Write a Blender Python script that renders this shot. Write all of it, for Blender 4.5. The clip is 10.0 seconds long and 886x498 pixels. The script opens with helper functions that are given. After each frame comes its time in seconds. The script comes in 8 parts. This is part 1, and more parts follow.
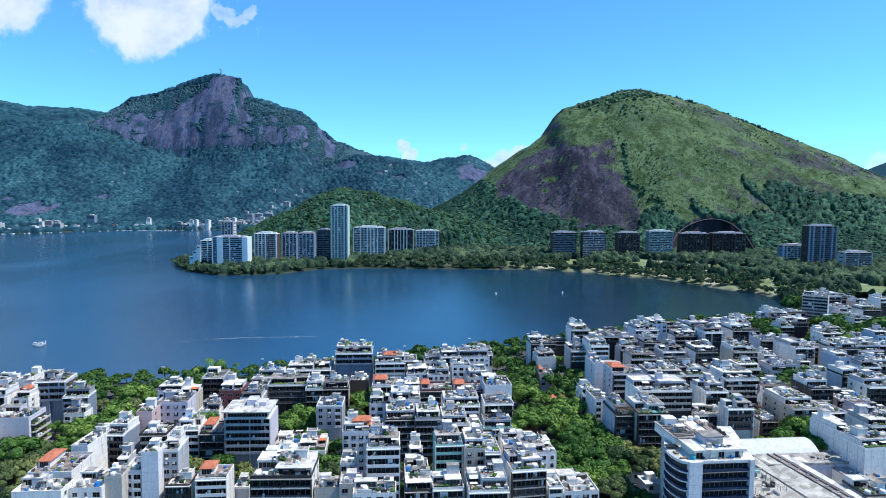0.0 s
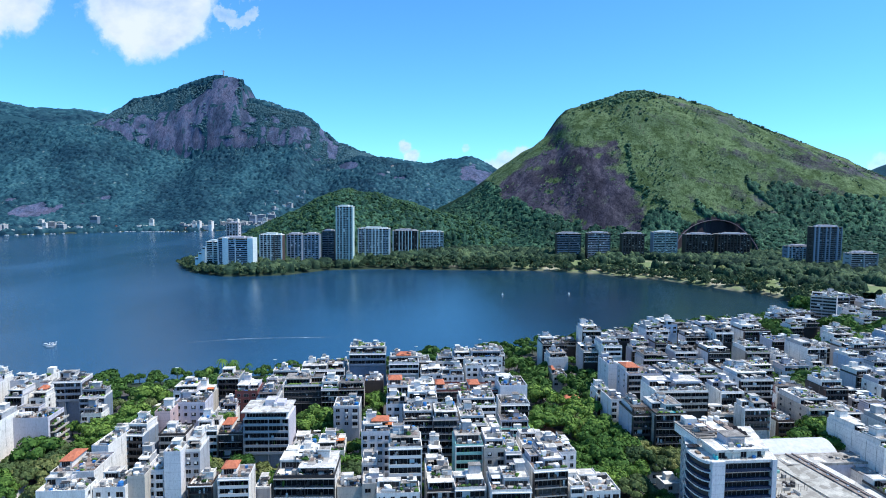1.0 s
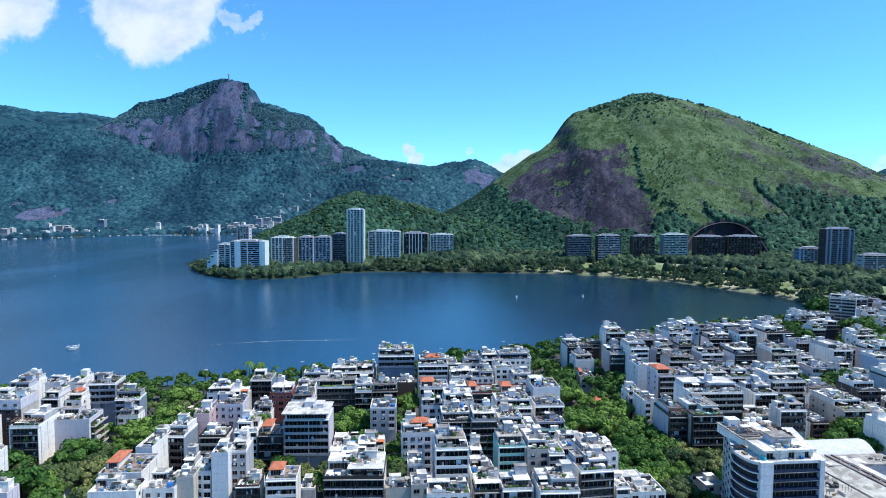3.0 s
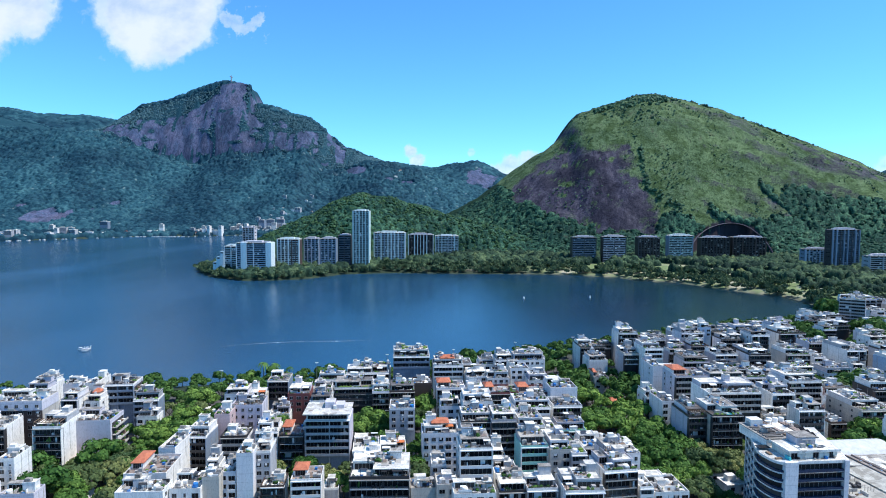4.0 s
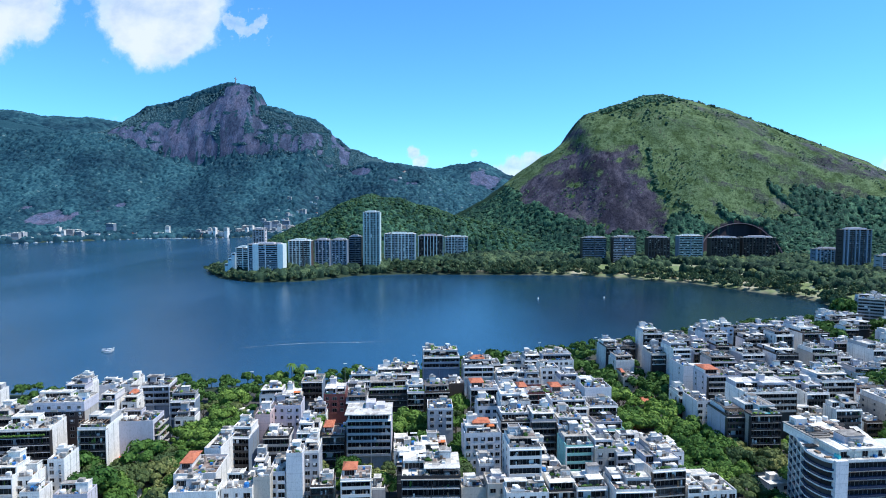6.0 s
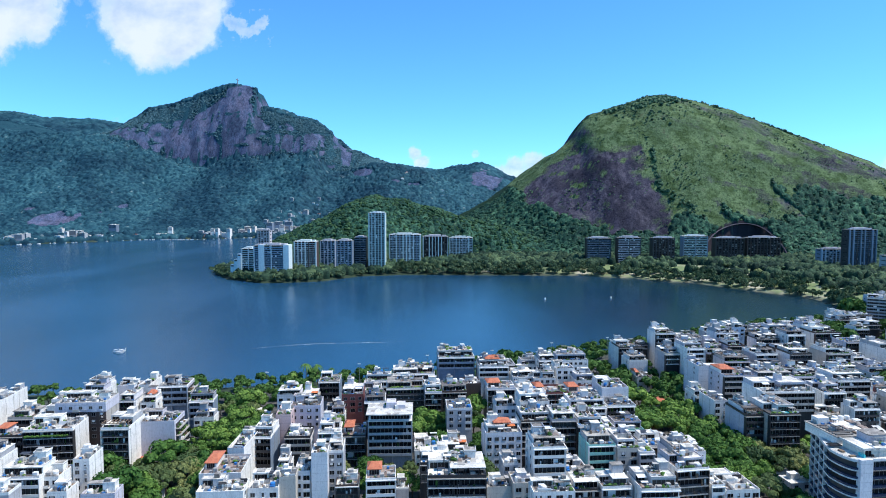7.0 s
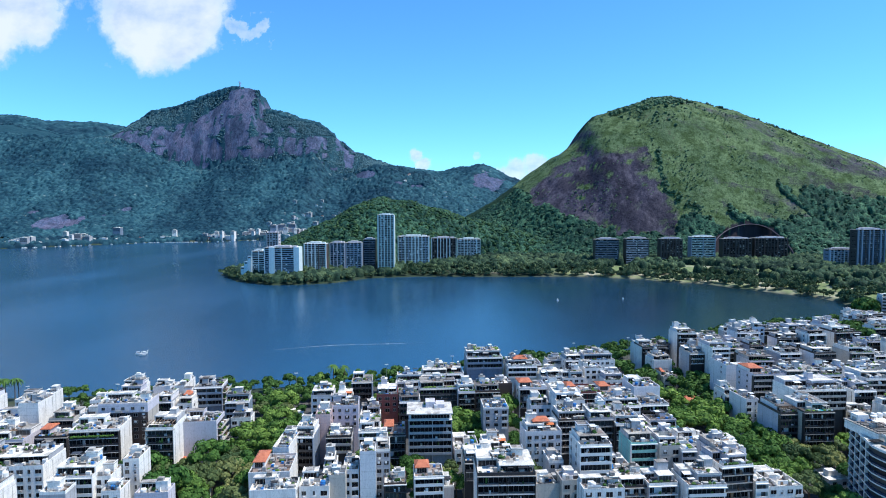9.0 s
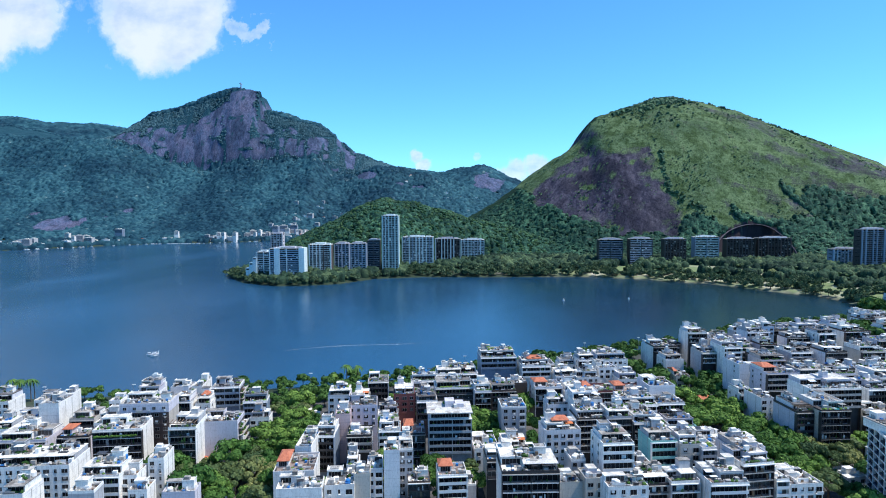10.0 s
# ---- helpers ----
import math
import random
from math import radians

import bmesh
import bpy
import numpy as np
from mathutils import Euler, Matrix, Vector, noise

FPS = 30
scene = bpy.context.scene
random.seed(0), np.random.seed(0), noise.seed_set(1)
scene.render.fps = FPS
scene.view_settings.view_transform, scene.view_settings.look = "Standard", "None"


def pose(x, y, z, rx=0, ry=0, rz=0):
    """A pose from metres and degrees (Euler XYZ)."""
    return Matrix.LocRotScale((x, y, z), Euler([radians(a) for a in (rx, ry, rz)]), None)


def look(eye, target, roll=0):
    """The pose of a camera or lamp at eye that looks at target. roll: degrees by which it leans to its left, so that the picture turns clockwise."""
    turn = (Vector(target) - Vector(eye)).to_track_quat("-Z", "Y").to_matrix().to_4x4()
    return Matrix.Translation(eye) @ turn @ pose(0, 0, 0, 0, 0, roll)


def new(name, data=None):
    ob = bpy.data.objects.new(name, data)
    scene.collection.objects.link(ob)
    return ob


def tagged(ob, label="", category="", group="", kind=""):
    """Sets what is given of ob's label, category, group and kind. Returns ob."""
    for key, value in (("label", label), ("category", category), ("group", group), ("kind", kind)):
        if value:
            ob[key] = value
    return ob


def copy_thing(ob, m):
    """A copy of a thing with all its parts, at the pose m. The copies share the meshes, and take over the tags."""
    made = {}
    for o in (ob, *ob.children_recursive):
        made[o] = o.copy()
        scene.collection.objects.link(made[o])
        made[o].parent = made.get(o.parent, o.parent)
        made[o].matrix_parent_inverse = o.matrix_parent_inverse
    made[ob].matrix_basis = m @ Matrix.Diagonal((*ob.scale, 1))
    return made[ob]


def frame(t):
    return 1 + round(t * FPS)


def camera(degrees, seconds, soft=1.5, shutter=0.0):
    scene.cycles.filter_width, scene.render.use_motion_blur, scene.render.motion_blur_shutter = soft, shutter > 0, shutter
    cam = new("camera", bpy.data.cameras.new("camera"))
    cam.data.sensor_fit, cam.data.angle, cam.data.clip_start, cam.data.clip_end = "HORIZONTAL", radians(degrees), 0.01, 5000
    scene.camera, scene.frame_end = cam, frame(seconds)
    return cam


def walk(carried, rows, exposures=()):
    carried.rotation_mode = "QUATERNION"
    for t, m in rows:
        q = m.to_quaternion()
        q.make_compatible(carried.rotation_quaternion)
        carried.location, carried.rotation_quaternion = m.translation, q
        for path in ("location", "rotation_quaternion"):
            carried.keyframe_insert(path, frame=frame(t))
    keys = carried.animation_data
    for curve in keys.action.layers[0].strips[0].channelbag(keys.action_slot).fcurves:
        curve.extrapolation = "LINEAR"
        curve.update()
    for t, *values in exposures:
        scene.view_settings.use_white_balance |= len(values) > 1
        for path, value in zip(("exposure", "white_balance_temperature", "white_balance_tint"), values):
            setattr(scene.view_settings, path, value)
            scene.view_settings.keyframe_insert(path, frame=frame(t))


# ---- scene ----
cam = camera(71.0, 10.0, soft=1.0)
# seconds; eye x, y, z in metres; yaw, pitch, roll in degrees
ROWS = [
    (0.0, 0.00, 0.00, 115.00, 0.000, -4.490, 0.523),
    (0.5, -3.56, -0.30, 114.83, 0.028, -4.438, 0.514),
    (1.0, -7.17, -0.59, 114.67, 0.062, -4.384, 0.501),
    (1.5, -10.86, -0.88, 114.51, 0.107, -4.319, 0.482),
    (2.0, -14.60, -1.17, 114.38, 0.157, -4.247, 0.458),
    (2.5, -18.38, -1.48, 114.27, 0.206, -4.172, 0.431),
    (4.0, -30.18, -2.61, 114.10, 0.329, -3.996, 0.319),
    (4.5, -34.18, -2.96, 114.05, 0.359, -3.968, 0.274),
    (5.0, -38.22, -3.30, 114.00, 0.388, -3.940, 0.228),
    (5.5, -42.26, -3.65, 113.97, 0.413, -3.914, 0.184),
    (7.0, -54.72, -5.01, 113.87, 0.460, -3.829, 0.061),
    (7.5, -58.87, -5.63, 113.82, 0.463, -3.792, 0.014),
    (8.0, -63.02, -6.33, 113.79, 0.464, -3.744, -0.036),
    (8.5, -67.12, -7.15, 113.74, 0.447, -3.691, -0.091),
    (9.0, -71.18, -8.09, 113.66, 0.407, -3.654, -0.152),
    (9.5, -75.28, -9.05, 113.58, 0.372, -3.630, -0.213),
    (10.0, -79.47, -9.92, 113.61, 0.366, -3.586, -0.271),
]
walk(cam, [(t, pose(x, y, z, 90 + pitch, 0, yaw) @ pose(0, 0, 0, 0, 0, roll)) for t, x, y, z, yaw, pitch, roll in ROWS], exposures=((0.0, 0.29, 6150, 8), (10.0, 0.29, 6150, 8)))

# ---- world and light ----
SUN = Vector((0.50, -0.04, 0.86)).normalized()
world = bpy.data.worlds.new("sky")
scene.world = world
world.use_nodes = True
wn = world.node_tree.nodes
wn.clear()
sky = wn.new("ShaderNodeTexSky")
sky.sky_type = "NISHITA"
sky.sun_disc = False
sky.sun_elevation = math.asin(SUN.z)
sky.sun_rotation = math.atan2(SUN.x, SUN.y)
sky.altitude, sky.air_density, sky.dust_density, sky.ozone_density = 100, 0.85, 0.1, 1.8
tone = wn.new("ShaderNodeMix")
tone.data_type, tone.blend_type = "RGBA", "MULTIPLY"
tone.inputs["Factor"].default_value = 1.0
tone.inputs["B"].default_value = (0.475, 0.945, 1.27, 1)
bg = wn.new("ShaderNodeBackground")
bg.inputs["Strength"].default_value = 0.153
wout = wn.new("ShaderNodeOutputWorld")
wl = world.node_tree.links
wl.new(sky.outputs[0], tone.inputs["A"])
wl.new(tone.outputs["Result"], bg.inputs["Color"])
wl.new(bg.outputs[0], wout.inputs["Surface"])

sun = new("sun", bpy.data.lights.new("sun", "SUN"))
sun.data.energy, sun.data.angle, sun.data.color = 4.75, radians(0.5), (1.0, 0.945, 0.855)
sun.matrix_world = look(SUN * 3000, (0, 0, 0))


# ---- materials ----
class Mat:
    """A node material on a Principled shader, with a few shorthand nodes."""

    def __init__(self, name, rough=0.7, metal=0.0, spec=0.4):
        self.m = bpy.data.materials.new(name)
        self.m.use_nodes = True
        self.t = self.m.node_tree
        self.b = self.t.nodes["Principled BSDF"]
        self.b.inputs["Roughness"].default_value = rough
        self.b.inputs["Metallic"].default_value = metal
        self.b.inputs["Specular IOR Level"].default_value = spec
        self.co = self.t.nodes.new("ShaderNodeTexCoord").outputs["Object"]

    def node(self, kind, **values):
        n = self.t.nodes.new(kind)
        for k, v in values.items():
            n.inputs[k].default_value = v
        return n

    def link(self, a, b):
        self.t.links.new(a, b)

    def scaled(self, x, y, z, world_space=False):
        m = self.node("ShaderNodeMapping", Scale=(x, y, z))
        src = self.t.nodes.new("ShaderNodeNewGeometry").outputs["Position"] if world_space else self.co
        self.link(src, m.inputs["Vector"])
        return m.outputs[0]

    def noise(self, scale, detail=4, rough=0.6, vec=None):
        n = self.node("ShaderNodeTexNoise", Scale=scale, Detail=detail, Roughness=rough)
        self.link(vec or self.co, n.inputs["Vector"])
        return n.outputs["Fac"]

    def ramp(self, fac, *stops):
        r = self.t.nodes.new("ShaderNodeValToRGB")
        e = r.color_ramp.elements
        while len(e) < len(stops):
            e.new(0.5)
        for el, (p, c) in zip(e, stops):
            el.position, el.color = p, (*c, 1) if len(c) == 3 else c
        self.link(fac, r.inputs["Fac"])
        return r.outputs["Color"]

    def mix(self, fac, a, b, blend="MIX"):
        n = self.t.nodes.new("ShaderNodeMix")
        n.data_type, n.blend_type = "RGBA", blend
        for key, v in (("Factor", fac), ("A", a), ("B", b)):
            s = n.inputs[key] if key == "Factor" else [i for i in n.inputs if i.name == key and i.type == "RGBA"][0]
            if isinstance(v, (int, float)):
                s.default_value = v
            elif isinstance(v, tuple):
                s.default_value = (*v, 1)
            else:
                self.link(v, s)
        return [o for o in n.outputs if o.type == "RGBA"][0]

    def random(self):
        return self.t.nodes.new("ShaderNodeObjectInfo").outputs["Random"]

    def island(self):
        return self.t.nodes.new("ShaderNodeNewGeometry").outputs["Random Per Island"]

    def attribute(self, name):
        n = self.t.nodes.new("ShaderNodeAttribute")
        n.attribute_name = name
        return n.outputs["Fac"]

    def colour(self, c):
        self.link(c, self.b.inputs["Base Color"])
        return self

    def bump(self, fac, strength, distance):
        n = self.node("ShaderNodeBump", Strength=strength, Distance=distance)
        self.link(fac, n.inputs["Height"])
        self.link(n.outputs[0], self.b.inputs["Normal"])
        return self

    def value(self, name, v):
        self.link(v, self.b.inputs[name])
        return self


def plaster(name, base, dirt, rough=0.8):
    m = Mat(name, rough)
    runs = m.noise(1.0, 5, 0.65, m.scaled(0.9, 0.9, 0.10))
    spots = m.noise(0.35, 4, 0.6)
    a = m.mix(m.ramp(runs, (0.46, (0, 0, 0)), (0.78, (0.75, 0.75, 0.75))), base, dirt)
    tint = m.ramp(m.random(), (0.0, (0.90, 0.90, 0.92)), (1.0, (1.06, 1.06, 1.06)))
    b = m.mix(1.0, m.mix(m.ramp(spots, (0.35, (0.9, 0.9, 0.9)), (0.65, (1, 1, 1))), a, a), tint, "MULTIPLY")
    c = m.mix(m.ramp(spots, (0.50, (0, 0, 0)), (0.70, (0.5, 0.5, 0.5))), b, dirt)
    height = m.node("ShaderNodeSeparateXYZ")
    m.link(m.co, height.inputs[0])
    floors = m.node("ShaderNodeMath")
    floors.operation = "MULTIPLY"
    m.link(height.outputs[2], floors.inputs[0])
    floors.inputs[1].default_value = 1 / 3.05
    joint = m.node("ShaderNodeMath")
    joint.operation = "FRACT"
    m.link(floors.outputs[0], joint.inputs[0])
    line = m.ramp(joint.outputs[0], (0.0, (0.70, 0.70, 0.71)), (0.035, (0.74, 0.74, 0.75)), (0.06, (1, 1, 1)))
    c = m.mix(m.ramp(m.random(), (0.3, (0.1, 0.1, 0.1)), (0.7, (0.9, 0.9, 0.9))), c, m.mix(1.0, c, line, "MULTIPLY"))
    fine = m.noise(1.0, 5, 0.75, m.scaled(2.2, 2.2, 0.9))
    c = m.mix(1.0, c, m.ramp(fine, (0.34, (0.72, 0.71, 0.70)), (0.48, (1, 1, 1)), (0.70, (1.06, 1.06, 1.06))), "MULTIPLY")
    m.colour(c).bump(runs, 0.15, 0.03)
    return m.m


WALLS = {
    "white": plaster("white_plaster", (0.83, 0.795, 0.735), (0.54, 0.515, 0.47)),
    "pale": plaster("pale_blue_plaster", (0.74, 0.715, 0.705), (0.54, 0.535, 0.56)),
    "grey": plaster("grey_render", (0.42, 0.42, 0.43), (0.28, 0.28, 0.29)),
    "lilac": plaster("greyish_lilac_render", (0.56, 0.53, 0.57), (0.44, 0.41, 0.44)),
    "pink": plaster("faded_pink_render", (0.58, 0.42, 0.40), (0.46, 0.35, 0.34)),
    "beige": plaster("beige_render", (0.52, 0.47, 0.40), (0.36, 0.33, 0.29)),
    # Next two: white and pale green tower walls with distance haze in the colour.
    "cool": plaster("hazed_tower_white", (0.64, 0.72, 0.72), (0.46, 0.52, 0.53)),
    "sea": plaster("hazed_pale_sea_green", (0.47, 0.60, 0.58), (0.36, 0.46, 0.45)),
    "cream": plaster("cream_attic_plaster", (0.74, 0.70, 0.60), (0.58, 0.54, 0.47)),
    "brown": plaster("brown_tile_cladding", (0.085, 0.056, 0.047), (0.05, 0.038, 0.034), 0.6),
    "brick": plaster("red_brick_facing", (0.20, 0.062, 0.055), (0.12, 0.05, 0.045), 0.7),
    "black": plaster("charcoal_cladding", (0.036, 0.033, 0.034), (0.058, 0.052, 0.05), 0.5),
    "teal": plaster("pale_teal_render", (0.27, 0.55, 0.49), (0.22, 0.42, 0.38)),
    "blue": plaster("light_blue_render", (0.36, 0.48, 0.60), (0.28, 0.36, 0.45)),
    "glassblue": plaster("blue_grey_panels", (0.22, 0.27, 0.34), (0.16, 0.20, 0.25), 0.5),
}
WORDS = {"white": "white-plastered", "pale": "pale blue-white", "grey": "grey-rendered", "lilac": "greyish lilac", "pink": "faded pink", "beige": "beige-rendered",
         "brown": "dark brown tiled", "brick": "red brick-faced", "black": "charcoal-clad", "teal": "pale teal", "blue": "light blue", "glassblue": "blue-grey panelled"}
DARK_RAIL = plaster("dark_stained_concrete", (0.066, 0.060, 0.060), (0.04, 0.037, 0.036))
CONCRETE = plaster("weathered_concrete", (0.40, 0.375, 0.34), (0.22, 0.205, 0.19))


def simple(name, col, rough, metal=0.0, spread=0.25, scale=1.5):
    m = Mat(name, rough, metal)
    n = m.noise(scale, 5, 0.6)
    lo, hi = tuple(c * (1 - spread) for c in col), tuple(min(1, c * (1 + spread)) for c in col)
    m.colour(m.ramp(n, (0.3, lo), (0.7, hi))).bump(n, 0.1, 0.02)
    return m.m


def roofing(name, a, b, c):
    """Coated roof decks: patched membrane, dark seams, rain stains and dust."""
    m = Mat(name, 0.85)
    big, fine = m.noise(0.30, 5, 0.68), m.noise(1.6, 6, 0.72)
    col = m.mix(m.ramp(big, (0.42, (0, 0, 0)), (0.58, (1, 1, 1))), a, b)
    col = m.mix(m.ramp(fine, (0.53, (0, 0, 0)), (0.66, (0.8, 0.8, 0.8))), col, c)
    cells = m.node("ShaderNodeTexVoronoi", Scale=0.42)
    cells.distance = "CHEBYCHEV"
    m.link(m.co, cells.inputs["Vector"])
    patch = m.ramp(cells.outputs["Color"], (0.25, (0.66, 0.64, 0.62)), (0.5, (1, 1, 1)), (0.85, (1.12, 1.11, 1.10)))
    col = m.mix(1.0, col, patch, "MULTIPLY")
    seams = m.noise(1.0, 3, 0.5, m.scaled(0.2, 3.2, 1))
    col = m.mix(m.ramp(seams, (0.60, (0, 0, 0)), (0.68, (0.5, 0.5, 0.5))), col, tuple(q * 0.45 for q in b))
    tint = m.ramp(m.random(), (0.0, (0.74, 0.73, 0.73)), (0.6, (1.0, 1.0, 1.0)), (1.0, (1.06, 1.05, 1.03)))
    m.colour(m.mix(1.0, col, tint, "MULTIPLY"))
    return m.m


ROOF_WHITE = roofing("white_roof_coating", (0.81, 0.79, 0.74), (0.62, 0.60, 0.55), (0.27, 0.25, 0.23))
ROOF_GREY = roofing("grey_roof_deck", (0.38, 0.355, 0.32), (0.22, 0.205, 0.19), (0.56, 0.53, 0.48))
ROOF_TERRACE = roofing("terracotta_terrace", (0.31, 0.23, 0.19), (0.24, 0.19, 0.17), (0.42, 0.37, 0.34))
DARK_ROOF = roofing("dark_roof_sheet", (0.11, 0.10, 0.10), (0.16, 0.15, 0.14), (0.06, 0.06, 0.06))
RAIL = simple("dark_balcony_rail", (0.042, 0.040, 0.043), 0.4)
RAIL_WHITE = simple("white_balcony_parapet", (0.72, 0.695, 0.66), 0.7, 0, 0.06)
FRAME = simple("aluminium_frame", (0.45, 0.46, 0.47), 0.4, 0.6)
BLUE_TANK = simple("blue_plastic_tank", (0.03, 0.16, 0.42), 0.4)
POOL = simple("pool_water", (0.10, 0.55, 0.55), 0.08, 0, 0.1)
WOOD = simple("weathered_wood", (0.20, 0.13, 0.08), 0.7)
AWNING = simple("white_awning", (0.70, 0.70, 0.69), 0.7, 0, 0.05)
ORANGE_AWNING = simple("orange_awning", (0.55, 0.16, 0.05), 0.7)
METAL = simple("galvanised_metal", (0.50, 0.51, 0.52), 0.35, 0.7)


def glazing():
    m = Mat("window_glass", 0.12, 0.0, 0.06)
    r = m.random()
    m.colour(m.ramp(r, (0.0, (0.012, 0.011, 0.012)), (0.7, (0.028, 0.026, 0.027)), (1.0, (0.11, 0.10, 0.09))))
    return m.m


GLASS = glazing()


def tiles_mat():
    m = Mat("terracotta_tiles", 0.75)
    w = m.node("ShaderNodeTexWave", Scale=1.6, Distortion=0.3)
    m.link(m.co, w.inputs["Vector"])
    n = m.noise(0.8, 4)
    m.colour(m.ramp(n, (0.3, (0.36, 0.10, 0.05)), (0.6, (0.52, 0.17, 0.085)), (0.8, (0.30, 0.15, 0.11)))).bump(w.outputs["Fac"], 0.5, 0.1)
    return m.m


TILES = tiles_mat()


def foliage(name, a, b, c, wide=0.02, pale=None, grain=0.9, depth=0.30, vary=True):
    """Leaves: each crown or leaf has its own tone; sunlit and dull patches are painted in."""
    m = Mat(name, 0.7, 0, 0.05 if pale else 0.14)
    patches = m.noise(wide, 3, 0.6, m.scaled(1, 1, 1, True))
    if pale:
        own = m.attribute("tone")
        leaf = m.ramp(own, (0.0, a), (0.5, b), (0.984, c), (0.990, pale))
        # Noise in the colour imitates highlights and bluish shade among the crowns.
        fine = m.noise(grain, 4, 0.7, m.scaled(1, 1, 1, True))
        leaf = m.mix(1.0, leaf, m.ramp(fine, (0.40, (depth, depth + 0.04, depth + 0.1)), (0.62, (1.6 - 0.8 * depth,) * 3)), "MULTIPLY")
        leaf = m.mix(1.0, leaf, m.ramp(patches, (0.38, (0.55, 0.6, 0.65)), (0.62, (1.25, 1.2, 1.1))), "MULTIPLY")
        m.bump(fine, 0.25 if grain < 0.2 else 0.6, 0.6 / grain)
    else:
        leaf = m.ramp(m.island(), (0.0, a), (0.5, b), (1.0, c))
    col = m.mix(m.ramp(patches, (0.35, (0, 0, 0)), (0.7, (0.5, 0.5, 0.5))), leaf, c)
    tint = m.ramp(m.random(), (0.0, (0.42, 0.55, 0.58)), (0.45, (0.85, 0.88, 0.85)), (1.0, (2.0, 1.6, 1.5)))
    if pale:
        m.colour(leaf)
        return m.m
    m.colour(m.mix(1.0, col, tint, "MULTIPLY") if vary else col)
    tr = m.node("ShaderNodeBsdfTranslucent")
    m.link(col, tr.inputs["Color"])
    mixer = m.node("ShaderNodeMixShader", Fac=0.18)
    m.link(m.b.outputs[0], mixer.inputs[1])
    m.link(tr.outputs[0], mixer.inputs[2])
    m.link(mixer.outputs[0], m.t.nodes["Material Output"].inputs["Surface"])
    return m.m


LEAF = foliage("street_tree_leaves", (0.028, 0.072, 0.017), (0.068, 0.152, 0.031), (0.142, 0.250, 0.055))
AVENUE_LEAF = foliage("avenue_leaves", (0.024, 0.062, 0.016), (0.050, 0.118, 0.027), (0.108, 0.194, 0.046), vary=False)
OLIVE_LEAF = foliage("flowering_tree_leaves", (0.070, 0.105, 0.034), (0.115, 0.158, 0.055), (0.180, 0.220, 0.090))
WOODS = foliage("hill_forest", (0.015, 0.047, 0.035), (0.035, 0.092, 0.061), (0.078, 0.158, 0.094), 0.006, (0.08, 0.11, 0.07), 0.35)
HILL_LEAF = foliage("sunny_hill_leaves", (0.008, 0.030, 0.018), (0.028, 0.074, 0.036), (0.076, 0.140, 0.056))
BUSH = foliage("hill_bushes", (0.014, 0.041, 0.030), (0.034, 0.085, 0.053), (0.083, 0.156, 0.083))
# Haze painted in: far forest and scrub get bluer, flatter base colours.
FAR_WOODS = foliage("hazed_far_forest", (0.011, 0.043, 0.068), (0.024, 0.076, 0.106), (0.046, 0.116, 0.142), 0.004, (0.15, 0.20, 0.21), 0.13, 0.74)
FAR_LEAF = foliage("hazed_far_scrub", (0.025, 0.076, 0.102), (0.038, 0.098, 0.122), (0.056, 0.124, 0.144))
PARK_LEAF = foliage("park_leaves", (0.019, 0.043, 0.031), (0.046, 0.089, 0.048), (0.115, 0.168, 0.079))
PARK = foliage("park_trees", (0.022, 0.046, 0.031), (0.043, 0.077, 0.046), (0.091, 0.132, 0.067), 0.012, (0.11, 0.13, 0.055), 0.5)
BARK = simple("bark", (0.10, 0.075, 0.055), 0.9)


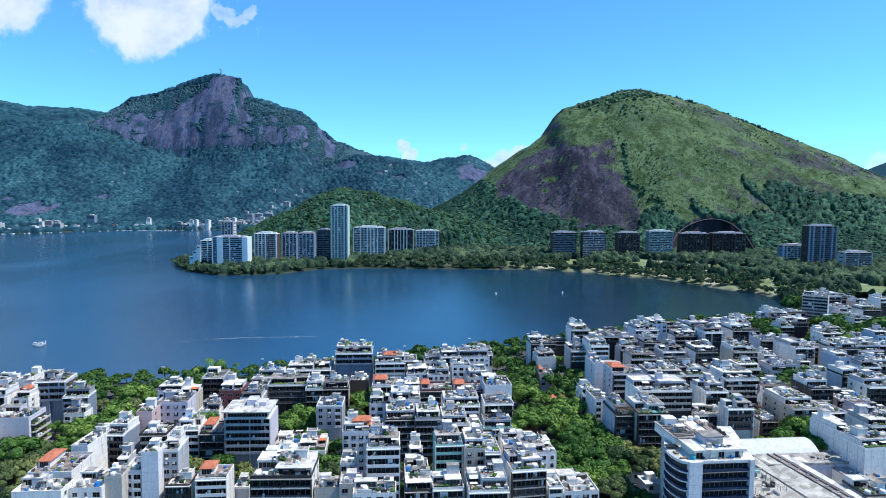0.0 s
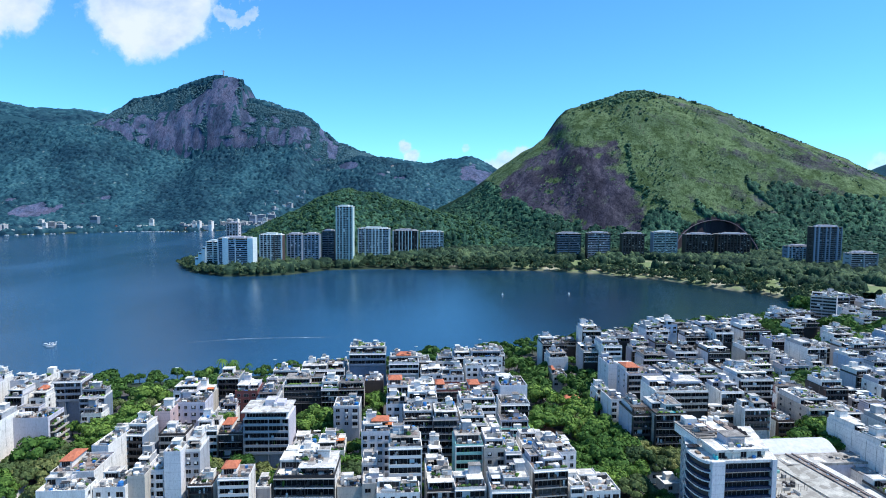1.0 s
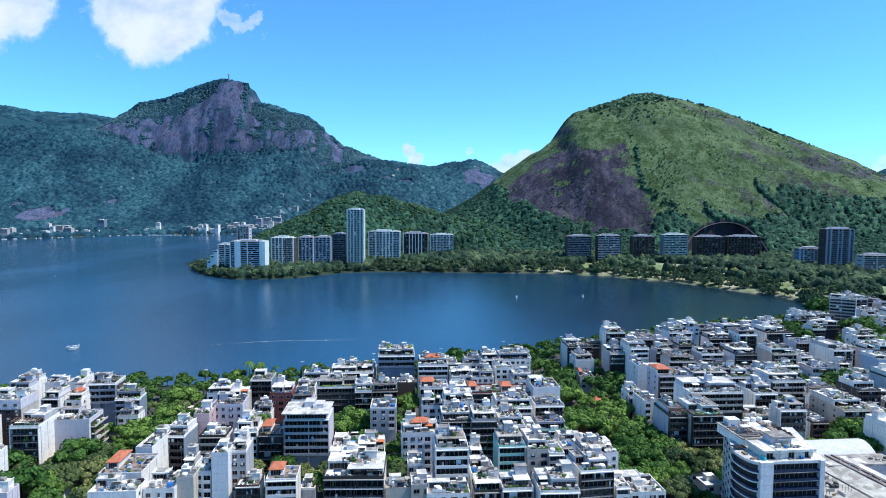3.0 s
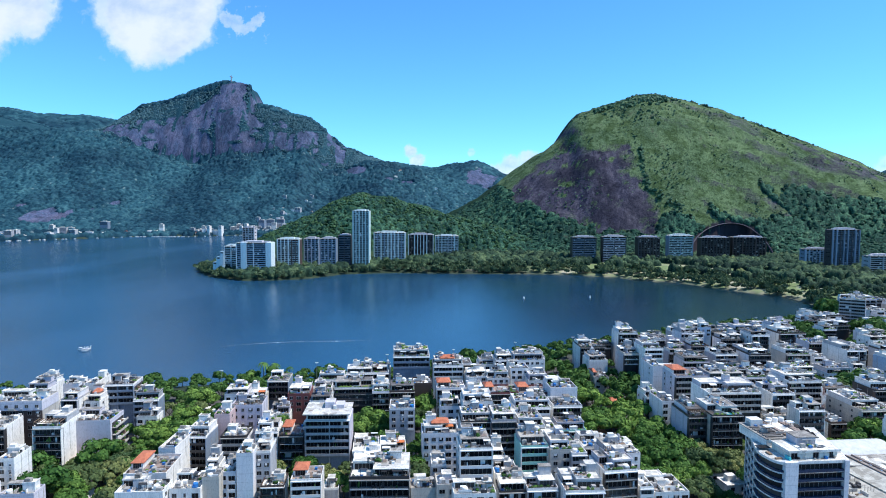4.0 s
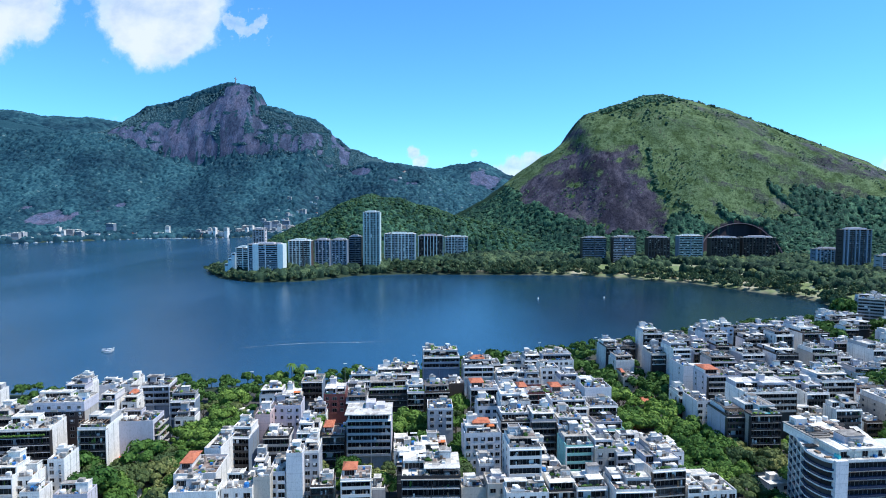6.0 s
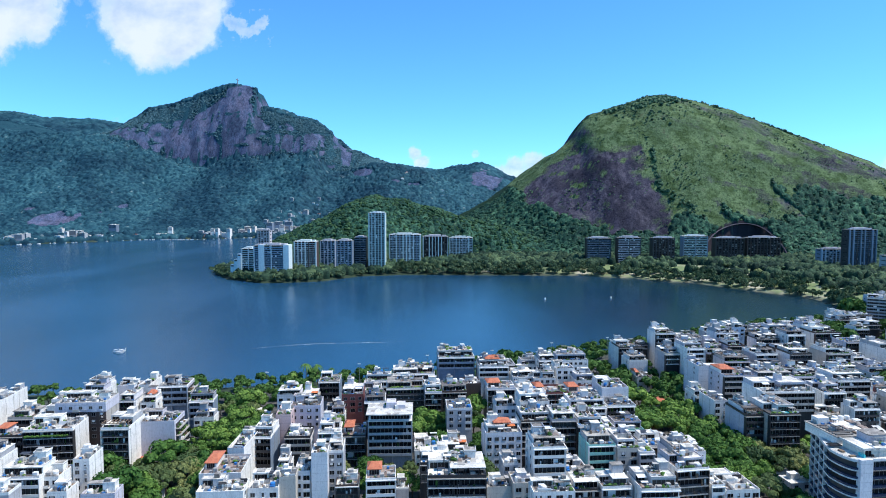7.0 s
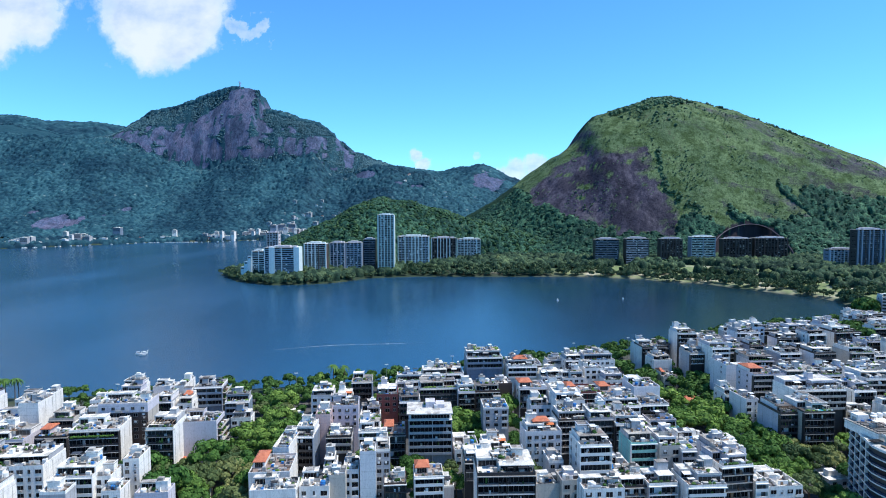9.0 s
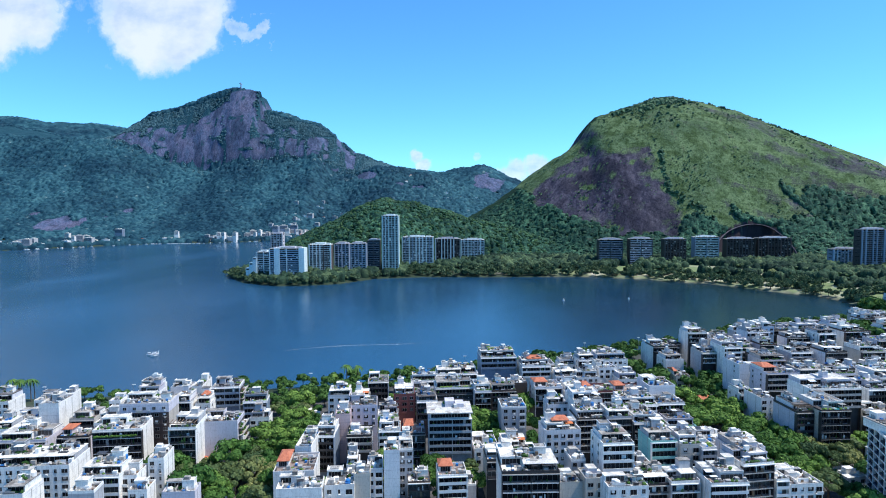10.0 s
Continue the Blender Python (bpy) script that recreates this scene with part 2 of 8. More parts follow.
def rock_mat(name, dark, mid, light, streak, wood_lo, wood_hi, relief):
    """Granite slabs with water streaks; grass and soil by the mesh's own cover masks."""
    m = Mat(name, 0.9, 0, 0.08)
    s = m.noise(1.0, 6, 0.65, m.scaled(streak, streak, streak * 0.07, True))
    b = m.noise(0.012, 5, 0.6, m.scaled(1, 1, 1, True))
    f = m.noise(0.12, 6, 0.7, m.scaled(1, 1, 1, True))
    rock = m.mix(m.ramp(s, (0.45, (0, 0, 0)), (0.54, (1, 1, 1))), dark, mid)
    wide = m.noise(1.0, 4, 0.55, m.scaled(streak * 0.4, streak * 0.4, streak * 0.025, True))
    rock = m.mix(m.ramp(wide, (0.44, (0.9, 0.9, 0.9)), (0.54, (0, 0, 0))), rock, tuple(c * 0.62 for c in dark))
    rock = m.mix(m.ramp(b, (0.50, (0, 0, 0)), (0.72, (0.5, 0.5, 0.5))), rock, light)
    grass = m.mix(m.ramp(b, (0.35, (0, 0, 0)), (0.65, (1, 1, 1))), (0.092, 0.140, 0.072), (0.142, 0.200, 0.092))
    mottle = m.noise(0.035, 7, 0.72, m.scaled(1, 1, 1, True))
    grass = m.mix(m.ramp(mottle, (0.46, (0, 0, 0)), (0.60, (0.85, 0.85, 0.85))), grass, (0.044, 0.074, 0.024))
    grass = m.mix(m.ramp(mottle, (0.30, (0.8, 0.8, 0.8)), (0.42, (0, 0, 0))), grass, (0.095, 0.085, 0.055))
    grass = m.mix(m.ramp(f, (0.52, (0, 0, 0)), (0.62, (1, 1, 1))), grass, (0.034, 0.062, 0.020))
    speck = m.noise(0.42, 5, 0.75, m.scaled(1, 1, 1, True))
    grass = m.mix(1.0, grass, m.ramp(speck, (0.40, (0.42, 0.48, 0.5)), (0.58, (1.25, 1.22, 1.2))), "MULTIPLY")
    rock = m.mix(1.0, rock, m.ramp(speck, (0.38, (0.45, 0.45, 0.5)), (0.5, (1, 1, 1)), (0.64, (1.5, 1.45, 1.38))), "MULTIPLY")
    woods = m.mix(m.ramp(f, (0.4, (0, 0, 0)), (0.6, (1, 1, 1))), wood_lo, wood_hi)
    thin = m.noise(1.0, 5, 0.7, m.scaled(streak * 2.6, streak * 2.6, streak * 0.16, True))
    rock = m.mix(1.0, rock, m.ramp(thin, (0.38, (0.62, 0.62, 0.68)), (0.5, (1, 1, 1)), (0.64, (1.35, 1.28, 1.22))), "MULTIPLY")

    def ragged(name, spread, lo=0.44, hi=0.56):
        """A cover mask whose border breaks up into patches and tufts."""
        n = m.node("ShaderNodeMath")
        n.operation = "MULTIPLY_ADD"
        m.link(m.mix(0.5, mottle, speck), n.inputs[0])
        n.inputs[1].default_value = spread
        m.link(m.attribute(name), n.inputs[2])
        less = m.node("ShaderNodeMath")
        less.operation = "SUBTRACT"
        m.link(n.outputs[0], less.inputs[0])
        less.inputs[1].default_value = spread * 0.49
        return m.ramp(less.outputs[0], (lo, (0, 0, 0)), (hi, (1, 1, 1)))

    col = m.mix(ragged("grass", 2.0, 0.32, 0.72), rock, grass)
    col = m.mix(ragged("woods", 0.8), col, woods)
    # Quarry wall: dark rock made near black to include the recess shade.
    col = m.mix(m.attribute("quarry"), col, m.mix(m.ramp(s, (0.35, (0, 0, 0)), (0.65, (1, 1, 1))), (0.016, 0.013, 0.016), (0.035, 0.028, 0.032)))
    m.colour(col).bump(f, 0.6, relief)
    return m.m


CAB_ROCK = rock_mat("dark_granite_hill", (0.038, 0.037, 0.058), (0.074, 0.067, 0.090), (0.116, 0.104, 0.126), 0.055, (0.009, 0.026, 0.014), (0.02, 0.044, 0.022), 3.0)
# Far rock carries blue haze in its base colours.
FAR_ROCK = rock_mat("hazed_far_granite", (0.068, 0.096, 0.164), (0.098, 0.112, 0.184), (0.146, 0.132, 0.190), 0.05, (0.013, 0.046, 0.066), (0.022, 0.068, 0.088), 2.6)


def ground_mat():
    m = Mat("ground_cover", 0.9)
    big, f = m.noise(0.02, 5, 0.6, m.scaled(1, 1, 1, True)), m.noise(0.25, 5, 0.6, m.scaled(1, 1, 1, True))
    green = m.mix(m.ramp(f, (0.35, (0, 0, 0)), (0.65, (1, 1, 1))), (0.012, 0.026, 0.012), (0.026, 0.042, 0.018))
    green = m.mix(m.ramp(big, (0.55, (0, 0, 0)), (0.7, (0.6, 0.6, 0.6))), green, (0.08, 0.09, 0.05))
    town = m.mix(m.ramp(f, (0.4, (0, 0, 0)), (0.6, (1, 1, 1))), (0.05, 0.05, 0.05), (0.10, 0.095, 0.09))
    col = m.mix(m.attribute("town"), green, town)
    turf = m.mix(m.ramp(f, (0.35, (0, 0, 0)), (0.65, (1, 1, 1))), (0.11, 0.16, 0.06), (0.20, 0.24, 0.10))
    turf = m.mix(m.ramp(big, (0.52, (0, 0, 0)), (0.62, (0.8, 0.8, 0.8))), turf, (0.40, 0.36, 0.27))
    col = m.mix(m.attribute("lawn"), col, turf)
    m.colour(m.mix(m.attribute("sand"), col, (0.42, 0.36, 0.26)))
    return m.m


GROUND = ground_mat()


def water_mat():
    """Dark lagoon; wind ripples it in the west, the lee of the hill lies calmer."""
    m = Mat("lagoon_water", 0.12, 0, 0.5)
    m.b.inputs["IOR"].default_value = 1.33
    far = m.noise(0.006, 4, 0.6, m.scaled(1, 0.35, 1, True))
    open_water = m.ramp(far, (0.35, (0.010, 0.045, 0.092)), (0.65, (0.016, 0.066, 0.132)))
    ripple = m.noise(0.55, 6, 0.7, m.scaled(1.0, 0.6, 1, True))
    m.bump(ripple, 0.30, 0.5)
    place = m.node("ShaderNodeSeparateXYZ")
    m.link(m.scaled(1, 1, 1, True), place.inputs[0])
    lee = m.node("ShaderNodeMapRange")
    m.link(place.outputs[0], lee.inputs["Value"])
    for key, v in (("From Min", -200), ("From Max", 220), ("To Min", 0.38), ("To Max", 0.05)):
        lee.inputs[key].default_value = v
    # Water colour darkens eastwards, painting in the dark reflection of the hill.
    hill_reflection = m.node("ShaderNodeMapRange")
    m.link(place.outputs[0], hill_reflection.inputs["Value"])
    hill_reflection.inputs["From Min"].default_value, hill_reflection.inputs["From Max"].default_value = -60, 330
    m.colour(m.mix(hill_reflection.outputs[0], open_water, (0.004, 0.022, 0.036)))
    bump = [n for n in m.t.nodes if n.type == "BUMP"][0]
    m.link(lee.outputs[0], bump.inputs["Strength"])
    m.value("Roughness", m.ramp(far, (0.4, (0.15, 0.15, 0.15)), (0.7, (0.26, 0.26, 0.26))))
    return m.m


WATER = water_mat()


# ---- mesh helpers ----
def mesh_of(name, verts, faces, mat, smooth=False):
    me = bpy.data.meshes.new(name)
    me.from_pydata([tuple(v) for v in verts], [], [tuple(f) for f in faces])
    for mt in (mat if isinstance(mat, (list, tuple)) else [mat]):
        me.materials.append(mt)
    if smooth:
        me.shade_smooth()
    return me


BOX = ((0, 3, 2, 1), (4, 5, 6, 7), (0, 1, 5, 4), (1, 2, 6, 5), (2, 3, 7, 6), (3, 0, 4, 7))


def box_data(items):
    verts, faces = [], []
    for x0, y0, z0, x1, y1, z1 in items:
        k = len(verts)
        verts += [(x0, y0, z0), (x1, y0, z0), (x1, y1, z0), (x0, y1, z0), (x0, y0, z1), (x1, y0, z1), (x1, y1, z1), (x0, y1, z1)]
        faces += [tuple(k + i for i in f) for f in BOX]
    return verts, faces


def boxes(name, mat, *items):
    return mesh_of(name, *box_data(items), mat)


def put(name, me, parent=None, m=None, label=""):
    ob = new(name, me)
    ob.parent = parent
    if m is not None:
        ob.matrix_basis = m
    return tagged(ob, label) if label else ob


def drum(name, r, h, mat, n=14, top=0.85):
    verts = [(q * r * math.cos(2 * math.pi * i / n), q * r * math.sin(2 * math.pi * i / n), z) for q, z in ((1, 0), (1, h * 0.82), (top, h)) for i in range(n)]
    faces = [(j * n + i, j * n + (i + 1) % n, (j + 1) * n + (i + 1) % n, (j + 1) * n + i) for j in range(2) for i in range(n)]
    return mesh_of(name, verts, faces + [tuple(range(2 * n, 3 * n))], mat)


def knots(x, pts):
    return np.interp(x, [p[0] for p in pts], [p[1] for p in pts])


def fbm(x, y, scale, octaves=5, seed=0.0):
    """Fractal noise in -1..1 for arrays of places."""
    out = np.zeros(np.shape(x))
    fx, fy, fo = np.ravel(x), np.ravel(y), out.ravel()
    for i in range(fx.size):
        fo[i] = noise.fractal((fx[i] / scale + seed, fy[i] / scale - seed, seed), 1.0, 2.0, octaves)
    return fo.reshape(np.shape(x))


def sheet(name, X, Y, Z, mat, masks=None):
    """A height field as one mesh, with cover masks on its points."""
    r, c = X.shape
    verts = np.stack([X.ravel(), Y.ravel(), Z.ravel()], 1)
    i = np.arange(r * c).reshape(r, c)
    f = np.stack([i[:-1, :-1], i[:-1, 1:], i[1:, 1:], i[1:, :-1]], -1).reshape(-1, 4)
    me = bpy.data.meshes.new(name)
    me.from_pydata(verts.tolist(), [], f.tolist())
    me.materials.append(mat)
    me.shade_smooth()
    for key, v in (masks or {}).items():
        a = me.attributes.new(key, "FLOAT", "POINT")
        a.data.foreach_set("value", np.clip(v, 0, 1).astype(np.float32).ravel())
    return me


# ---- lagoon and ground ----
SHORE = [(-1371, 1836), (-1107, 2150), (-933, 2174), (-780, 2300), (-600, 2330), (-430, 1900), (-400, 1350), (-450, 1140), (-474, 1085), (-404, 968), (-335, 919), (-287, 928),
         (-248, 944), (-198, 1017), (-125, 1038), (18, 1035), (159, 1032), (201, 1009), (243, 995), (272, 943), (313, 936), (337, 892), (358, 850), (378, 812), (401, 788), (402, 735),
         (385, 670), (330, 615), (260, 590), (162, 545), (100, 500), (51, 476), (6, 450), (-72, 415), (-173, 384), (-265, 366), (-341, 360), (-600, 352), (-1100, 420), (-1600, 800), (-1800, 1300)]


def shore_distance(x, y):
    """Metres from the waterline, negative in the water."""
    d = np.full(np.shape(x), 1e9)
    inside = np.zeros(np.shape(x), bool)
    for (ax, ay), (bx, by) in zip(SHORE, SHORE[1:] + SHORE[:1]):
        ex, ey = bx - ax, by - ay
        t = np.clip(((x - ax) * ex + (y - ay) * ey) / (ex * ex + ey * ey), 0, 1)
        d = np.minimum(d, np.hypot(x - ax - t * ex, y - ay - t * ey))
        if ay != by:
            inside ^= ((ay > y) != (by > y)) & (x < ex * (y - ay) / ey + ax)
    return np.where(inside, -d, d)


def ground_height(x, y):
    d = shore_distance(x, y)
    far = np.clip((np.asarray(y, float) - 620) / 120, 0, 1)
    land = 3.0 * np.clip(d / 14, 0, 1) + far * np.clip((d - 20) * 0.12, 0, 11)
    return np.where(d > 0, land + 0.25, np.maximum(-5, d * 0.3))


def spaced(lo, a, b, hi, step, grow=1.25):
    mid = list(np.arange(a, b + step, step))
    down, s, v = [], step, a
    while v > lo:
        s *= grow
        v -= s
        down.append(v)
    up, s, v = [], step, mid[-1]
    while v < hi:
        s *= grow
        v += s
        up.append(v)
    return np.array(down[::-1] + mid + up)


gx, gy = np.meshgrid(spaced(-6000, -1900, 1000, 6000, 9), spaced(-3000, 100, 2400, 6500, 8))
gd = shore_distance(gx, gy)
gz = ground_height(gx, gy)
town = np.clip((560 - gy) / 30, 0, 1) * np.clip((gd - 22) / 10, 0, 1)
town = np.maximum(town, np.clip((gx - 300) / 40, 0, 1) * np.clip((700 - gy) / 30, 0, 1) * np.clip((gd - 30) / 10, 0, 1))
beach = np.maximum(np.clip(1.0 - np.abs(gd - 26) / 12, 0, 1) * 0.8, np.clip(1.0 - np.abs(gd - 5) / 5, 0, 1) * 0.5) * np.clip((gy - 700) / 60, 0, 1) * (gx > -500) * np.clip(fbm(gx, gy, 60, 3) * 1.2 + knots(gx, [(-100, -0.6), (100, 0.1), (230, 0.8)]), 0, 1)
ground = put("ground", sheet("ground", gx, gy, gz, GROUND, {"town": town, "sand": beach, "lawn": np.clip((gx - 90) / 60, 0, 1) * np.clip((gd - 3) / 6, 0, 1) * np.clip((165 - gd) / 30, 0, 1) * np.clip((gy - 690) / 40, 0, 1)}))
tagged(ground, "streets, parkland and sandy lagoon edge as one ground", "ground", kind="structure")
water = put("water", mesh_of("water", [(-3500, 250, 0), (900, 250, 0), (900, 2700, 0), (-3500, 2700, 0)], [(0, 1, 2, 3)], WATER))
tagged(water, "calm dark blue lagoon with fine ripples", "water", kind="structure")


# ---- hills ----
ARCH_T = np.linspace(math.pi, 0.45, 60)
ARCH_X, ARCH_Z = 512 + 86 * np.cos(ARCH_T) + 40 * np.sin(ARCH_T), 80 * np.sin(ARCH_T)


def cab_height(x, y):
    """The granite hill across the lagoon: a steep face, a rounded grassy top, a long back."""
    top = knots(x, [(-260, 0), (-50, 80), (48, 133), (108, 180), (201, 245), (250, 282), (262, 303), (278, 327), (297, 342), (317, 350), (338, 354), (385, 368), (435, 386), (483, 389), (532, 380), (616, 361), (672, 341),
                    (742, 315), (883, 261), (1051, 189), (1300, 105), (1600, 20)])
    foot = knots(x, [(-260, 1290), (0, 1230), (200, 1165), (700, 1165), (900, 1100), (1600, 1050)])
    s = (np.asarray(y, float) - foot) / (1555 - foot)
    front = knots(s, [(0, 0), (0.10, 0.055), (0.25, 0.17), (0.40, 0.40), (0.55, 0.63), (0.70, 0.81), (0.85, 0.94), (1.0, 1.0)])
    back = np.clip(1 - ((np.asarray(y, float) - 1555) / 650) ** 2, 0, 1)
    h = top * np.where(s <= 1, front, back)
    arch = np.interp(x, ARCH_X, ARCH_Z, 0, 0)
    return np.where((h < arch) & (y < 1400), 3.0, h)


def small_height(x, y):
    top = knots(x, [(-470, 0), (-440, 25), (-395, 52), (-343, 74), (-297, 97), (-252, 122), (-206, 134), (-161, 127), (-104, 114), (-58, 98), (-7, 86), (60, 70), (150, 40), (230, 0)])
    foot = knots(x, [(-470, 1060), (-260, 1090), (-100, 1160), (-30, 1210), (230, 1230)])
    s = np.clip((np.asarray(y, float) - foot) / (1300 - foot), 0, 1)
    front = np.sin(s * math.pi / 2) ** 1.3
    back = np.clip(1 - ((np.asarray(y, float) - 1300) / 260) ** 2, 0, 1)
    return top * np.where(y < 1300, front, back)


RIDGE = [(-2700, 560), (-2245, 545), (-1900, 470), (-1760, 455), (-1674, 508), (-1616, 551), (-1545, 593), (-1405, 626), (-1264, 676), (-1194, 698), (-1124, 716), (-1092, 719), (-1040, 719), (-1004, 700),
         (-985, 612), (-847, 582), (-709, 535), (-639, 486), (-556, 409), (-458, 362), (-347, 326), (-179, 290), (0, 240), (300, 150), (700, 60)]
CLIFF = [(-2700, 520), (-1900, 455), (-1690, 446), (-1572, 425), (-1403, 348), (-1207, 296), (-1061, 344), (-799, 346), (-700, 372), (-616, 280), (-511, 285), (-400, 310), (-347, 320), (-179, 285), (0, 236), (300, 148), (700, 58)]


def peak_height(x, y):
    """The far peak: wooded skirts up to a cliff that carries the summit."""
    top, base = knots(x, RIDGE), knots(x, CLIFF)
    base = np.minimum(base, top - 4)
    yy = np.asarray(y, float)
    toe = knots(x, [(-2700, 2000), (-1300, 2260), (-700, 2400), (700, 2500)])
    s = np.clip((yy - toe) / (2930 - toe), 0, 1)
    skirt = base * (0.35 * s + 0.65 * s ** 1.7)
    cliff = base + (top - base) * np.clip((yy - 2930) / 165, 0, 1) ** 0.75
    back = top * np.clip(1 - ((yy - 3095) / 900) ** 2, 0, 1)
    return np.where(yy < 2930, skirt, np.where(yy < 3095, cliff, back))


def hill(name, label, X, Y, height, rough, mat, masks, sink=6.0, seed=0.0, flute=0.0):
    Z = height(X, Y)
    Z = Z + rough * fbm(X, Y, rough * 9, 5, seed) * np.clip(Z / 60, 0, 1)
    Y = Y + flute * fbm(X, Z * 0.22, 42, 4, seed) * np.clip((Z - 300) / 40, 0, 1)
    me = sheet(name, X, Y, np.where(Z < 1.0, -sink, Z), mat, masks(X, Y, Z))
    return tagged(put(name, me), label, "hill", kind="structure")


def meadow(x, z, n):
    """The grassy wedge under the tongue of forest."""
    return (x > 575) & (z > 90 + n * 14) & (z < 176) & (x < 634 + (178 - z) * 0.62 + n * 16)


def cab_masks(X, Y, Z):
    n = fbm(X, Y + Z, 70, 5, 3.1)
    n2 = fbm(X, Z * 2.5, 45, 5, 7.7)
    bands = fbm(X * 0.30, (Z + 0.34 * X) * 2.2, 60, 5, 2.4)
    low = knots(X, [(-260, 300), (40, 200), (85, 190), (120, 140), (165, 104), (220, 86), (265, 70), (340, 60), (411, 72), (440, 118), (480, 100), (555, 95), (605, 105), (628, 140), (640, 182), (661, 163), (695, 150), (750, 143), (848, 126), (1050, 110), (1600, 70)])
    woods = np.clip((low - Z + n * 24) / 10, 0, 1)
    woods = woods * ~meadow(X, Z, n)
    woods = np.maximum(woods, np.clip((n + (Y - 1535) / 40 - 0.4) * 2, 0, 1) * (Z > 300))
    ceil = knots(X, [(60, 90), (105, 150), (133, 180), (184, 222), (232, 256), (262, 274), (293, 264), (342, 274), (374, 270), (400, 215), (430, 120)])
    slab = np.clip((400 + np.clip((200 - Z) * 0.35, 0, 34) - X + n2 * 46) / 46, 0, 1) * np.clip((ceil - Z + n * 30) / 30, 0, 1)
    # Dark rock ellipse below the crest stands in for an overhang's shade.
    slab = np.maximum(slab, np.clip(1.4 - np.hypot((X - 262) / 26, (Z - 290) / 24) + n2 * 0.6, 0, 1))
    slab = slab * np.clip(1.25 - np.clip(n2 - 0.36, 0, 1) * 4, 0, 1)
    n3 = fbm(X, Z * 1.2 + Y * 0.3, 24, 5, 4.4)
    bare = np.maximum(slab * np.clip(0.95 + 0.42 * n3, 0, 1), np.clip((bands - 0.10 + n3 * 0.5) * 2.2, 0, 0.50) * np.clip((X - 330) / 200, 0.25, 1))
    bare = np.maximum(bare, np.clip((bands + 0.30 + n3 * 0.6) * 2, 0, 0.62) * np.clip((X - 700) / 90, 0, 1) * np.clip((Z - knots(X, [(700, 195), (1100, 130)])) / 20, 0, 1))
    # Area of the arch recess that gets the dark rock with painted shade.
    quarry = np.clip((1.05 - np.hypot((X - 512 - 0.5 * Z) / 90, Z / 86)) * 14, 0, 1) * (Y < 1330)
    return {"grass": np.clip(1 - bare - quarry, 0, 1), "woods": woods * (1 - quarry), "quarry": quarry}


X, Y = np.meshgrid(np.arange(-270, 1620, 7.0), np.concatenate([np.arange(1050, 1600, 5.0), np.arange(1600, 2210, 40.0)]))
hill("rock_hill", "steep dark granite hill with grassy top and wooded foot", X, Y, cab_height, 7, CAB_ROCK, cab_masks, seed=1.3)

X, Y = np.meshgrid(np.arange(-480, 240, 8.0), np.arange(1056, 1570, 8.0))
hill("wooded_hill", "low densely wooded hill behind the lakeside towers", X, Y, small_height, 5, CAB_ROCK, lambda X, Y, Z: {"grass": Z * 0 + 1, "woods": Z * 0 + 1}, seed=4.2)


# bare rock patches in the forest: x, z, half width, half height
BARE = [(-1585, 69, 70, 28), (-1714, 106, 22, 9), (-1404, 116, 18, 12), (-1461, 91, 11, 8), (-462, 275, 52, 18), (-301, 235, 26, 10), (-211, 217, 41, 13)]


def peak_masks(X, Y, Z):
    n = fbm(X, Z * 2, 160, 5, 2.2)
    n2 = fbm(X, Z, 60, 4, 9.2)
    edge = knots(X, CLIFF)
    rock = np.clip((Z - edge - 4 + n2 * 22) / 14, 0, 1) * np.clip((X + 1690) / 30, 0, 1) * np.clip((-480 - X) / 60, 0, 1)
    cap = np.clip((Z - knots(X, RIDGE) + knots(X, [(-1690, 45), (-1500, 105), (-1300, 130), (-1180, 95), (-1120, 25)]) + n * 45) / 22, 0, 1) * np.clip((-1110 - X) / 60, 0, 1)
    cap = np.maximum(cap, np.clip((Z - knots(X, RIDGE) + knots(X, [(-985, 95), (-860, 110), (-700, 85), (-600, 25)]) + n * 70) / 22, 0, 1) * np.clip((X + 985) / 40, 0, 1))
    cap = np.maximum(cap, np.clip((Z - knots(X, RIDGE) + 16 + n * 30) / 14, 0, 1))
    streaks = fbm(X * 1.6, Z * 0.30, 34, 5, 5.7)
    ledges = fbm(X * 0.35, Z * 1.5 + 0.2 * X, 40, 5, 8.8)
    cover = knots(X, [(-1690, 0.05), (-1450, 0.12), (-1200, 0.0), (-1060, -0.04), (-990, 0.10), (-900, 0.34), (-700, 0.22), (-560, 0.1)])
    rock = rock * (1 - cap) * np.clip(1.0 - 1.7 * np.clip(streaks - 0.10 + cover, 0, 1) - 1.5 * np.clip(ledges - 0.20 + cover, 0, 1), 0.0, 1)
    for bx, bz, rx, rz in BARE:
        rock = np.maximum(rock, np.clip((1 - np.hypot((X - bx) / rx, (Z - bz) / rz) + n2 * 0.7) * 4, 0, 1) * (Y < 2990))
    return {"grass": Z * 0, "woods": np.clip(1 - rock, 0, 1)}


X, Y = np.meshgrid(np.arange(-2700, 710, 13.0), np.concatenate([np.arange(2000, 2900, 20.0), np.arange(2900, 3110, 5.0), np.arange(3120, 4000, 60.0)]))
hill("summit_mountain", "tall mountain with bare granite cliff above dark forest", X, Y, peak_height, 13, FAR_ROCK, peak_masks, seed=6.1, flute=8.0)


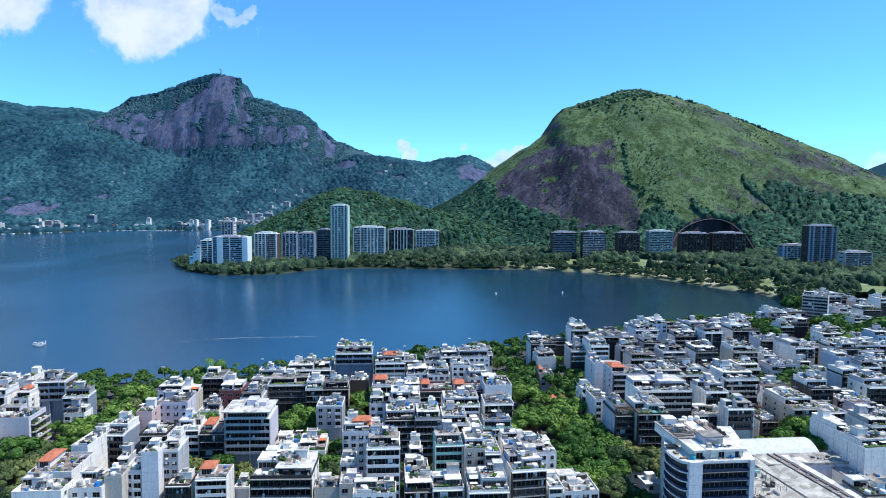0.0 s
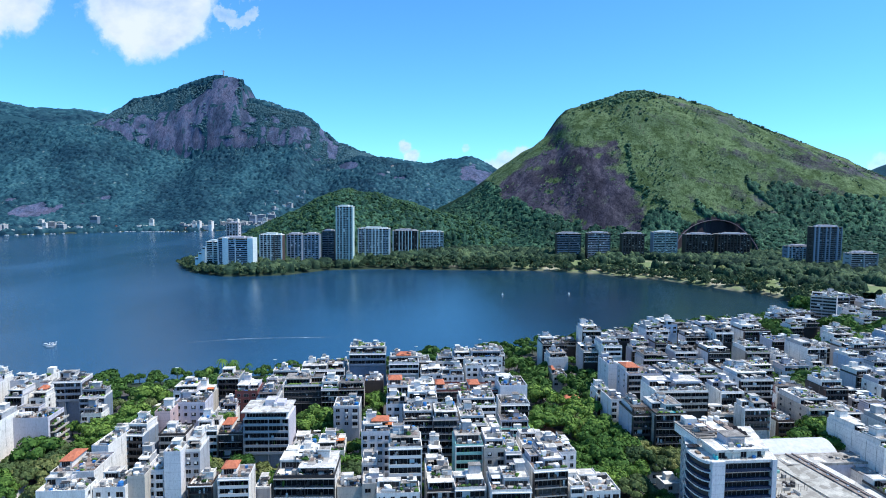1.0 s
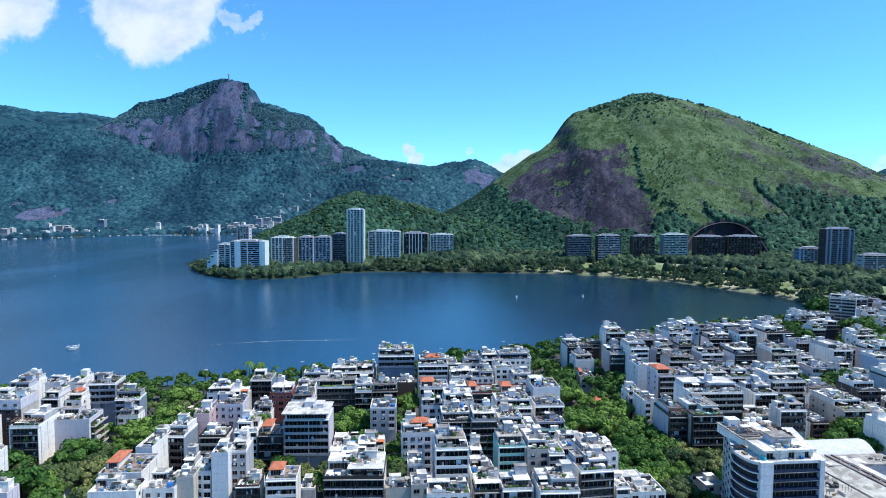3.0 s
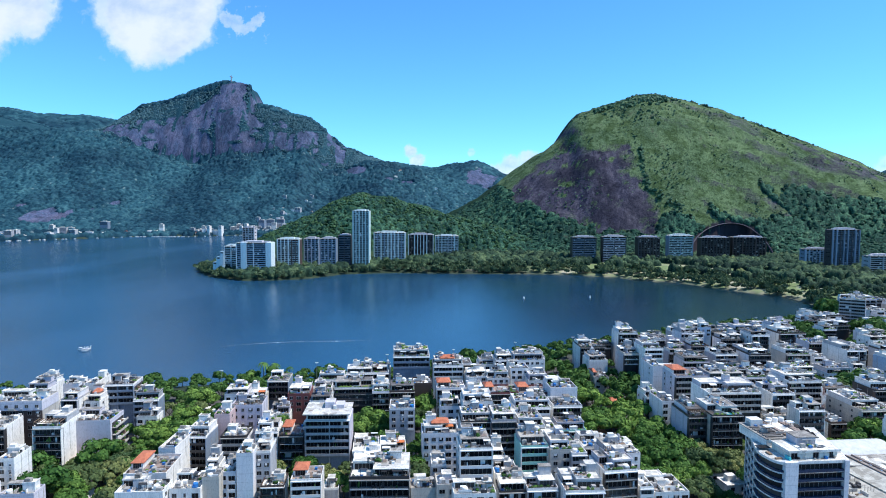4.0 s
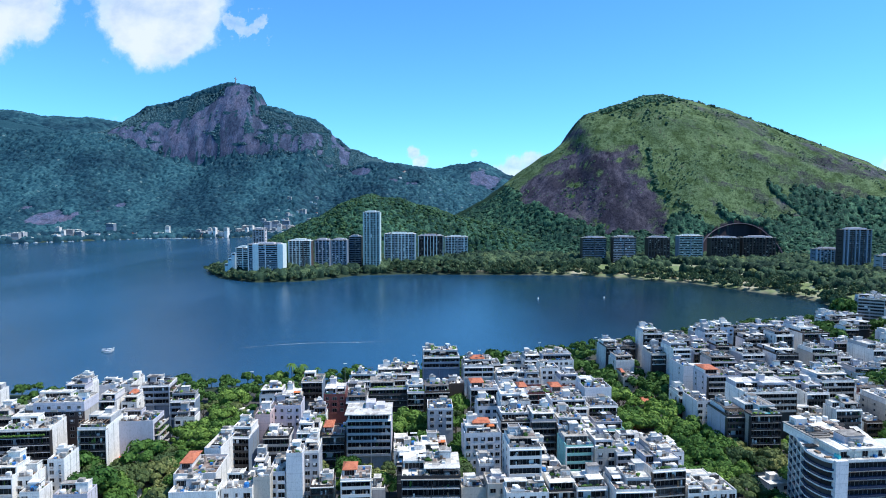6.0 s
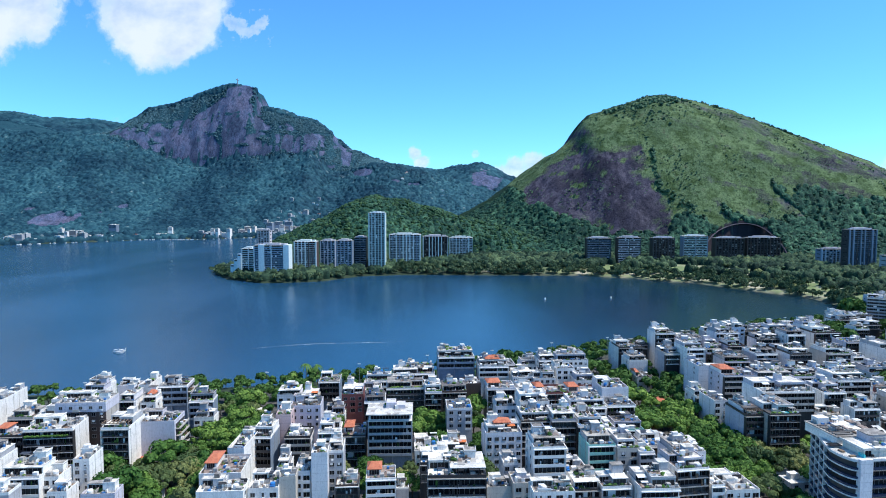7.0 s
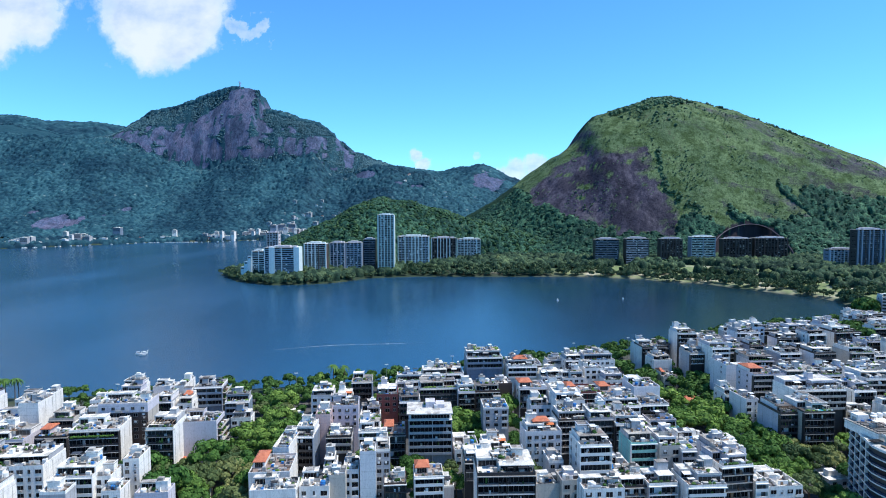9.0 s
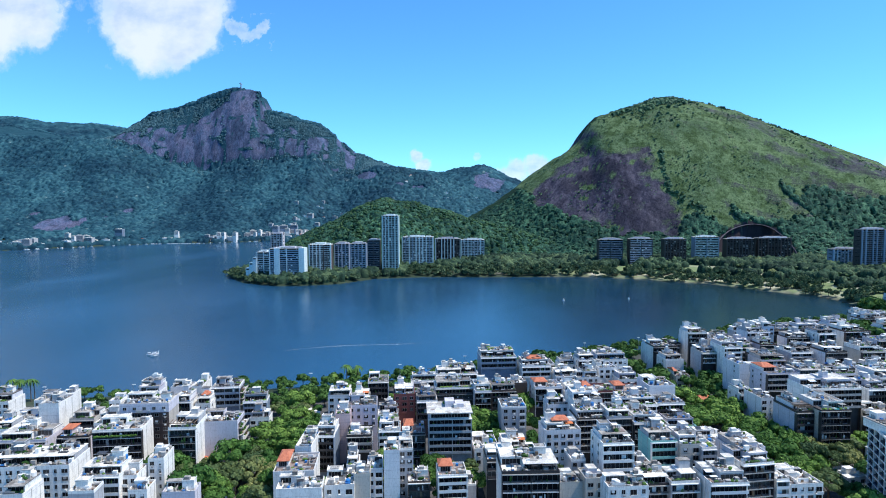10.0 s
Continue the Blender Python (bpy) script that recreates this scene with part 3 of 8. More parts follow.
def left_height(x, y):
    top = knots(x, [(-4600, 300), (-3600, 620), (-2700, 672), (-2520, 655), (-2350, 624), (-2200, 618), (-2020, 612), (-1900, 560), (-1500, 300), (-900, 0)])
    return top * np.clip(1 - (np.abs(np.asarray(y, float) - 3700) / 950) ** 1.6, 0, 1)


def right_height(x, y):
    top = knots(x, [(-1500, 100), (-700, 400), (-485, 410), (-250, 386), (-93, 373), (24, 402), (110, 414), (180, 414), (258, 384), (350, 330), (700, 190), (1500, 60)])
    return top * np.clip(1 - (np.abs(np.asarray(y, float) - 4330) / 800) ** 1.5, 0, 1)


def right_masks(X, Y, Z):
    n = fbm(X, Z * 2, 90, 4, 5.5)
    rock = np.clip(1 - np.hypot((X - 190) / 110, (Z - 290) / 75) + n * 0.5, 0, 1) * 3
    return {"grass": Z * 0, "woods": np.clip(1 - rock, 0, 1)}


X, Y = np.meshgrid(np.arange(-4600, -880, 22.0), np.arange(2760, 4640, 40.0))
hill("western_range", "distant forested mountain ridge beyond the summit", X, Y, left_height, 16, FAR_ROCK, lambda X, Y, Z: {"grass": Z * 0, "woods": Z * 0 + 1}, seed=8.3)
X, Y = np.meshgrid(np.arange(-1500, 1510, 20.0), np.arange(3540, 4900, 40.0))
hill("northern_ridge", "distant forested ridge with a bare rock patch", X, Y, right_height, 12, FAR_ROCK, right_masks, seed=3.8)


def east_height(x, y):
    top = knots(x, [(1500, 0), (1900, 200), (2150, 330), (2500, 420), (3200, 200)])
    return top * np.clip(1 - (np.abs(np.asarray(y, float) - 3000) / 700) ** 1.5, 0, 1)


X, Y = np.meshgrid(np.arange(1500, 3210, 30.0), np.arange(2300, 3710, 40.0))
hill("eastern_hill", "distant wooded hill behind the granite slope", X, Y, east_height, 12, FAR_ROCK, lambda X, Y, Z: {"grass": Z * 0, "woods": Z * 0 + 1}, seed=2.8)


# ---- woods: uncountable crowns as one mesh each ----
def ico(sub):
    bm = bmesh.new()
    bmesh.ops.create_icosphere(bm, subdivisions=sub, radius=1)
    v = np.array([q.co[:] for q in bm.verts])
    f = np.array([[q.index for q in p.verts] for p in bm.faces])
    bm.free()
    return v, f


ICO1, ICO2 = ico(1), ico(2)
RNG = np.random.default_rng(7)


def clumps(name, label, places, radius, mat, base, flat=0.8, rough=0.28):
    """Many uneven crowns on the given places (x, y, z), each with its own outline."""
    v, f = base
    n = len(places)
    size = radius * RNG.uniform(0.6, 1.35, n)
    shape = 1 + RNG.normal(0, rough, (n, len(v)))
    pts = v[None] * shape[..., None] * size[:, None, None] * np.array([1, 1, flat]) * RNG.uniform(0.8, 1.2, (n, 1, 3))
    pts += np.asarray(places)[:, None, :] + np.array([0, 0, 1]) * (size * 0.35)[:, None, None]
    faces = (f[None] + (np.arange(n) * len(v))[:, None, None]).reshape(-1, 3)
    me = bpy.data.meshes.new(name)
    me.from_pydata(pts.reshape(-1, 3).tolist(), [], faces.tolist())
    me.materials.append(mat)
    return tagged(put(name, me), label, "trees", kind="stuff")


def rolling(height, rough, seed):
    """The same uneven surface that hill() gives a height."""
    def surface(x, y):
        z = height(x, y)
        return z + rough * fbm(x, y, rough * 9, 5, seed) * np.clip(z / 60, 0, 1)
    return surface


def canopy(name, label, x0, x1, y0, y1, step, cell, surface, keep, mat, tall=0.8, lift=0.3, seed=1, squash=1.0):
    """A closed roof of rounded tree crowns over a surface, open where keep() says no."""
    rng = np.random.default_rng(seed)
    X, Y = np.meshgrid(np.arange(x0, x1, step), np.arange(y0, y1, step))
    X = X + rng.uniform(-0.3, 0.3, X.shape) * step
    Y = Y + rng.uniform(-0.3, 0.3, X.shape) * step
    base = surface(X, Y)
    cy_ = cell * squash
    ni, nj = int((x1 - x0) / cell) + 3, int((y1 - y0) / cy_) + 3
    ci, cj = np.meshgrid(np.arange(ni), np.arange(nj))
    cx = x0 + (ci - 1 + rng.uniform(0.1, 0.9, ci.shape)) * cell
    cy = y0 + (cj - 1 + rng.uniform(0.1, 0.9, ci.shape)) * cy_
    ok = keep(cx, cy, surface(cx, cy))
    rad = cell * rng.uniform(0.50, 0.85, ci.shape)
    high = rng.uniform(0.6, 1.3, ci.shape)
    own = rng.uniform(0, 1, ci.shape)
    gi, gj = ((X - x0) / cell).astype(int) + 1, ((Y - y0) / cy_).astype(int) + 1
    rise, tone = np.full(X.shape, -1.0), np.zeros(X.shape)
    for di in (-1, 0, 1):
        for dj in (-1, 0, 1):
            i, j = np.clip(gi + di, 0, ni - 1), np.clip(gj + dj, 0, nj - 1)
            q = np.hypot(X - cx[j, i], (Y - cy[j, i]) / squash) / rad[j, i]
            r = np.where((q < 1) & ok[j, i], cell * high[j, i] * (lift + tall * np.sqrt(np.clip(1 - q * q, 0, 1))), -1)
            tone = np.where(r > rise, own[j, i], tone)
            rise = np.maximum(rise, r)
    gy_, gx_ = np.gradient(base, step, step)
    flat = np.sqrt(1 + gx_ ** 2 + gy_ ** 2)
    rise = np.where(rise > 0, rise * (1 + 0.07 * rng.normal(0, 1, X.shape)), -3.0)
    X, Y, Z = X - gx_ / flat * rise, Y - gy_ / flat * rise, base + rise / flat
    rows, cols = X.shape
    k = np.arange(rows * cols).reshape(rows, cols)
    f = np.stack([k[:-1, :-1], k[:-1, 1:], k[1:, 1:], k[1:, :-1]], -1).reshape(-1, 4)
    up = (rise > 0).ravel()
    f = f[up[f].any(1)]
    used = np.unique(f)
    slot = np.zeros(rows * cols, int)
    slot[used] = np.arange(len(used))
    me = bpy.data.meshes.new(name)
    me.from_pydata(np.stack([X.ravel(), Y.ravel(), Z.ravel()], 1)[used].tolist(), [], slot[f].tolist())
    me.materials.append(mat)
    me.shade_smooth()
    a = me.attributes.new("tone", "FLOAT", "POINT")
    a.data.foreach_set("value", tone.ravel()[used].astype(np.float32))
    return tagged(put(name, me), label, "trees", kind="stuff")


def scatter(n, x0, x1, y0, y1, height, keep):
    x, y = RNG.uniform(x0, x1, n), RNG.uniform(y0, y1, n)
    z = height(x, y)
    k = keep(x, y, z)
    return np.stack([x, y, z], 1)[k]


canopy("hill_trees", "dense dark green forest covering the low hill", -470, 232, 1062, 1330, 2.2, 8.0, rolling(small_height, 5, 4.2), lambda x, y, z: z > 4, WOODS, 0.55, 0.12, 1, 0.65)
pl = scatter(9500, -465, 230, 1066, 1335, rolling(small_height, 5, 4.2), lambda x, y, z: z > 4)
clumps("hill_trees", "dense dark green forest covering the low hill", pl + np.array([0, 0, 3.0]), 2.9, HILL_LEAF, ICO1, 0.8, 0.22)


def cab_wood(x, y, z):
    low = knots(x, [(-260, 300), (40, 200), (85, 190), (120, 140), (165, 104), (220, 86), (265, 70), (340, 60), (411, 72), (440, 118), (480, 100), (555, 95), (605, 105), (628, 140), (640, 182), (661, 163), (695, 150), (750, 143), (848, 126), (1050, 110), (1600, 70)])
    n = fbm(x, y + z, 70, 5, 3.1)
    arch = np.hypot((x - 512 - 0.5 * z) / 91, z / 87) > 1
    return (z > 3) & (z < low + n * 30) & arch & ~meadow(x, z, n)


canopy("slope_trees", "dark green forest along the foot of the granite hill", -250, 1250, 1062, 1500, 2.6, 8.5, rolling(cab_height, 7, 1.3), cab_wood, WOODS, 0.55, 0.12, 2, 0.6)
pl = scatter(21000, -250, 1200, 1062, 1500, rolling(cab_height, 7, 1.3), cab_wood)
clumps("slope_trees", "dark green forest along the foot of the granite hill", pl + np.array([0, 0, 3.0]), 3.0, BUSH, ICO1, 0.8, 0.22)
gx0 = np.linspace(0, 1, 90)
gully = np.stack([np.interp(gx0, [0, 0.35, 0.6, 0.8, 1], [400, 394, 403, 435, 478]) + RNG.normal(0, 2.2, 90), np.interp(gx0, [0, 0.35, 0.6, 0.8, 1], [1388, 1342, 1322, 1302, 1288]) + RNG.normal(0, 3, 90), 0 * gx0], 1)
gully[:, 2] = cab_height(gully[:, 0], gully[:, 1])
crest = np.stack([330 + 720 * RNG.uniform(0, 1, 420) ** 1.5, RNG.uniform(1525, 1565, 420), np.zeros(420)], 1)
knob = np.stack([RNG.normal(440, 40, 420), 1562 - np.abs(RNG.normal(0, 40, 420)), np.zeros(420)], 1)
crest = np.concatenate([crest, knob])
crest[:, 2] = cab_height(crest[:, 0], crest[:, 1])
clumps("crest_trees", "dark trees along the gully and crest of the granite hill", np.concatenate([gully, crest]), 3.3, BUSH, ICO1, 0.9, 0.24)
bush = scatter(5200, 110, 1100, 1230, 1550, cab_height, lambda x, y, z: (z > 70) & (fbm(x, y, 60, 4, 5.0) > -0.08))
clumps("slope_bushes", "scattered bushes on the grassy granite slope", bush, 1.5, BUSH, ICO1)

PEAK = rolling(peak_height, 13, 6.1)


def peak_wood(x, y, z):
    return (z > 5) & (x > -0.78 * y - 80) & ((y < 2935) | (y > 3080)) & (peak_masks(x, y, z)["woods"] > 0.9)


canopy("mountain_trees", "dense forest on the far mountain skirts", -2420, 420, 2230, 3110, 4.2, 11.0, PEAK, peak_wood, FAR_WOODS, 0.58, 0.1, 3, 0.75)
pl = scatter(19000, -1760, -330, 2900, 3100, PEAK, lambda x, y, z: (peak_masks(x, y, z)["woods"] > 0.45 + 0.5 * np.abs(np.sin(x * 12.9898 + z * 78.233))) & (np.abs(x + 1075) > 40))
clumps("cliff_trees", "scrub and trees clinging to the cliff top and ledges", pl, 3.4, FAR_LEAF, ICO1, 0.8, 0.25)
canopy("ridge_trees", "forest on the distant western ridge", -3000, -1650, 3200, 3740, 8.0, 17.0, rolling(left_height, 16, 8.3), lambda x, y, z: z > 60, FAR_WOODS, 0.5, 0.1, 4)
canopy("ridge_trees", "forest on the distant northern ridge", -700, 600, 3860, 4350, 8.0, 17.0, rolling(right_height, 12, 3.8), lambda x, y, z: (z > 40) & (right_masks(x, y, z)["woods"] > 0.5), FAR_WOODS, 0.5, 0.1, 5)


def shore_keep(lo, hi):
    def keep(x, y, z):
        d = shore_distance(x, y)
        return (d > lo) & (d < hi) & (fbm(x, y, 40, 3, 1.0) > -0.32)
    return keep


def park_keep(x, y, z):
    d = shore_distance(x, y)
    open_strip = (x > 110) & (x < 640) & (((d > 14) & (d < 70)) | (fbm(x, y, 15, 2, 8.0) > 0)) & (d < 70) & (fbm(x, y, 22, 3, 2.0) > -0.34)
    lawn = (x > 150) & (d > 62) & (d < 150) & (fbm(x, y, 55, 3, 6.0) > np.where((x > 240) & (x < 540), -0.06, 0.22))
    edge = np.where(x > -150, 60, 14) + 10 * fbm(x, y, 30, 3, 4.0)
    return (d > edge) & (d < 430) & (fbm(x, y, 36, 3, 1.0) > -0.40) & ~open_strip & ~lawn


canopy("lakeside_trees", "green park trees along the far lagoon shore", -480, 790, 690, 1235, 2.1, 9.5, ground_height, park_keep, PARK, 0.75, 0.45, 6)
pl = scatter(21000, -478, 785, 692, 1232, ground_height, park_keep)
clumps("lakeside_trees", "green park trees along the far lagoon shore", pl + np.array([0, 0, 1]) * RNG.uniform(3.0, 7.5, (len(pl), 1)), 2.1, PARK_LEAF, ICO1, 0.9, 0.3)
canopy("distant_shore_trees", "trees along the distant lagoon shore", -1950, -440, 1480, 2480, 4.5, 11.0, ground_height, lambda x, y, z: shore_keep(1, 170)(x, y, z) & (fbm(x, y, 45, 3, 3.0) > -0.30), FAR_WOODS, 0.8, 0.35, 7)


# ---- trees ----
def crown_mesh(name, seed, r, h, leaves, mat, lobes=15):
    rng = np.random.default_rng(seed)
    c = rng.normal(0, 1, (lobes, 3))
    c[:, 2] = np.abs(c[:, 2]) * 0.9
    c /= np.linalg.norm(c, axis=1)[:, None]
    c *= rng.uniform(0.50, 0.84, (lobes, 1)) * r * np.array([1, 1, 0.85])
    c[:, 2] += h - 0.25 * r
    lr = rng.uniform(0.22, 0.44, lobes) * r
    k = rng.integers(0, lobes, leaves)
    d = rng.normal(0, 1, (leaves, 3))
    d[:, 2] = np.abs(d[:, 2]) * 1.0 - 0.35
    d /= np.linalg.norm(d, axis=1)[:, None]
    p = c[k] + d * lr[k][:, None] * np.array([1, 1, 0.72]) * rng.uniform(0.82, 1.10, leaves)[:, None]
    nrm = d + rng.normal(0, 0.22, (leaves, 3))
    nrm /= np.linalg.norm(nrm, axis=1)[:, None]
    a = np.cross(nrm, rng.normal(0, 1, (leaves, 3)))
    a /= np.linalg.norm(a, axis=1)[:, None]
    b = np.cross(nrm, a)
    s = rng.uniform(0.30, 0.62, leaves)[:, None] * r / 5 * math.sqrt(1100 / leaves)
    pts = np.stack([p - a * s - b * s * 0.6, p + a * s - b * s * 0.5 + nrm * s * 0.2, p + a * s * 0.8 + b * s * 0.7, p - a * s * 0.7 + b * s * 0.6 - nrm * s * 0.2], 1).reshape(-1, 3)
    verts, faces = pts.tolist(), [tuple(range(4 * i, 4 * i + 4)) for i in range(leaves)]
    v, f = ICO1
    for cc, rr in zip(c, lr):
        q = len(verts)
        verts += (v * rr * np.array([0.86, 0.86, 0.60]) * rng.uniform(0.85, 1.1, (len(v), 1)) + cc).tolist()
        faces += (f + q).tolist()
    return mesh_of(name, verts, faces, mat)


def limb(p, q, r0, r1, n=7):
    p, q = Vector(p), Vector(q)
    m = (q - p).to_track_quat("Z", "Y").to_matrix()
    ring = lambda o, r: [tuple(o + m @ Vector((r * math.cos(2 * math.pi * i / n), r * math.sin(2 * math.pi * i / n), 0))) for i in range(n)]
    return ring(p, r0) + ring(q, r1), [(i, (i + 1) % n, n + (i + 1) % n, n + i) for i in range(n)]


def trunk_mesh(name, h, r):
    verts, faces = [], []
    for p, q, r0, r1 in (((0, 0, -0.3), (0.1, 0, h * 0.5), 0.38, 0.26), ((0.1, 0, h * 0.5), (r * 0.45, 0.2, h), 0.22, 0.08), ((0.1, 0, h * 0.45), (-r * 0.4, r * 0.3, h), 0.2, 0.07), ((0.1, 0, h * 0.5), (0, -r * 0.45, h), 0.2, 0.07)):
        v, f = limb(p, q, r0, r1)
        faces += [tuple(i + len(verts) for i in a) for a in f]
        verts += v
    return mesh_of(name, verts, faces, BARK)


def tree_model(seed, r, h, leaves, mat=None, label="broad green street tree with dense rounded crown"):
    root = put("tree", None)
    put("trunk", trunk_mesh("trunk", h, r), root)
    put("crown", crown_mesh("crown", seed, r, h, leaves, mat or LEAF), root)
    return tagged(root, label, "tree", "street trees")


def palm_model():
    root = put("palm_tree", None)
    v, f = limb((0, 0, -0.3), (0.2, 0, 9), 0.22, 0.14)
    put("trunk", mesh_of("palm_trunk", v, f, BARK), root)
    verts, faces = [], []
    for i in range(14):
        a = 2.4 * i
        up = 0.25 + 0.6 * ((i * 7) % 5) / 5
        prev = None
        for j in range(6):
            s = j / 5
            x, z = 3.2 * s, 9 + up * 2.4 * s - 3.4 * s * s
            w = 0.42 * (1 - s) ** 0.6 + 0.04
            e = [(0.2 + x * math.cos(a) - w * math.sin(a), x * math.sin(a) + w * math.cos(a), z - 0.15), (0.2 + x * math.cos(a) + w * math.sin(a), x * math.sin(a) - w * math.cos(a), z - 0.15)]
            verts += e
            k = len(verts)
            if j:
                faces.append((k - 4, k - 3, k - 1, k - 2))
    put("crown", mesh_of("palm_crown", verts, faces, LEAF), root)
    return tagged(root, "tall palm with drooping green fronds", "palm tree", "lakeside palms")


TREES = [tree_model(11, 6.2, 7.6, 1600), tree_model(12, 7.0, 8.4, 1900), tree_model(13, 5.0, 6.4, 1400), tree_model(14, 6.4, 9.4, 1600)]
OLIVE = tree_model(15, 5.6, 7.4, 1600, OLIVE_LEAF, "pale olive-green street tree in flower with rounded crown")
PALM = palm_model()
for i, o in enumerate(TREES + [OLIVE, PALM]):
    o.location = (-335 - 9 * i, 338, 3)
TRNG = random.Random(5)


def plant_tree(x, y, scale=1.0, model=None):
    m = model or TRNG.choice(TREES + TREES + [OLIVE])
    s = scale * TRNG.uniform(0.75, 1.30)
    z = 3.0 if y < 560 else float(ground_height(np.array(x), np.array(y)))
    return copy_thing(m, Matrix.Translation((x, y, z)) @ Matrix.Rotation(TRNG.uniform(0, 6.28), 4, "Z") @ Matrix.Diagonal((s, s, s * TRNG.uniform(0.9, 1.1), 1)))


LATER = []


def plant_far(x, y, scale=1.0):
    """Remember a tree that goes into the joined lakeside woods."""
    LATER.append((x, y, 3.0 if y < 560 else float(ground_height(np.array(x), np.array(y))), scale * TRNG.uniform(0.8, 1.2), TRNG.uniform(0, 6.28)))


def joined_trees(name, label, places, leaves, mat, lobes=12):
    """All remembered trees as one mesh of trunks and leafy crowns."""
    models = [crown_mesh("crown", 40 + i, 5.4 + 0.5 * i, 6.4 + 0.5 * i, leaves, mat, lobes) for i in range(4)] + [trunk_mesh("trunk", 6.5, 5)]
    parts = []
    for me in models:
        v = np.empty(len(me.vertices) * 3)
        me.vertices.foreach_get("co", v)
        parts.append((v.reshape(-1, 3), [tuple(p.vertices) for p in me.polygons]))
    verts, faces, kinds, total = [], [], [], 0
    for i, (x, y, z, s, a) in enumerate(places):
        for v, f in (parts[i % 4], parts[4]):
            k = total
            total += len(v)
            c0, s0 = math.cos(a), math.sin(a)
            verts.append(np.stack([x + s * (v[:, 0] * c0 - v[:, 1] * s0), y + s * (v[:, 0] * s0 + v[:, 1] * c0), z + s * v[:, 2]], 1))
            faces += [tuple(q + k for q in p) for p in f]
            kinds += [1 if v is parts[4][0] else 0] * len(f)
    me = mesh_of(name, np.concatenate(verts).tolist(), faces, [mat, BARK])
    me.polygons.foreach_set("material_index", kinds)
    return tagged(put(name, me), label, "trees", kind="stuff")


# ---- apartment buildings ----
ARNG = random.Random(3)
WINDOWS = {}


def window_mesh(w, h, mullions=1):
    key = (round(w, 1), round(h, 1), mullions)
    if key not in WINDOWS:
        w, h = key[0], key[1]
        v1, f1 = box_data([(-w / 2, -0.02, 0, w / 2, 0.03, h)])
        bars = [(-w / 2 - 0.06, -0.08, -0.08, w / 2 + 0.06, 0.0, 0), (-w / 2 - 0.06, -0.05, h, w / 2 + 0.06, 0.0, h + 0.06)]
        bars += [(-w / 2 + w * i / (mullions + 1) - 0.03, -0.05, 0, -w / 2 + w * i / (mullions + 1) + 0.03, -0.02, h) for i in range(0, mullions + 2)]
        v2, f2 = box_data(bars)
        me = mesh_of("window", v1 + v2, f1 + [tuple(i + len(v1) for i in f) for f in f2], [GLASS, FRAME])
        for p in me.polygons:
            p.material_index = 0 if p.index < len(f1) else 1
        WINDOWS[key] = me
    return WINDOWS[key]


FACE = {"win": "with punched windows", "band": "with banded balconies", "glass": "with deep shaded balconies", "blank": "with blank party wall"}
TOPS = {"terrace": "and roof terrace", "pent": "and set-back penthouse", "flat": "and flat roof", "tanks": "and water tanks", "plants": "and planted terraces",
        "red": "and tiled roof", "tile": "and terracotta canopy", "pergola": "and rooftop pergola", "pool": "and rooftop pool", "tubes": "and roof ducts"}


TANK = drum("water_tank", 0.9, 1.5, BLUE_TANK)
TANK_WHITE = drum("water_tank", 1.0, 1.6, RAIL_WHITE)
AC = boxes("air_conditioner", METAL, (-0.45, -0.3, 0, 0.45, 0.3, 0.7), (-0.35, -0.33, 0.08, 0.35, -0.3, 0.62))
DISH = drum("antenna_mast", 0.05, 3.2, METAL, 6)
AWN = mesh_of("awning", [(-1.6, 0, 2.4), (1.6, 0, 2.4), (1.6, -2.2, 2.1), (-1.6, -2.2, 2.1), (-1.6, 0, 2.5), (1.6, 0, 2.5), (1.6, -2.2, 2.2), (-1.6, -2.2, 2.2)], BOX, AWNING)
SOLAR = mesh_of("solar_panel", [(-1, -0.8, 0.2), (1, -0.8, 0.2), (1, 0.8, 1.0), (-1, 0.8, 1.0), (-1, -0.8, 0.26), (1, -0.8, 0.26), (1, 0.8, 1.06), (-1, 0.8, 1.06)], BOX, GLASS)


def hipped(name, x0, y0, x1, y1, z, rise, mat):
    m = (x1 - x0) * 0.28
    yc = (y0 + y1) / 2
    v = [(x0, y0, z), (x1, y0, z), (x1, y1, z), (x0, y1, z), (x0 + m, yc, z + rise), (x1 - m, yc, z + rise), (x0, y0, z - 0.25), (x1, y0, z - 0.25), (x1, y1, z - 0.25), (x0, y1, z - 0.25)]
    return mesh_of(name, v, [(0, 1, 5, 4), (1, 2, 5), (2, 3, 4, 5), (3, 0, 4), (6, 9, 8, 7), (0, 6, 7, 1), (1, 7, 8, 2), (2, 8, 9, 3), (3, 9, 6, 0)], mat)


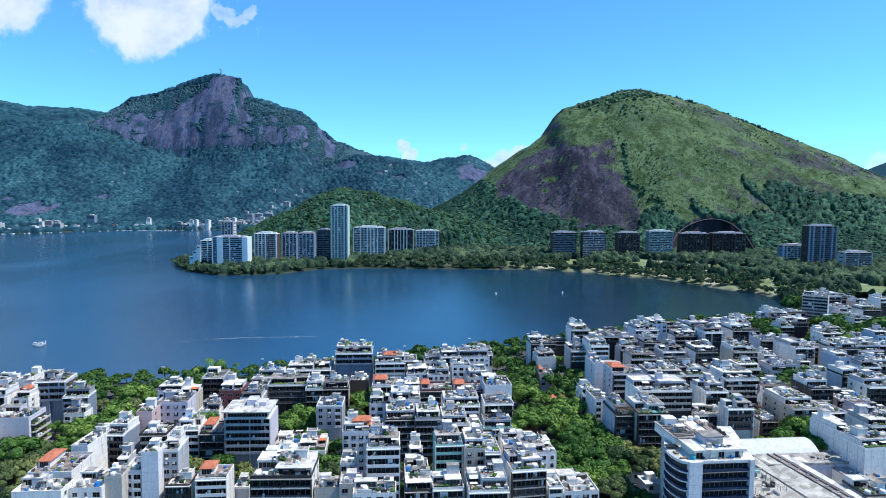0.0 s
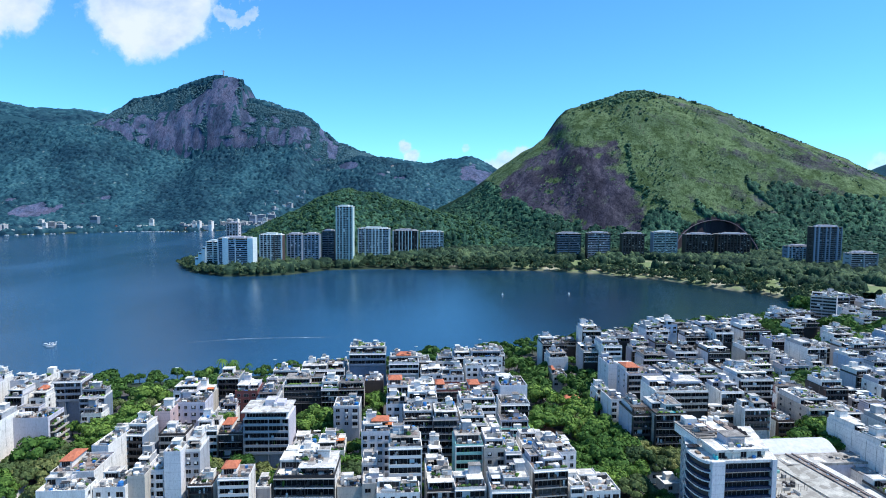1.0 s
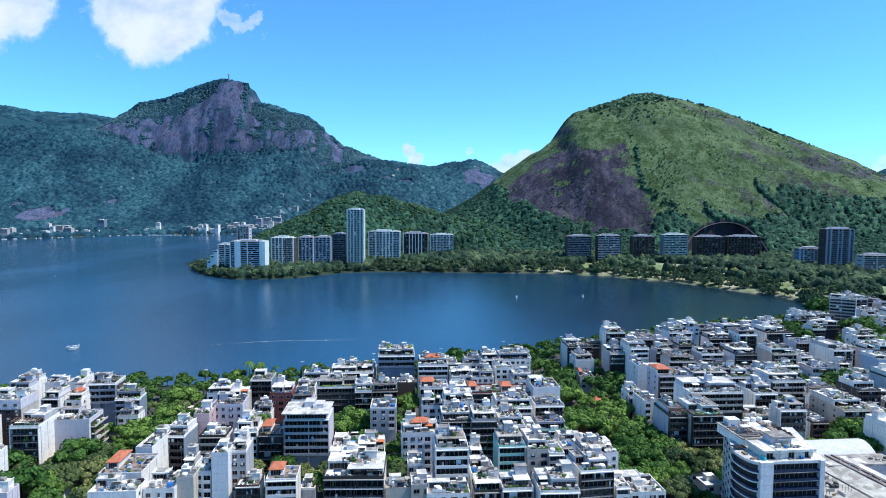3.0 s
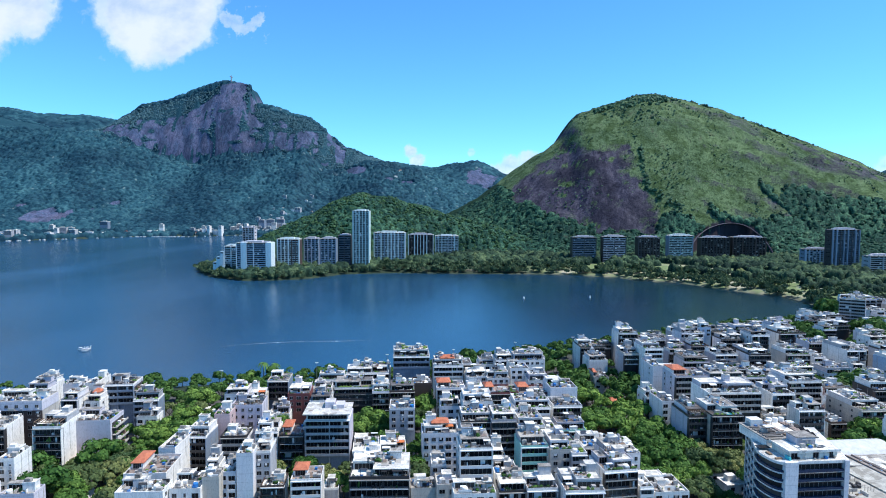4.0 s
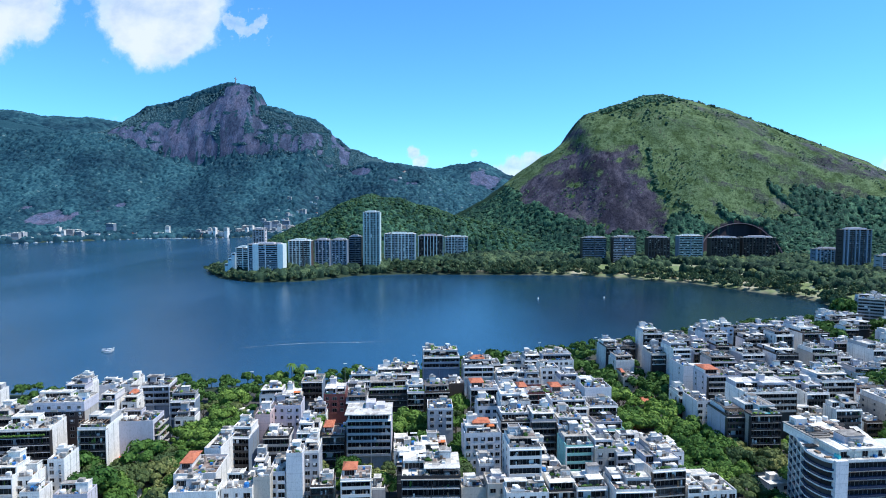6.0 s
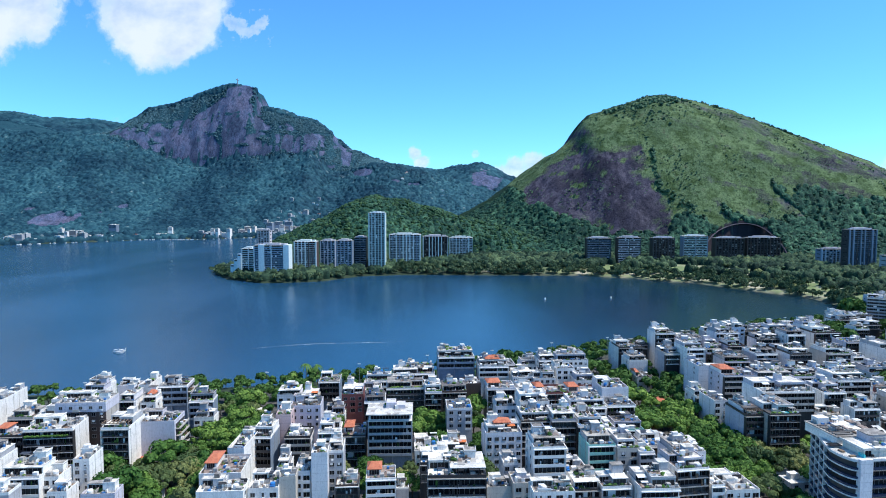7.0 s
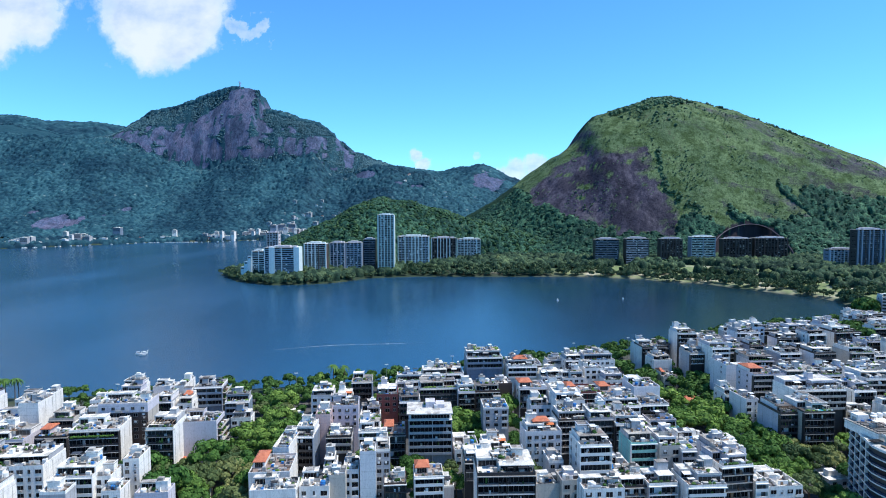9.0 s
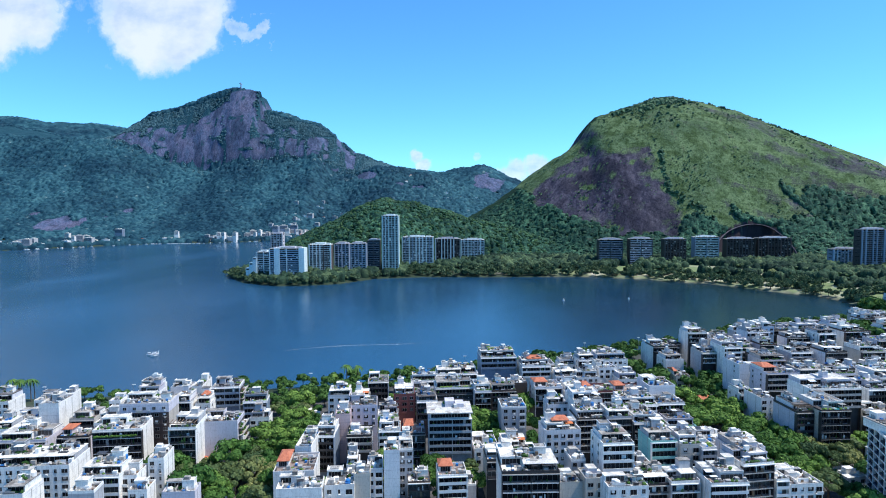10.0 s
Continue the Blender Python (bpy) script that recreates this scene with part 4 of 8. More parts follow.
def clutter(name, label, items, b):
    """Small fittings too many to pick apart, as one mesh in a few materials; plants (slot 5) are leafy lumps."""
    verts, faces, slots = [], [], []
    hard = [i for i in items if i[6] != 5]
    v, f = box_data([i[:6] for i in hard])
    verts, faces, slots = v, f, [i[6] for i in hard for _ in range(6)]
    bv, bf = ICO1
    for x0, y0, z0, x1, y1, z1, m in items:
        if m == 5:
            k = len(verts)
            mid, half = np.array([(x0 + x1) / 2, (y0 + y1) / 2, (z0 + z1) / 2]), np.array([(x1 - x0) / 2, (y1 - y0) / 2, (z1 - z0) / 2])
            verts += (mid + bv * half * RNG.uniform(0.75, 1.45, (len(bv), 1))).tolist()
            faces += [tuple(int(q) + k for q in p) for p in bf]
            slots += [5] * len(bf)
    me = mesh_of(name, verts, faces, [RAIL_WHITE, RAIL, METAL, WOOD, AWNING, LEAF, CONCRETE, ROOF_GREY, ROOF_TERRACE, BLUE_TANK])
    me.polygons.foreach_set("material_index", slots)
    return tagged(put(name, me, b), label, kind="stuff")


def clutter_items(w, y0, d, z, n):
    """Boxes with a material slot each: low walls, vents, machines, planters, pipes, patches, pergolas."""
    R = ARNG
    items = []

    def add(x, y, za, x1, y1, zb, m):
        x1, y1 = min(x1, w / 2 - 0.3), min(y1, d - 0.3)
        if x1 > x + 0.05 and y1 > y + 0.05:
            items.append((x, y, za, x1, y1, zb, m))

    for i in range(n):
        x, y = R.uniform(-w / 2 + 0.4, w / 2 - 1.2), R.uniform(y0 + 0.4, max(y0 + 0.5, d - 1.2))
        k = R.random()
        if k < 0.30:
            add(x, y, z - 0.05, x + R.uniform(0.4, 1.1), y + R.uniform(0.3, 0.9), z + R.uniform(0.3, 1.1), R.choice((0, 1, 2, 2, 3, 6, 7)))
        elif k < 0.44:
            t = R.uniform(0.5, 1.6)
            if R.random() < 0.5:
                add(x, y, z - 0.05, x + R.uniform(1.5, 4.5), y + 0.14, z + t, R.choice((0, 0, 1, 6, 6)))
            else:
                add(x, y, z - 0.05, x + 0.14, y + R.uniform(1.5, 4.5), z + t, R.choice((0, 0, 1, 6, 6)))
        elif k < 0.56:
            add(x, y, z - 0.05, x + R.uniform(1.2, 3.6), y + R.uniform(1.0, 2.8), z + 0.03 + 0.004 * i, R.choice((1, 6, 7, 7, 8, 8, 3)))
        elif k < 0.60:
            sx, sy, t = min(R.uniform(1.8, 3.4), w / 2 - 0.5 - x), min(R.uniform(1.6, 2.6), d - 0.5 - y), R.uniform(2.0, 2.4) + 0.006 * i
            if sx > 1 and sy > 1:
                add(x, y, z + t, x + sx, y + sy, z + t + 0.1, R.choice((4, 6, 7, 1)))
                for px, py in ((x + 0.1, y + 0.1), (x + sx - 0.2, y + 0.1), (x + 0.1, y + sy - 0.2), (x + sx - 0.2, y + sy - 0.2)):
                    add(px, py, z - 0.05, px + 0.1, py + 0.1, z + t, 1)
        elif k < 0.66:
            add(x, y, z - 0.05, x + R.uniform(1.2, 2.0), y + R.uniform(1.0, 1.8), z + R.uniform(1.2, 1.9), R.choice((0, 6, 6)))
        elif k < 0.76:
            add(x, y, z + 0.1, x + R.uniform(1.5, 4.0), y + 0.16, z + 0.26 + 0.004 * i, R.choice((2, 0, 6, 1)))
        elif k < 0.80:
            add(x, y, z - 0.05, x + 0.9, y + 0.9, z + 0.8, 9)
        elif R.random() < 0.5:
            s0 = R.uniform(0.5, 1.5)
            add(x, y, z - 0.1, x + s0 * R.uniform(0.8, 2.0), y + s0, z + s0 * R.uniform(0.6, 1.1), 5)
    return items


def front_clutter(b, w, deep, sh, low, n):
    R = ARNG
    items = []
    for i in range(low, n):
        for j in range(int(w / 1.8)):
            if R.random() < 0.75:
                x = R.uniform(-w / 2 + 0.4, w / 2 - 1.3)
                y = R.uniform(0.2, max(0.25, deep - 0.6))
                items.append((x, y, i * sh + 0.12, x + R.uniform(0.3, 1.0), y + 0.4, i * sh + R.uniform(0.6, 2.4), R.choice((0, 1, 1, 1, 2, 3, 5))))
    if items:
        clutter("balcony_clutter", "plants, blinds, chairs and machines on balconies", items, b)


def roof_things(b, w, y0, d, h, wall, top, trim, small):
    """Everything on the roof: set-back rooms, tanks, machines, awnings, plants."""
    R = ARNG
    deck = {"red": ROOF_TERRACE, "terrace": ROOF_TERRACE, "plants": R.choice((ROOF_TERRACE, ROOF_GREY))}.get(top, R.choice((ROOF_WHITE, ROOF_WHITE, ROOF_WHITE, ROOF_WHITE, ROOF_GREY) if b.location.y < 255 else (ROOF_WHITE, ROOF_WHITE, ROOF_GREY, ROOF_GREY, DARK_ROOF)))
    put("roof_deck", boxes("roof_deck", deck, (-w / 2 + 0.2, y0 + 0.2, h - 0.1, w / 2 - 0.2, d - 0.2, h + 0.12)), b)
    pw, ph = 0.22, R.uniform(0.7, 1.15)
    put("parapet", boxes("parapet", trim, (-w / 2, y0, h, w / 2, y0 + pw, h + ph), (-w / 2, d - pw, h, w / 2, d, h + ph), (-w / 2, y0 + pw, h, -w / 2 + pw, d - pw, h + ph), (w / 2 - pw, y0 + pw, h, w / 2, d - pw, h + ph)), b)
    z, depth = h + 0.12, d - y0
    lit = WALLS[R.choice(("white", "white", "white", "pale", "grey", "lilac"))]
    tops = (ROOF_WHITE, ROOF_WHITE, ROOF_WHITE, ROOF_GREY) if b.location.y < 255 else (ROOF_WHITE, ROOF_WHITE, ROOF_WHITE, ROOF_GREY, DARK_ROOF)
    bits = []

    def room(x0, ya, x1, yb, za, zb, glazed=False, over=0.0):
        e, t = R.uniform(0.05, 0.25), R.uniform(0.15, 0.3)
        kerb = []
        if not over and x1 - x0 > 3.5 and yb - ya > 3:
            kerb = [(x0 - e, ya - e, zb + t, x1 + e, ya - e + 0.16, zb + t + 0.35), (x1 + e - 0.16, ya - e + 0.16, zb + t, x1 + e, yb + 0.1, zb + t + 0.35), (x0 - e, ya - e + 0.16, zb + t, x0 - e + 0.16, yb + 0.1, zb + t + 0.35)]
        p = put("penthouse", boxes("penthouse", lit, (x0, ya, za, x1, yb, zb), *kerb), b)
        put("penthouse_roof", boxes("penthouse_roof", R.choice(tops), (x0 - e, ya - e - over, zb, x1 + e, yb + 0.1, zb + t)), p)
        if glazed and x1 - x0 > 2.2:
            put("window", window_mesh(x1 - x0 - 0.8, 2.0, max(1, int((x1 - x0) / 1.7))), p, Matrix.Translation(((x0 + x1) / 2, ya, za + 0.25)))
        return p, zb + t

    def tower(x0, x1, ya, yb, zt):
        tw, td, th = min(R.uniform(2.4, 4.2), x1 - x0 - 0.4), min(R.uniform(2.4, 4.0), yb - ya - 0.4), R.uniform(1.8, 3.2)
        if tw < 1.4 or td < 1.4:
            return
        tx, ty = R.uniform(x0 + 0.2, x1 - tw - 0.2), R.uniform(ya + 0.2, yb - td - 0.2)
        p, zz = room(tx, ty, tx + tw, ty + td, zt, zt + th)
        if R.random() < 0.5 and not small:
            bits.append((tx + 0.4, ty + 0.4, zz, tx + 0.4 + tw * 0.5, ty + 0.4 + td * 0.5, zz + R.uniform(0.7, 1.3), R.choice((0, 6, 7))))
        if R.random() < 0.35:
            put("water_tank", TANK if R.random() < 0.3 else TANK_WHITE, b, Matrix.Translation((min(tx + tw + 1.2, x1 - 1.1), ty + td * 0.5, zt)))

    if top in ("pent", "terrace", "plants", "pergola", "pool", "tile", "tubes"):
        gap = depth * R.uniform(0.16, 0.34)
        px0, px1 = -w / 2 + R.uniform(0.23, 0.9), w / 2 - R.uniform(0.23, 0.9)
        py0, py1 = y0 + gap, d - R.uniform(0.25, 0.8)
        full = R.random() < 0.45 or w < 8
        split = px1 if full else px0 + (px1 - px0) * R.uniform(0.5, 0.72)
        flip = -1 if R.random() < 0.5 else 1
        xa, xb = (px0, split) if flip > 0 else (-split, -px0)
        main, za = room(xa, py0, xb, py1, z, z + R.uniform(2.5, 2.9), True, R.choice((0, 0, 0.8, 1.4)))
        tower(xa, xb, py0 + (py1 - py0) * 0.3, py1, za)
        if not full:
            ya = py0 + (py1 - py0) * R.uniform(0.25, 0.55)
            oa, ob = (split + 0.06, px1) if flip > 0 else (-px1, -split - 0.06)
            p2, zc = room(oa, ya, ob, py1, z, z + R.uniform(2.1, 2.6), True)
            if R.random() < 0.4:
                put("awning", R.choice((AWN, AWN, AWN, AWN, AWN, AWN_ORANGE)), p2, Matrix.Translation(((oa + ob) / 2, ya, z)))
        bits += clutter_items(xb - xa - 0.6, py0 + 0.5, py1, za, int((xb - xa) * (py1 - py0) * 0.32 + 8)) if xa < -1 < 1 < xb else []
        if R.random() < 0.15:
            for i in range(2):
                put("solar_panel", SOLAR, b, Matrix.Translation(((xa + xb) / 2 - 1.1 + 2.2 * i, py1 - 1.4, za)))
        bits += clutter_items(w, y0, py0, z, int(w * gap * 0.45 + 11))
    if top in ("flat", "tanks"):
        tower(-w / 2 + 0.3, w / 2 - 0.3, y0 + depth * 0.35, d - 0.3, z)
        if w > 8 and R.random() < 0.6:
            room(-w / 2 + 0.4, d - depth * 0.4, w * 0.05, d - 0.4, z, z + R.uniform(2.0, 2.6), True)
        for i in range(R.randint(0, 1) + (1 if top == "tanks" else 0)):
            put("water_tank", TANK if top == "tanks" and R.random() < 0.4 else TANK_WHITE, b, Matrix.Translation((R.uniform(-w / 2 + 1.2, w / 2 - 1.2), y0 + depth * R.uniform(0.12, 0.35), z)))
        bits += clutter_items(w, y0, d, z, int(w * depth * 0.34 + 10))
    if top == "red":
        xr, ya = w * R.uniform(-0.20, 0.06), y0 + depth * 0.30
        put("penthouse", boxes("penthouse", lit, (-w / 2 + 0.5, ya + 0.5, z, xr - 0.5, d - 0.7, z + 2.3)), b)
        put("tile_roof", hipped("tile_roof", -w / 2 + 0.3, ya, xr, d - 0.3, z + 2.5, 1.3, TILES), b)
        put("window", window_mesh(max(1.5, xr + w / 2 - 2.2), 1.8, 3), b, Matrix.Translation(((xr - w / 2) / 2, ya + 0.5, z + 0.3)))
        bits += clutter_items(w, y0, ya, z, int(w * 0.8 + 4))
        bits += [(x, y, za, x1, y1, zb, m) for x, y, za, x1, y1, zb, m in clutter_items(w, y0, d, z, int(w * depth * 0.2 + 6)) if x > xr]
    bits += [(-w / 2 - 0.06, y0 + depth * q, h - R.uniform(6, 14), -w / 2, y0 + depth * q + 0.16, h + 0.3, 6) for q in (0.3, 0.75)]
    bits += [(w / 2, y0 + depth * q, h - R.uniform(6, 14), w / 2 + 0.06, y0 + depth * q + 0.16, h + 0.3, 6) for q in (0.4, 0.8)]
    if top in ("plants", "terrace", "pergola", "pool"):
        for i in range(int(w * (1.2 if top == "plants" else 0.3))):
            x, s0 = R.uniform(-w / 2 + 0.3, w / 2 - 1.2), R.uniform(0.5, 1.3)
            bits.append((x, y0 + 0.3, z, x + s0 * 1.3, y0 + 0.3 + s0, z + ph - 0.2 + s0 * 0.6, 5))
    if R.random() < 0.6:
        bits += [(-w / 2 + 0.05, y0 + 0.06, h + ph + 0.30, w / 2 - 0.05, y0 + 0.12, h + ph + 0.36, 1), (-w / 2 + 0.05, y0 + 0.06, h + ph + 0.02, w / 2 - 0.05, y0 + 0.10, h + ph + 0.06, 1)]
    clutter("roof_clutter", "jumble of vents, planters, low walls and deck furniture", bits, b)
    if top == "tile":
        put("canopy", hipped("canopy", -w * 0.25, y0 + depth * 0.35, w * 0.25, d - 1.5, z + 3.6, 1.3, TILES), b)
    if top == "pergola":
        for i in range(8):
            xx = -w / 2 + 0.4 + i * (w - 1) / 7
            put("pergola_beam", boxes("pergola_beam", RAIL_WHITE if wall == "white" else WOOD, (xx, y0 + 0.3, z + 2.45, xx + 0.18, y0 + depth * 0.3, z + 2.7)), b)
        put("pergola_frame", boxes("pergola_frame", WOOD, (-w / 2 + 0.3, y0 + 0.3, z + 2.25, w / 2 - 0.3, y0 + 0.45, z + 2.45), (-w / 2 + 0.3, y0 + 0.3, z, -w / 2 + 0.45, y0 + 0.45, z + 2.25), (w / 2 - 0.45, y0 + 0.3, z, w / 2 - 0.3, y0 + 0.45, z + 2.25)), b)
    if top == "pool":
        put("pool", boxes("pool", POOL, (-w * 0.1, y0 + 0.8, z, w * 0.36, y0 + 3.2, z + 0.5)), b)
    if top == "tubes":
        for i in range(7):
            put("duct", DUCT, b, Matrix.Translation((-w / 2 + 2 + i * (w - 4) / 6, y0 + 2.2, z)))
    if R.random() < 0.3:
        put("antenna_mast", DISH, b, Matrix.Translation((R.uniform(-w / 2 + 1, w / 2 - 1), y0 + depth * 0.6, z)))


AWN_ORANGE = AWN.copy()
AWN_ORANGE.materials[0] = ORANGE_AWNING
DUCT = drum("duct", 0.5, 2.0, METAL, 10, 0.9)


def stepped_balconies(b, w, d, h, sh, low, n, side):
    """Balcony decks down a flank over painted dark recesses, each with plants and pale rails."""
    k = (-1, 1)[side > 0]
    # Flat black sheet on the wall imitates shade in recesses behind the decks.
    put("flank", boxes("flank", WALLS["black"], (min(k * w / 2, k * (w / 2 + 0.06)), d * 0.12, 0, max(k * w / 2, k * (w / 2 + 0.06)), d - 0.3, h - 1.2)), b)
    items = []
    for i in range(low, n):
        x0, x1 = sorted((k * (w / 2 + 0.06), k * (w / 2 + 1.9)))
        deck = put("balcony", boxes("balcony", WALLS["beige"], (x0, d * 0.1, -0.15, x1, d, 0.1), (x1 - 0.14 if k > 0 else x0, d * 0.1, 0.1, x1 if k > 0 else x0 + 0.14, d, 0.7)), b, Matrix.Translation((0, 0, i * sh)))
        for j in range(5):
            y = d * (0.15 + 0.16 * j) + ARNG.uniform(-0.4, 0.4)
            items.append((x0 + 0.2, y, i * sh + 0.1, x0 + 1.3, y + 0.9, i * sh + ARNG.uniform(0.6, 1.6), ARNG.choice((5, 5, 0, 3))))
    clutter("balcony_clutter", "plants and chairs on the flank balconies", items, b)


def apartment(x, y, w, d, h, yaw, wall, face, top, hidden=False, side_wall="", extras=""):
    """One block: front middle at x, y; w wide, d deep, h high above the street."""
    R = ARNG
    n = max(2, round(h / 3.0))
    sh = h / n
    b = put("apartment_building", None, None, pose(x, y, 3.0, 0, 0, yaw + R.uniform(-0.6, 0.6)))
    tagged(b, f"{WORDS[wall]} apartment block {FACE[face]} {TOPS[top]}", "apartment building", "lakeside city blocks")
    front = WALLS[wall]
    body = (WALLS[R.choice(("white", "pale", "white", "lilac"))] if R.random() < 0.62 else WALLS[R.choice(("brown", "black", "grey", "beige"))]) if wall in ("black", "brown") else front
    if side_wall:
        body = WALLS[side_wall]
    if face == "glass" and wall in ("white", "beige", "grey") and R.random() < 0.7:
        front = WALLS[R.choice(("brown", "black", "grey"))]
    trim = WALLS[R.choice(("white", "white", "beige"))] if wall in ("grey", "glassblue") else (body if R.random() < 0.6 else front)
    deep = {"glass": 1.7, "band": 1.3}.get(face, 0.0)
    put("wall", boxes("wall", body, (-w / 2, deep + 0.3, -0.5, w / 2, d, h)), b)
    put("front_wall", boxes("front_wall", front, (-w / 2, deep, -0.5, w / 2, deep + 0.296, h)), b)
    low = max(1, n - ((1 if y > 400 else 2) if hidden else 8 if h > 28 and y > 500 else 6 if y < 215 else 5 if y < 260 else 3 if y < 330 else 2))
    side = 1 if x < -45 else -1
    if face in ("glass", "band"):
        fin = boxes("fin_wall", (body if R.random() < 0.12 else front) if face == "glass" else (WALLS["white"] if wall in ("white", "teal", "pale") else front), (-0.12, 0, -0.5, 0.12, deep - 0.004, h))
        for fx in () if hidden else (-w / 2 + 0.12, w / 2 - 0.12) + ((R.uniform(-w * 0.2, w * 0.2),) if w > 12 else ()):
            put("fin_wall", fin, b, Matrix.Translation((fx, 0, 0)))
        pale = wall in ("white", "grey", "glassblue", "teal", "blue", "pale")
        rail = front if wall in ("glassblue", "teal", "blue", "grey") else RAIL_WHITE if pale and (x < 40 or R.random() < 0.5) else (CONCRETE if R.random() < 0.1 else DARK_RAIL)
        tall = 1.0 if face == "band" else R.choice((0.25, 0.35, 0.9))
        slab = boxes("balcony", rail if face == "band" else R.choice((DARK_RAIL, RAIL, DARK_RAIL, RAIL, CONCRETE) if not pale else (RAIL_WHITE, CONCRETE, RAIL, RAIL, DARK_RAIL)), (-w / 2 + 0.25, 0.02, -0.12, w / 2 - 0.25, deep - 0.006, 0.12), (-w / 2 + 0.25, 0.02, 0.12, w / 2 - 0.25, 0.14, tall))
        bars = boxes("railing", RAIL, (-w / 2 + 0.25, 0.05, 0.92, w / 2 - 0.25, 0.1, 1.0), (-w / 2 + 0.25, 0.06, 0.55, w / 2 - 0.25, 0.09, 0.6))
        strip = window_mesh(w - 0.8, 2.2, max(2, int(w / 1.8)))
        for i in range(low, n):
            deck = put("balcony", slab, b, Matrix.Translation((0, 0, i * sh)))
            put("window", strip, b, Matrix.Translation((0, deep, i * sh + 0.25)))
            if tall < 0.5 and y < 300:
                put("railing", bars, deck)
            if R.random() < 0.12:
                put("curtain", boxes("curtain", AWNING, (0, -0.06, 0.3, R.uniform(1.2, 2.8), -0.02, 2.3)), b, Matrix.Translation((R.uniform(-w / 2 + 0.5, w / 2 - 3.2), deep - 0.05, i * sh)))
        if not pale and R.random() < 0.6:
            put("slab_edge", boxes("slab_edge", R.choice((CONCRETE, CONCRETE, RAIL_WHITE)), *[(-w / 2 + 0.25, -0.03, i * sh - 0.13, w / 2 - 0.25, 0.016, i * sh + 0.04) for i in range(low, n)]), b)
        if y < 520:
            front_clutter(b, w, deep, sh, low, n)
        put("roof_edge", boxes("roof_edge", CONCRETE if not pale else RAIL_WHITE, (-w / 2 - 0.1, -0.1, h - 0.25, w / 2 + 0.1, deep, h + 0.05)), b)
    elif face == "win":
        k = max(2, int(w / 2.9))
        bay = R.randrange(k) if R.random() < 0.55 else -1
        units = []
        wide = R.choice(((1.9, 1.2), (1.5, 0.7), (1.7, 1.7), (2.1, 0.9)))
        lodge = boxes("balcony", trim, (-1.3, -0.9, -0.12, 1.3, 0, 0.1), (-1.3, -0.9, 0.1, 1.3, -0.8, 0.95))
        for i in range(low, n):
            for j in range(k):
                xx = -w / 2 + (j + 0.5) * w / k
                if j == bay:
                    put("balcony", lodge, b, Matrix.Translation((xx, 0, i * sh)))
                    put("window", window_mesh(2.2, 2.1), b, Matrix.Translation((xx, 0, i * sh + 0.2)))
                else:
                    put("window", window_mesh(wide[j % 2], 1.35), b, Matrix.Translation((xx, 0, i * sh + 0.95)))
                    if R.random() < 0.3:
                        units.append((xx - 0.2, -0.45, i * sh + 0.2, xx + 0.55, 0.0, i * sh + 0.75, R.choice((0, 2, 6))))
                    if R.random() < 0.25:
                        units.append((xx - 0.6, -0.06, i * sh + 1.5, xx + R.uniform(0.1, 0.6), -0.03, i * sh + 2.3, R.choice((0, 4, 6))))
        if units:
            clutter("wall_clutter", "air conditioners and blinds at the windows", units, b)
    turn = pose(0, 0, 0, 0, 0, 90 if side > 0 else -90)
    if R.random() < 0.22 and d > 8 and not hidden:
        k = max(2, int(d / 6.5))
        for i in range(low, n):
            for j in range(k):
                if face != "blank" or j % 2 == 0:
                    put("window", window_mesh(1.2, 1.2), b, Matrix.Translation((side * w / 2, deep + (j + 0.6) * (d - deep) / k, i * sh + 1.0)) @ turn)
    if "side_balconies" in extras:
        stepped_balconies(b, w, d, h, sh, low, n, side)
    if "roof_slab" in extras:
        put("roof_slab", boxes("roof_slab", ROOF_WHITE, (-w / 2 - 0.7, -0.9, h + 2.6, w / 2 + 0.3, d - 1.0, h + 3.0)), b)
        put("attic_wall", boxes("attic_wall", WALLS["white"], (-w / 2 + 0.6, 1.2, h + 0.1, w / 2 - 0.6, d - 1.6, h + 2.6)), b)
        put("window", window_mesh(w - 2.2, 1.9, int(w / 1.4)), b, Matrix.Translation((0, 1.2, h + 0.4)))
        put("lift_house", boxes("lift_house", WALLS["lilac"], (-w * 0.1, d * 0.45, h + 3.0, w * 0.12, d * 0.8, h + 5.4), (w * 0.14, d * 0.4, h + 3.0, w * 0.34, d * 0.75, h + 4.6)), b)
        clutter("roof_clutter", "vents and boxes on the white slab", clutter_items(w - 1, 0, d - 1.4, h + 3.0, 9), b)
    else:
        roof_things(b, w, 0.0 if deep == 0 else 0.3, d, h, wall, top, trim, hidden)
    if "grey_storey" in extras:
        put("attic_wall", boxes("attic_wall", WALLS["lilac"], (-w / 2 - 0.15, -0.15, h - 3.4, w / 2 + 0.15, 0.0, h + 0.6), (w / 2, 0.0, h - 3.4, w / 2 + 0.15, d, h + 0.6)), b)
        for i in range(5):
            put("window", window_mesh(1.4, 1.2), b, Matrix.Translation((-w * 0.4 + i * w * 0.2, -0.15, h - 2.2)))
    if "hedge" in extras:
        hedge = [(-w / 2 + 0.3 + i * 0.9, -0.3, h - 2.6 + 0.2 * (i % 3), -w / 2 + 1.5 + i * 0.9, 0.6, h - 1.5 + 0.25 * (i % 2), 5) for i in range(int((w - 1.5) / 0.9))]
        clutter("hedge", "planted green hedge along the top balcony", hedge, b)
    return b


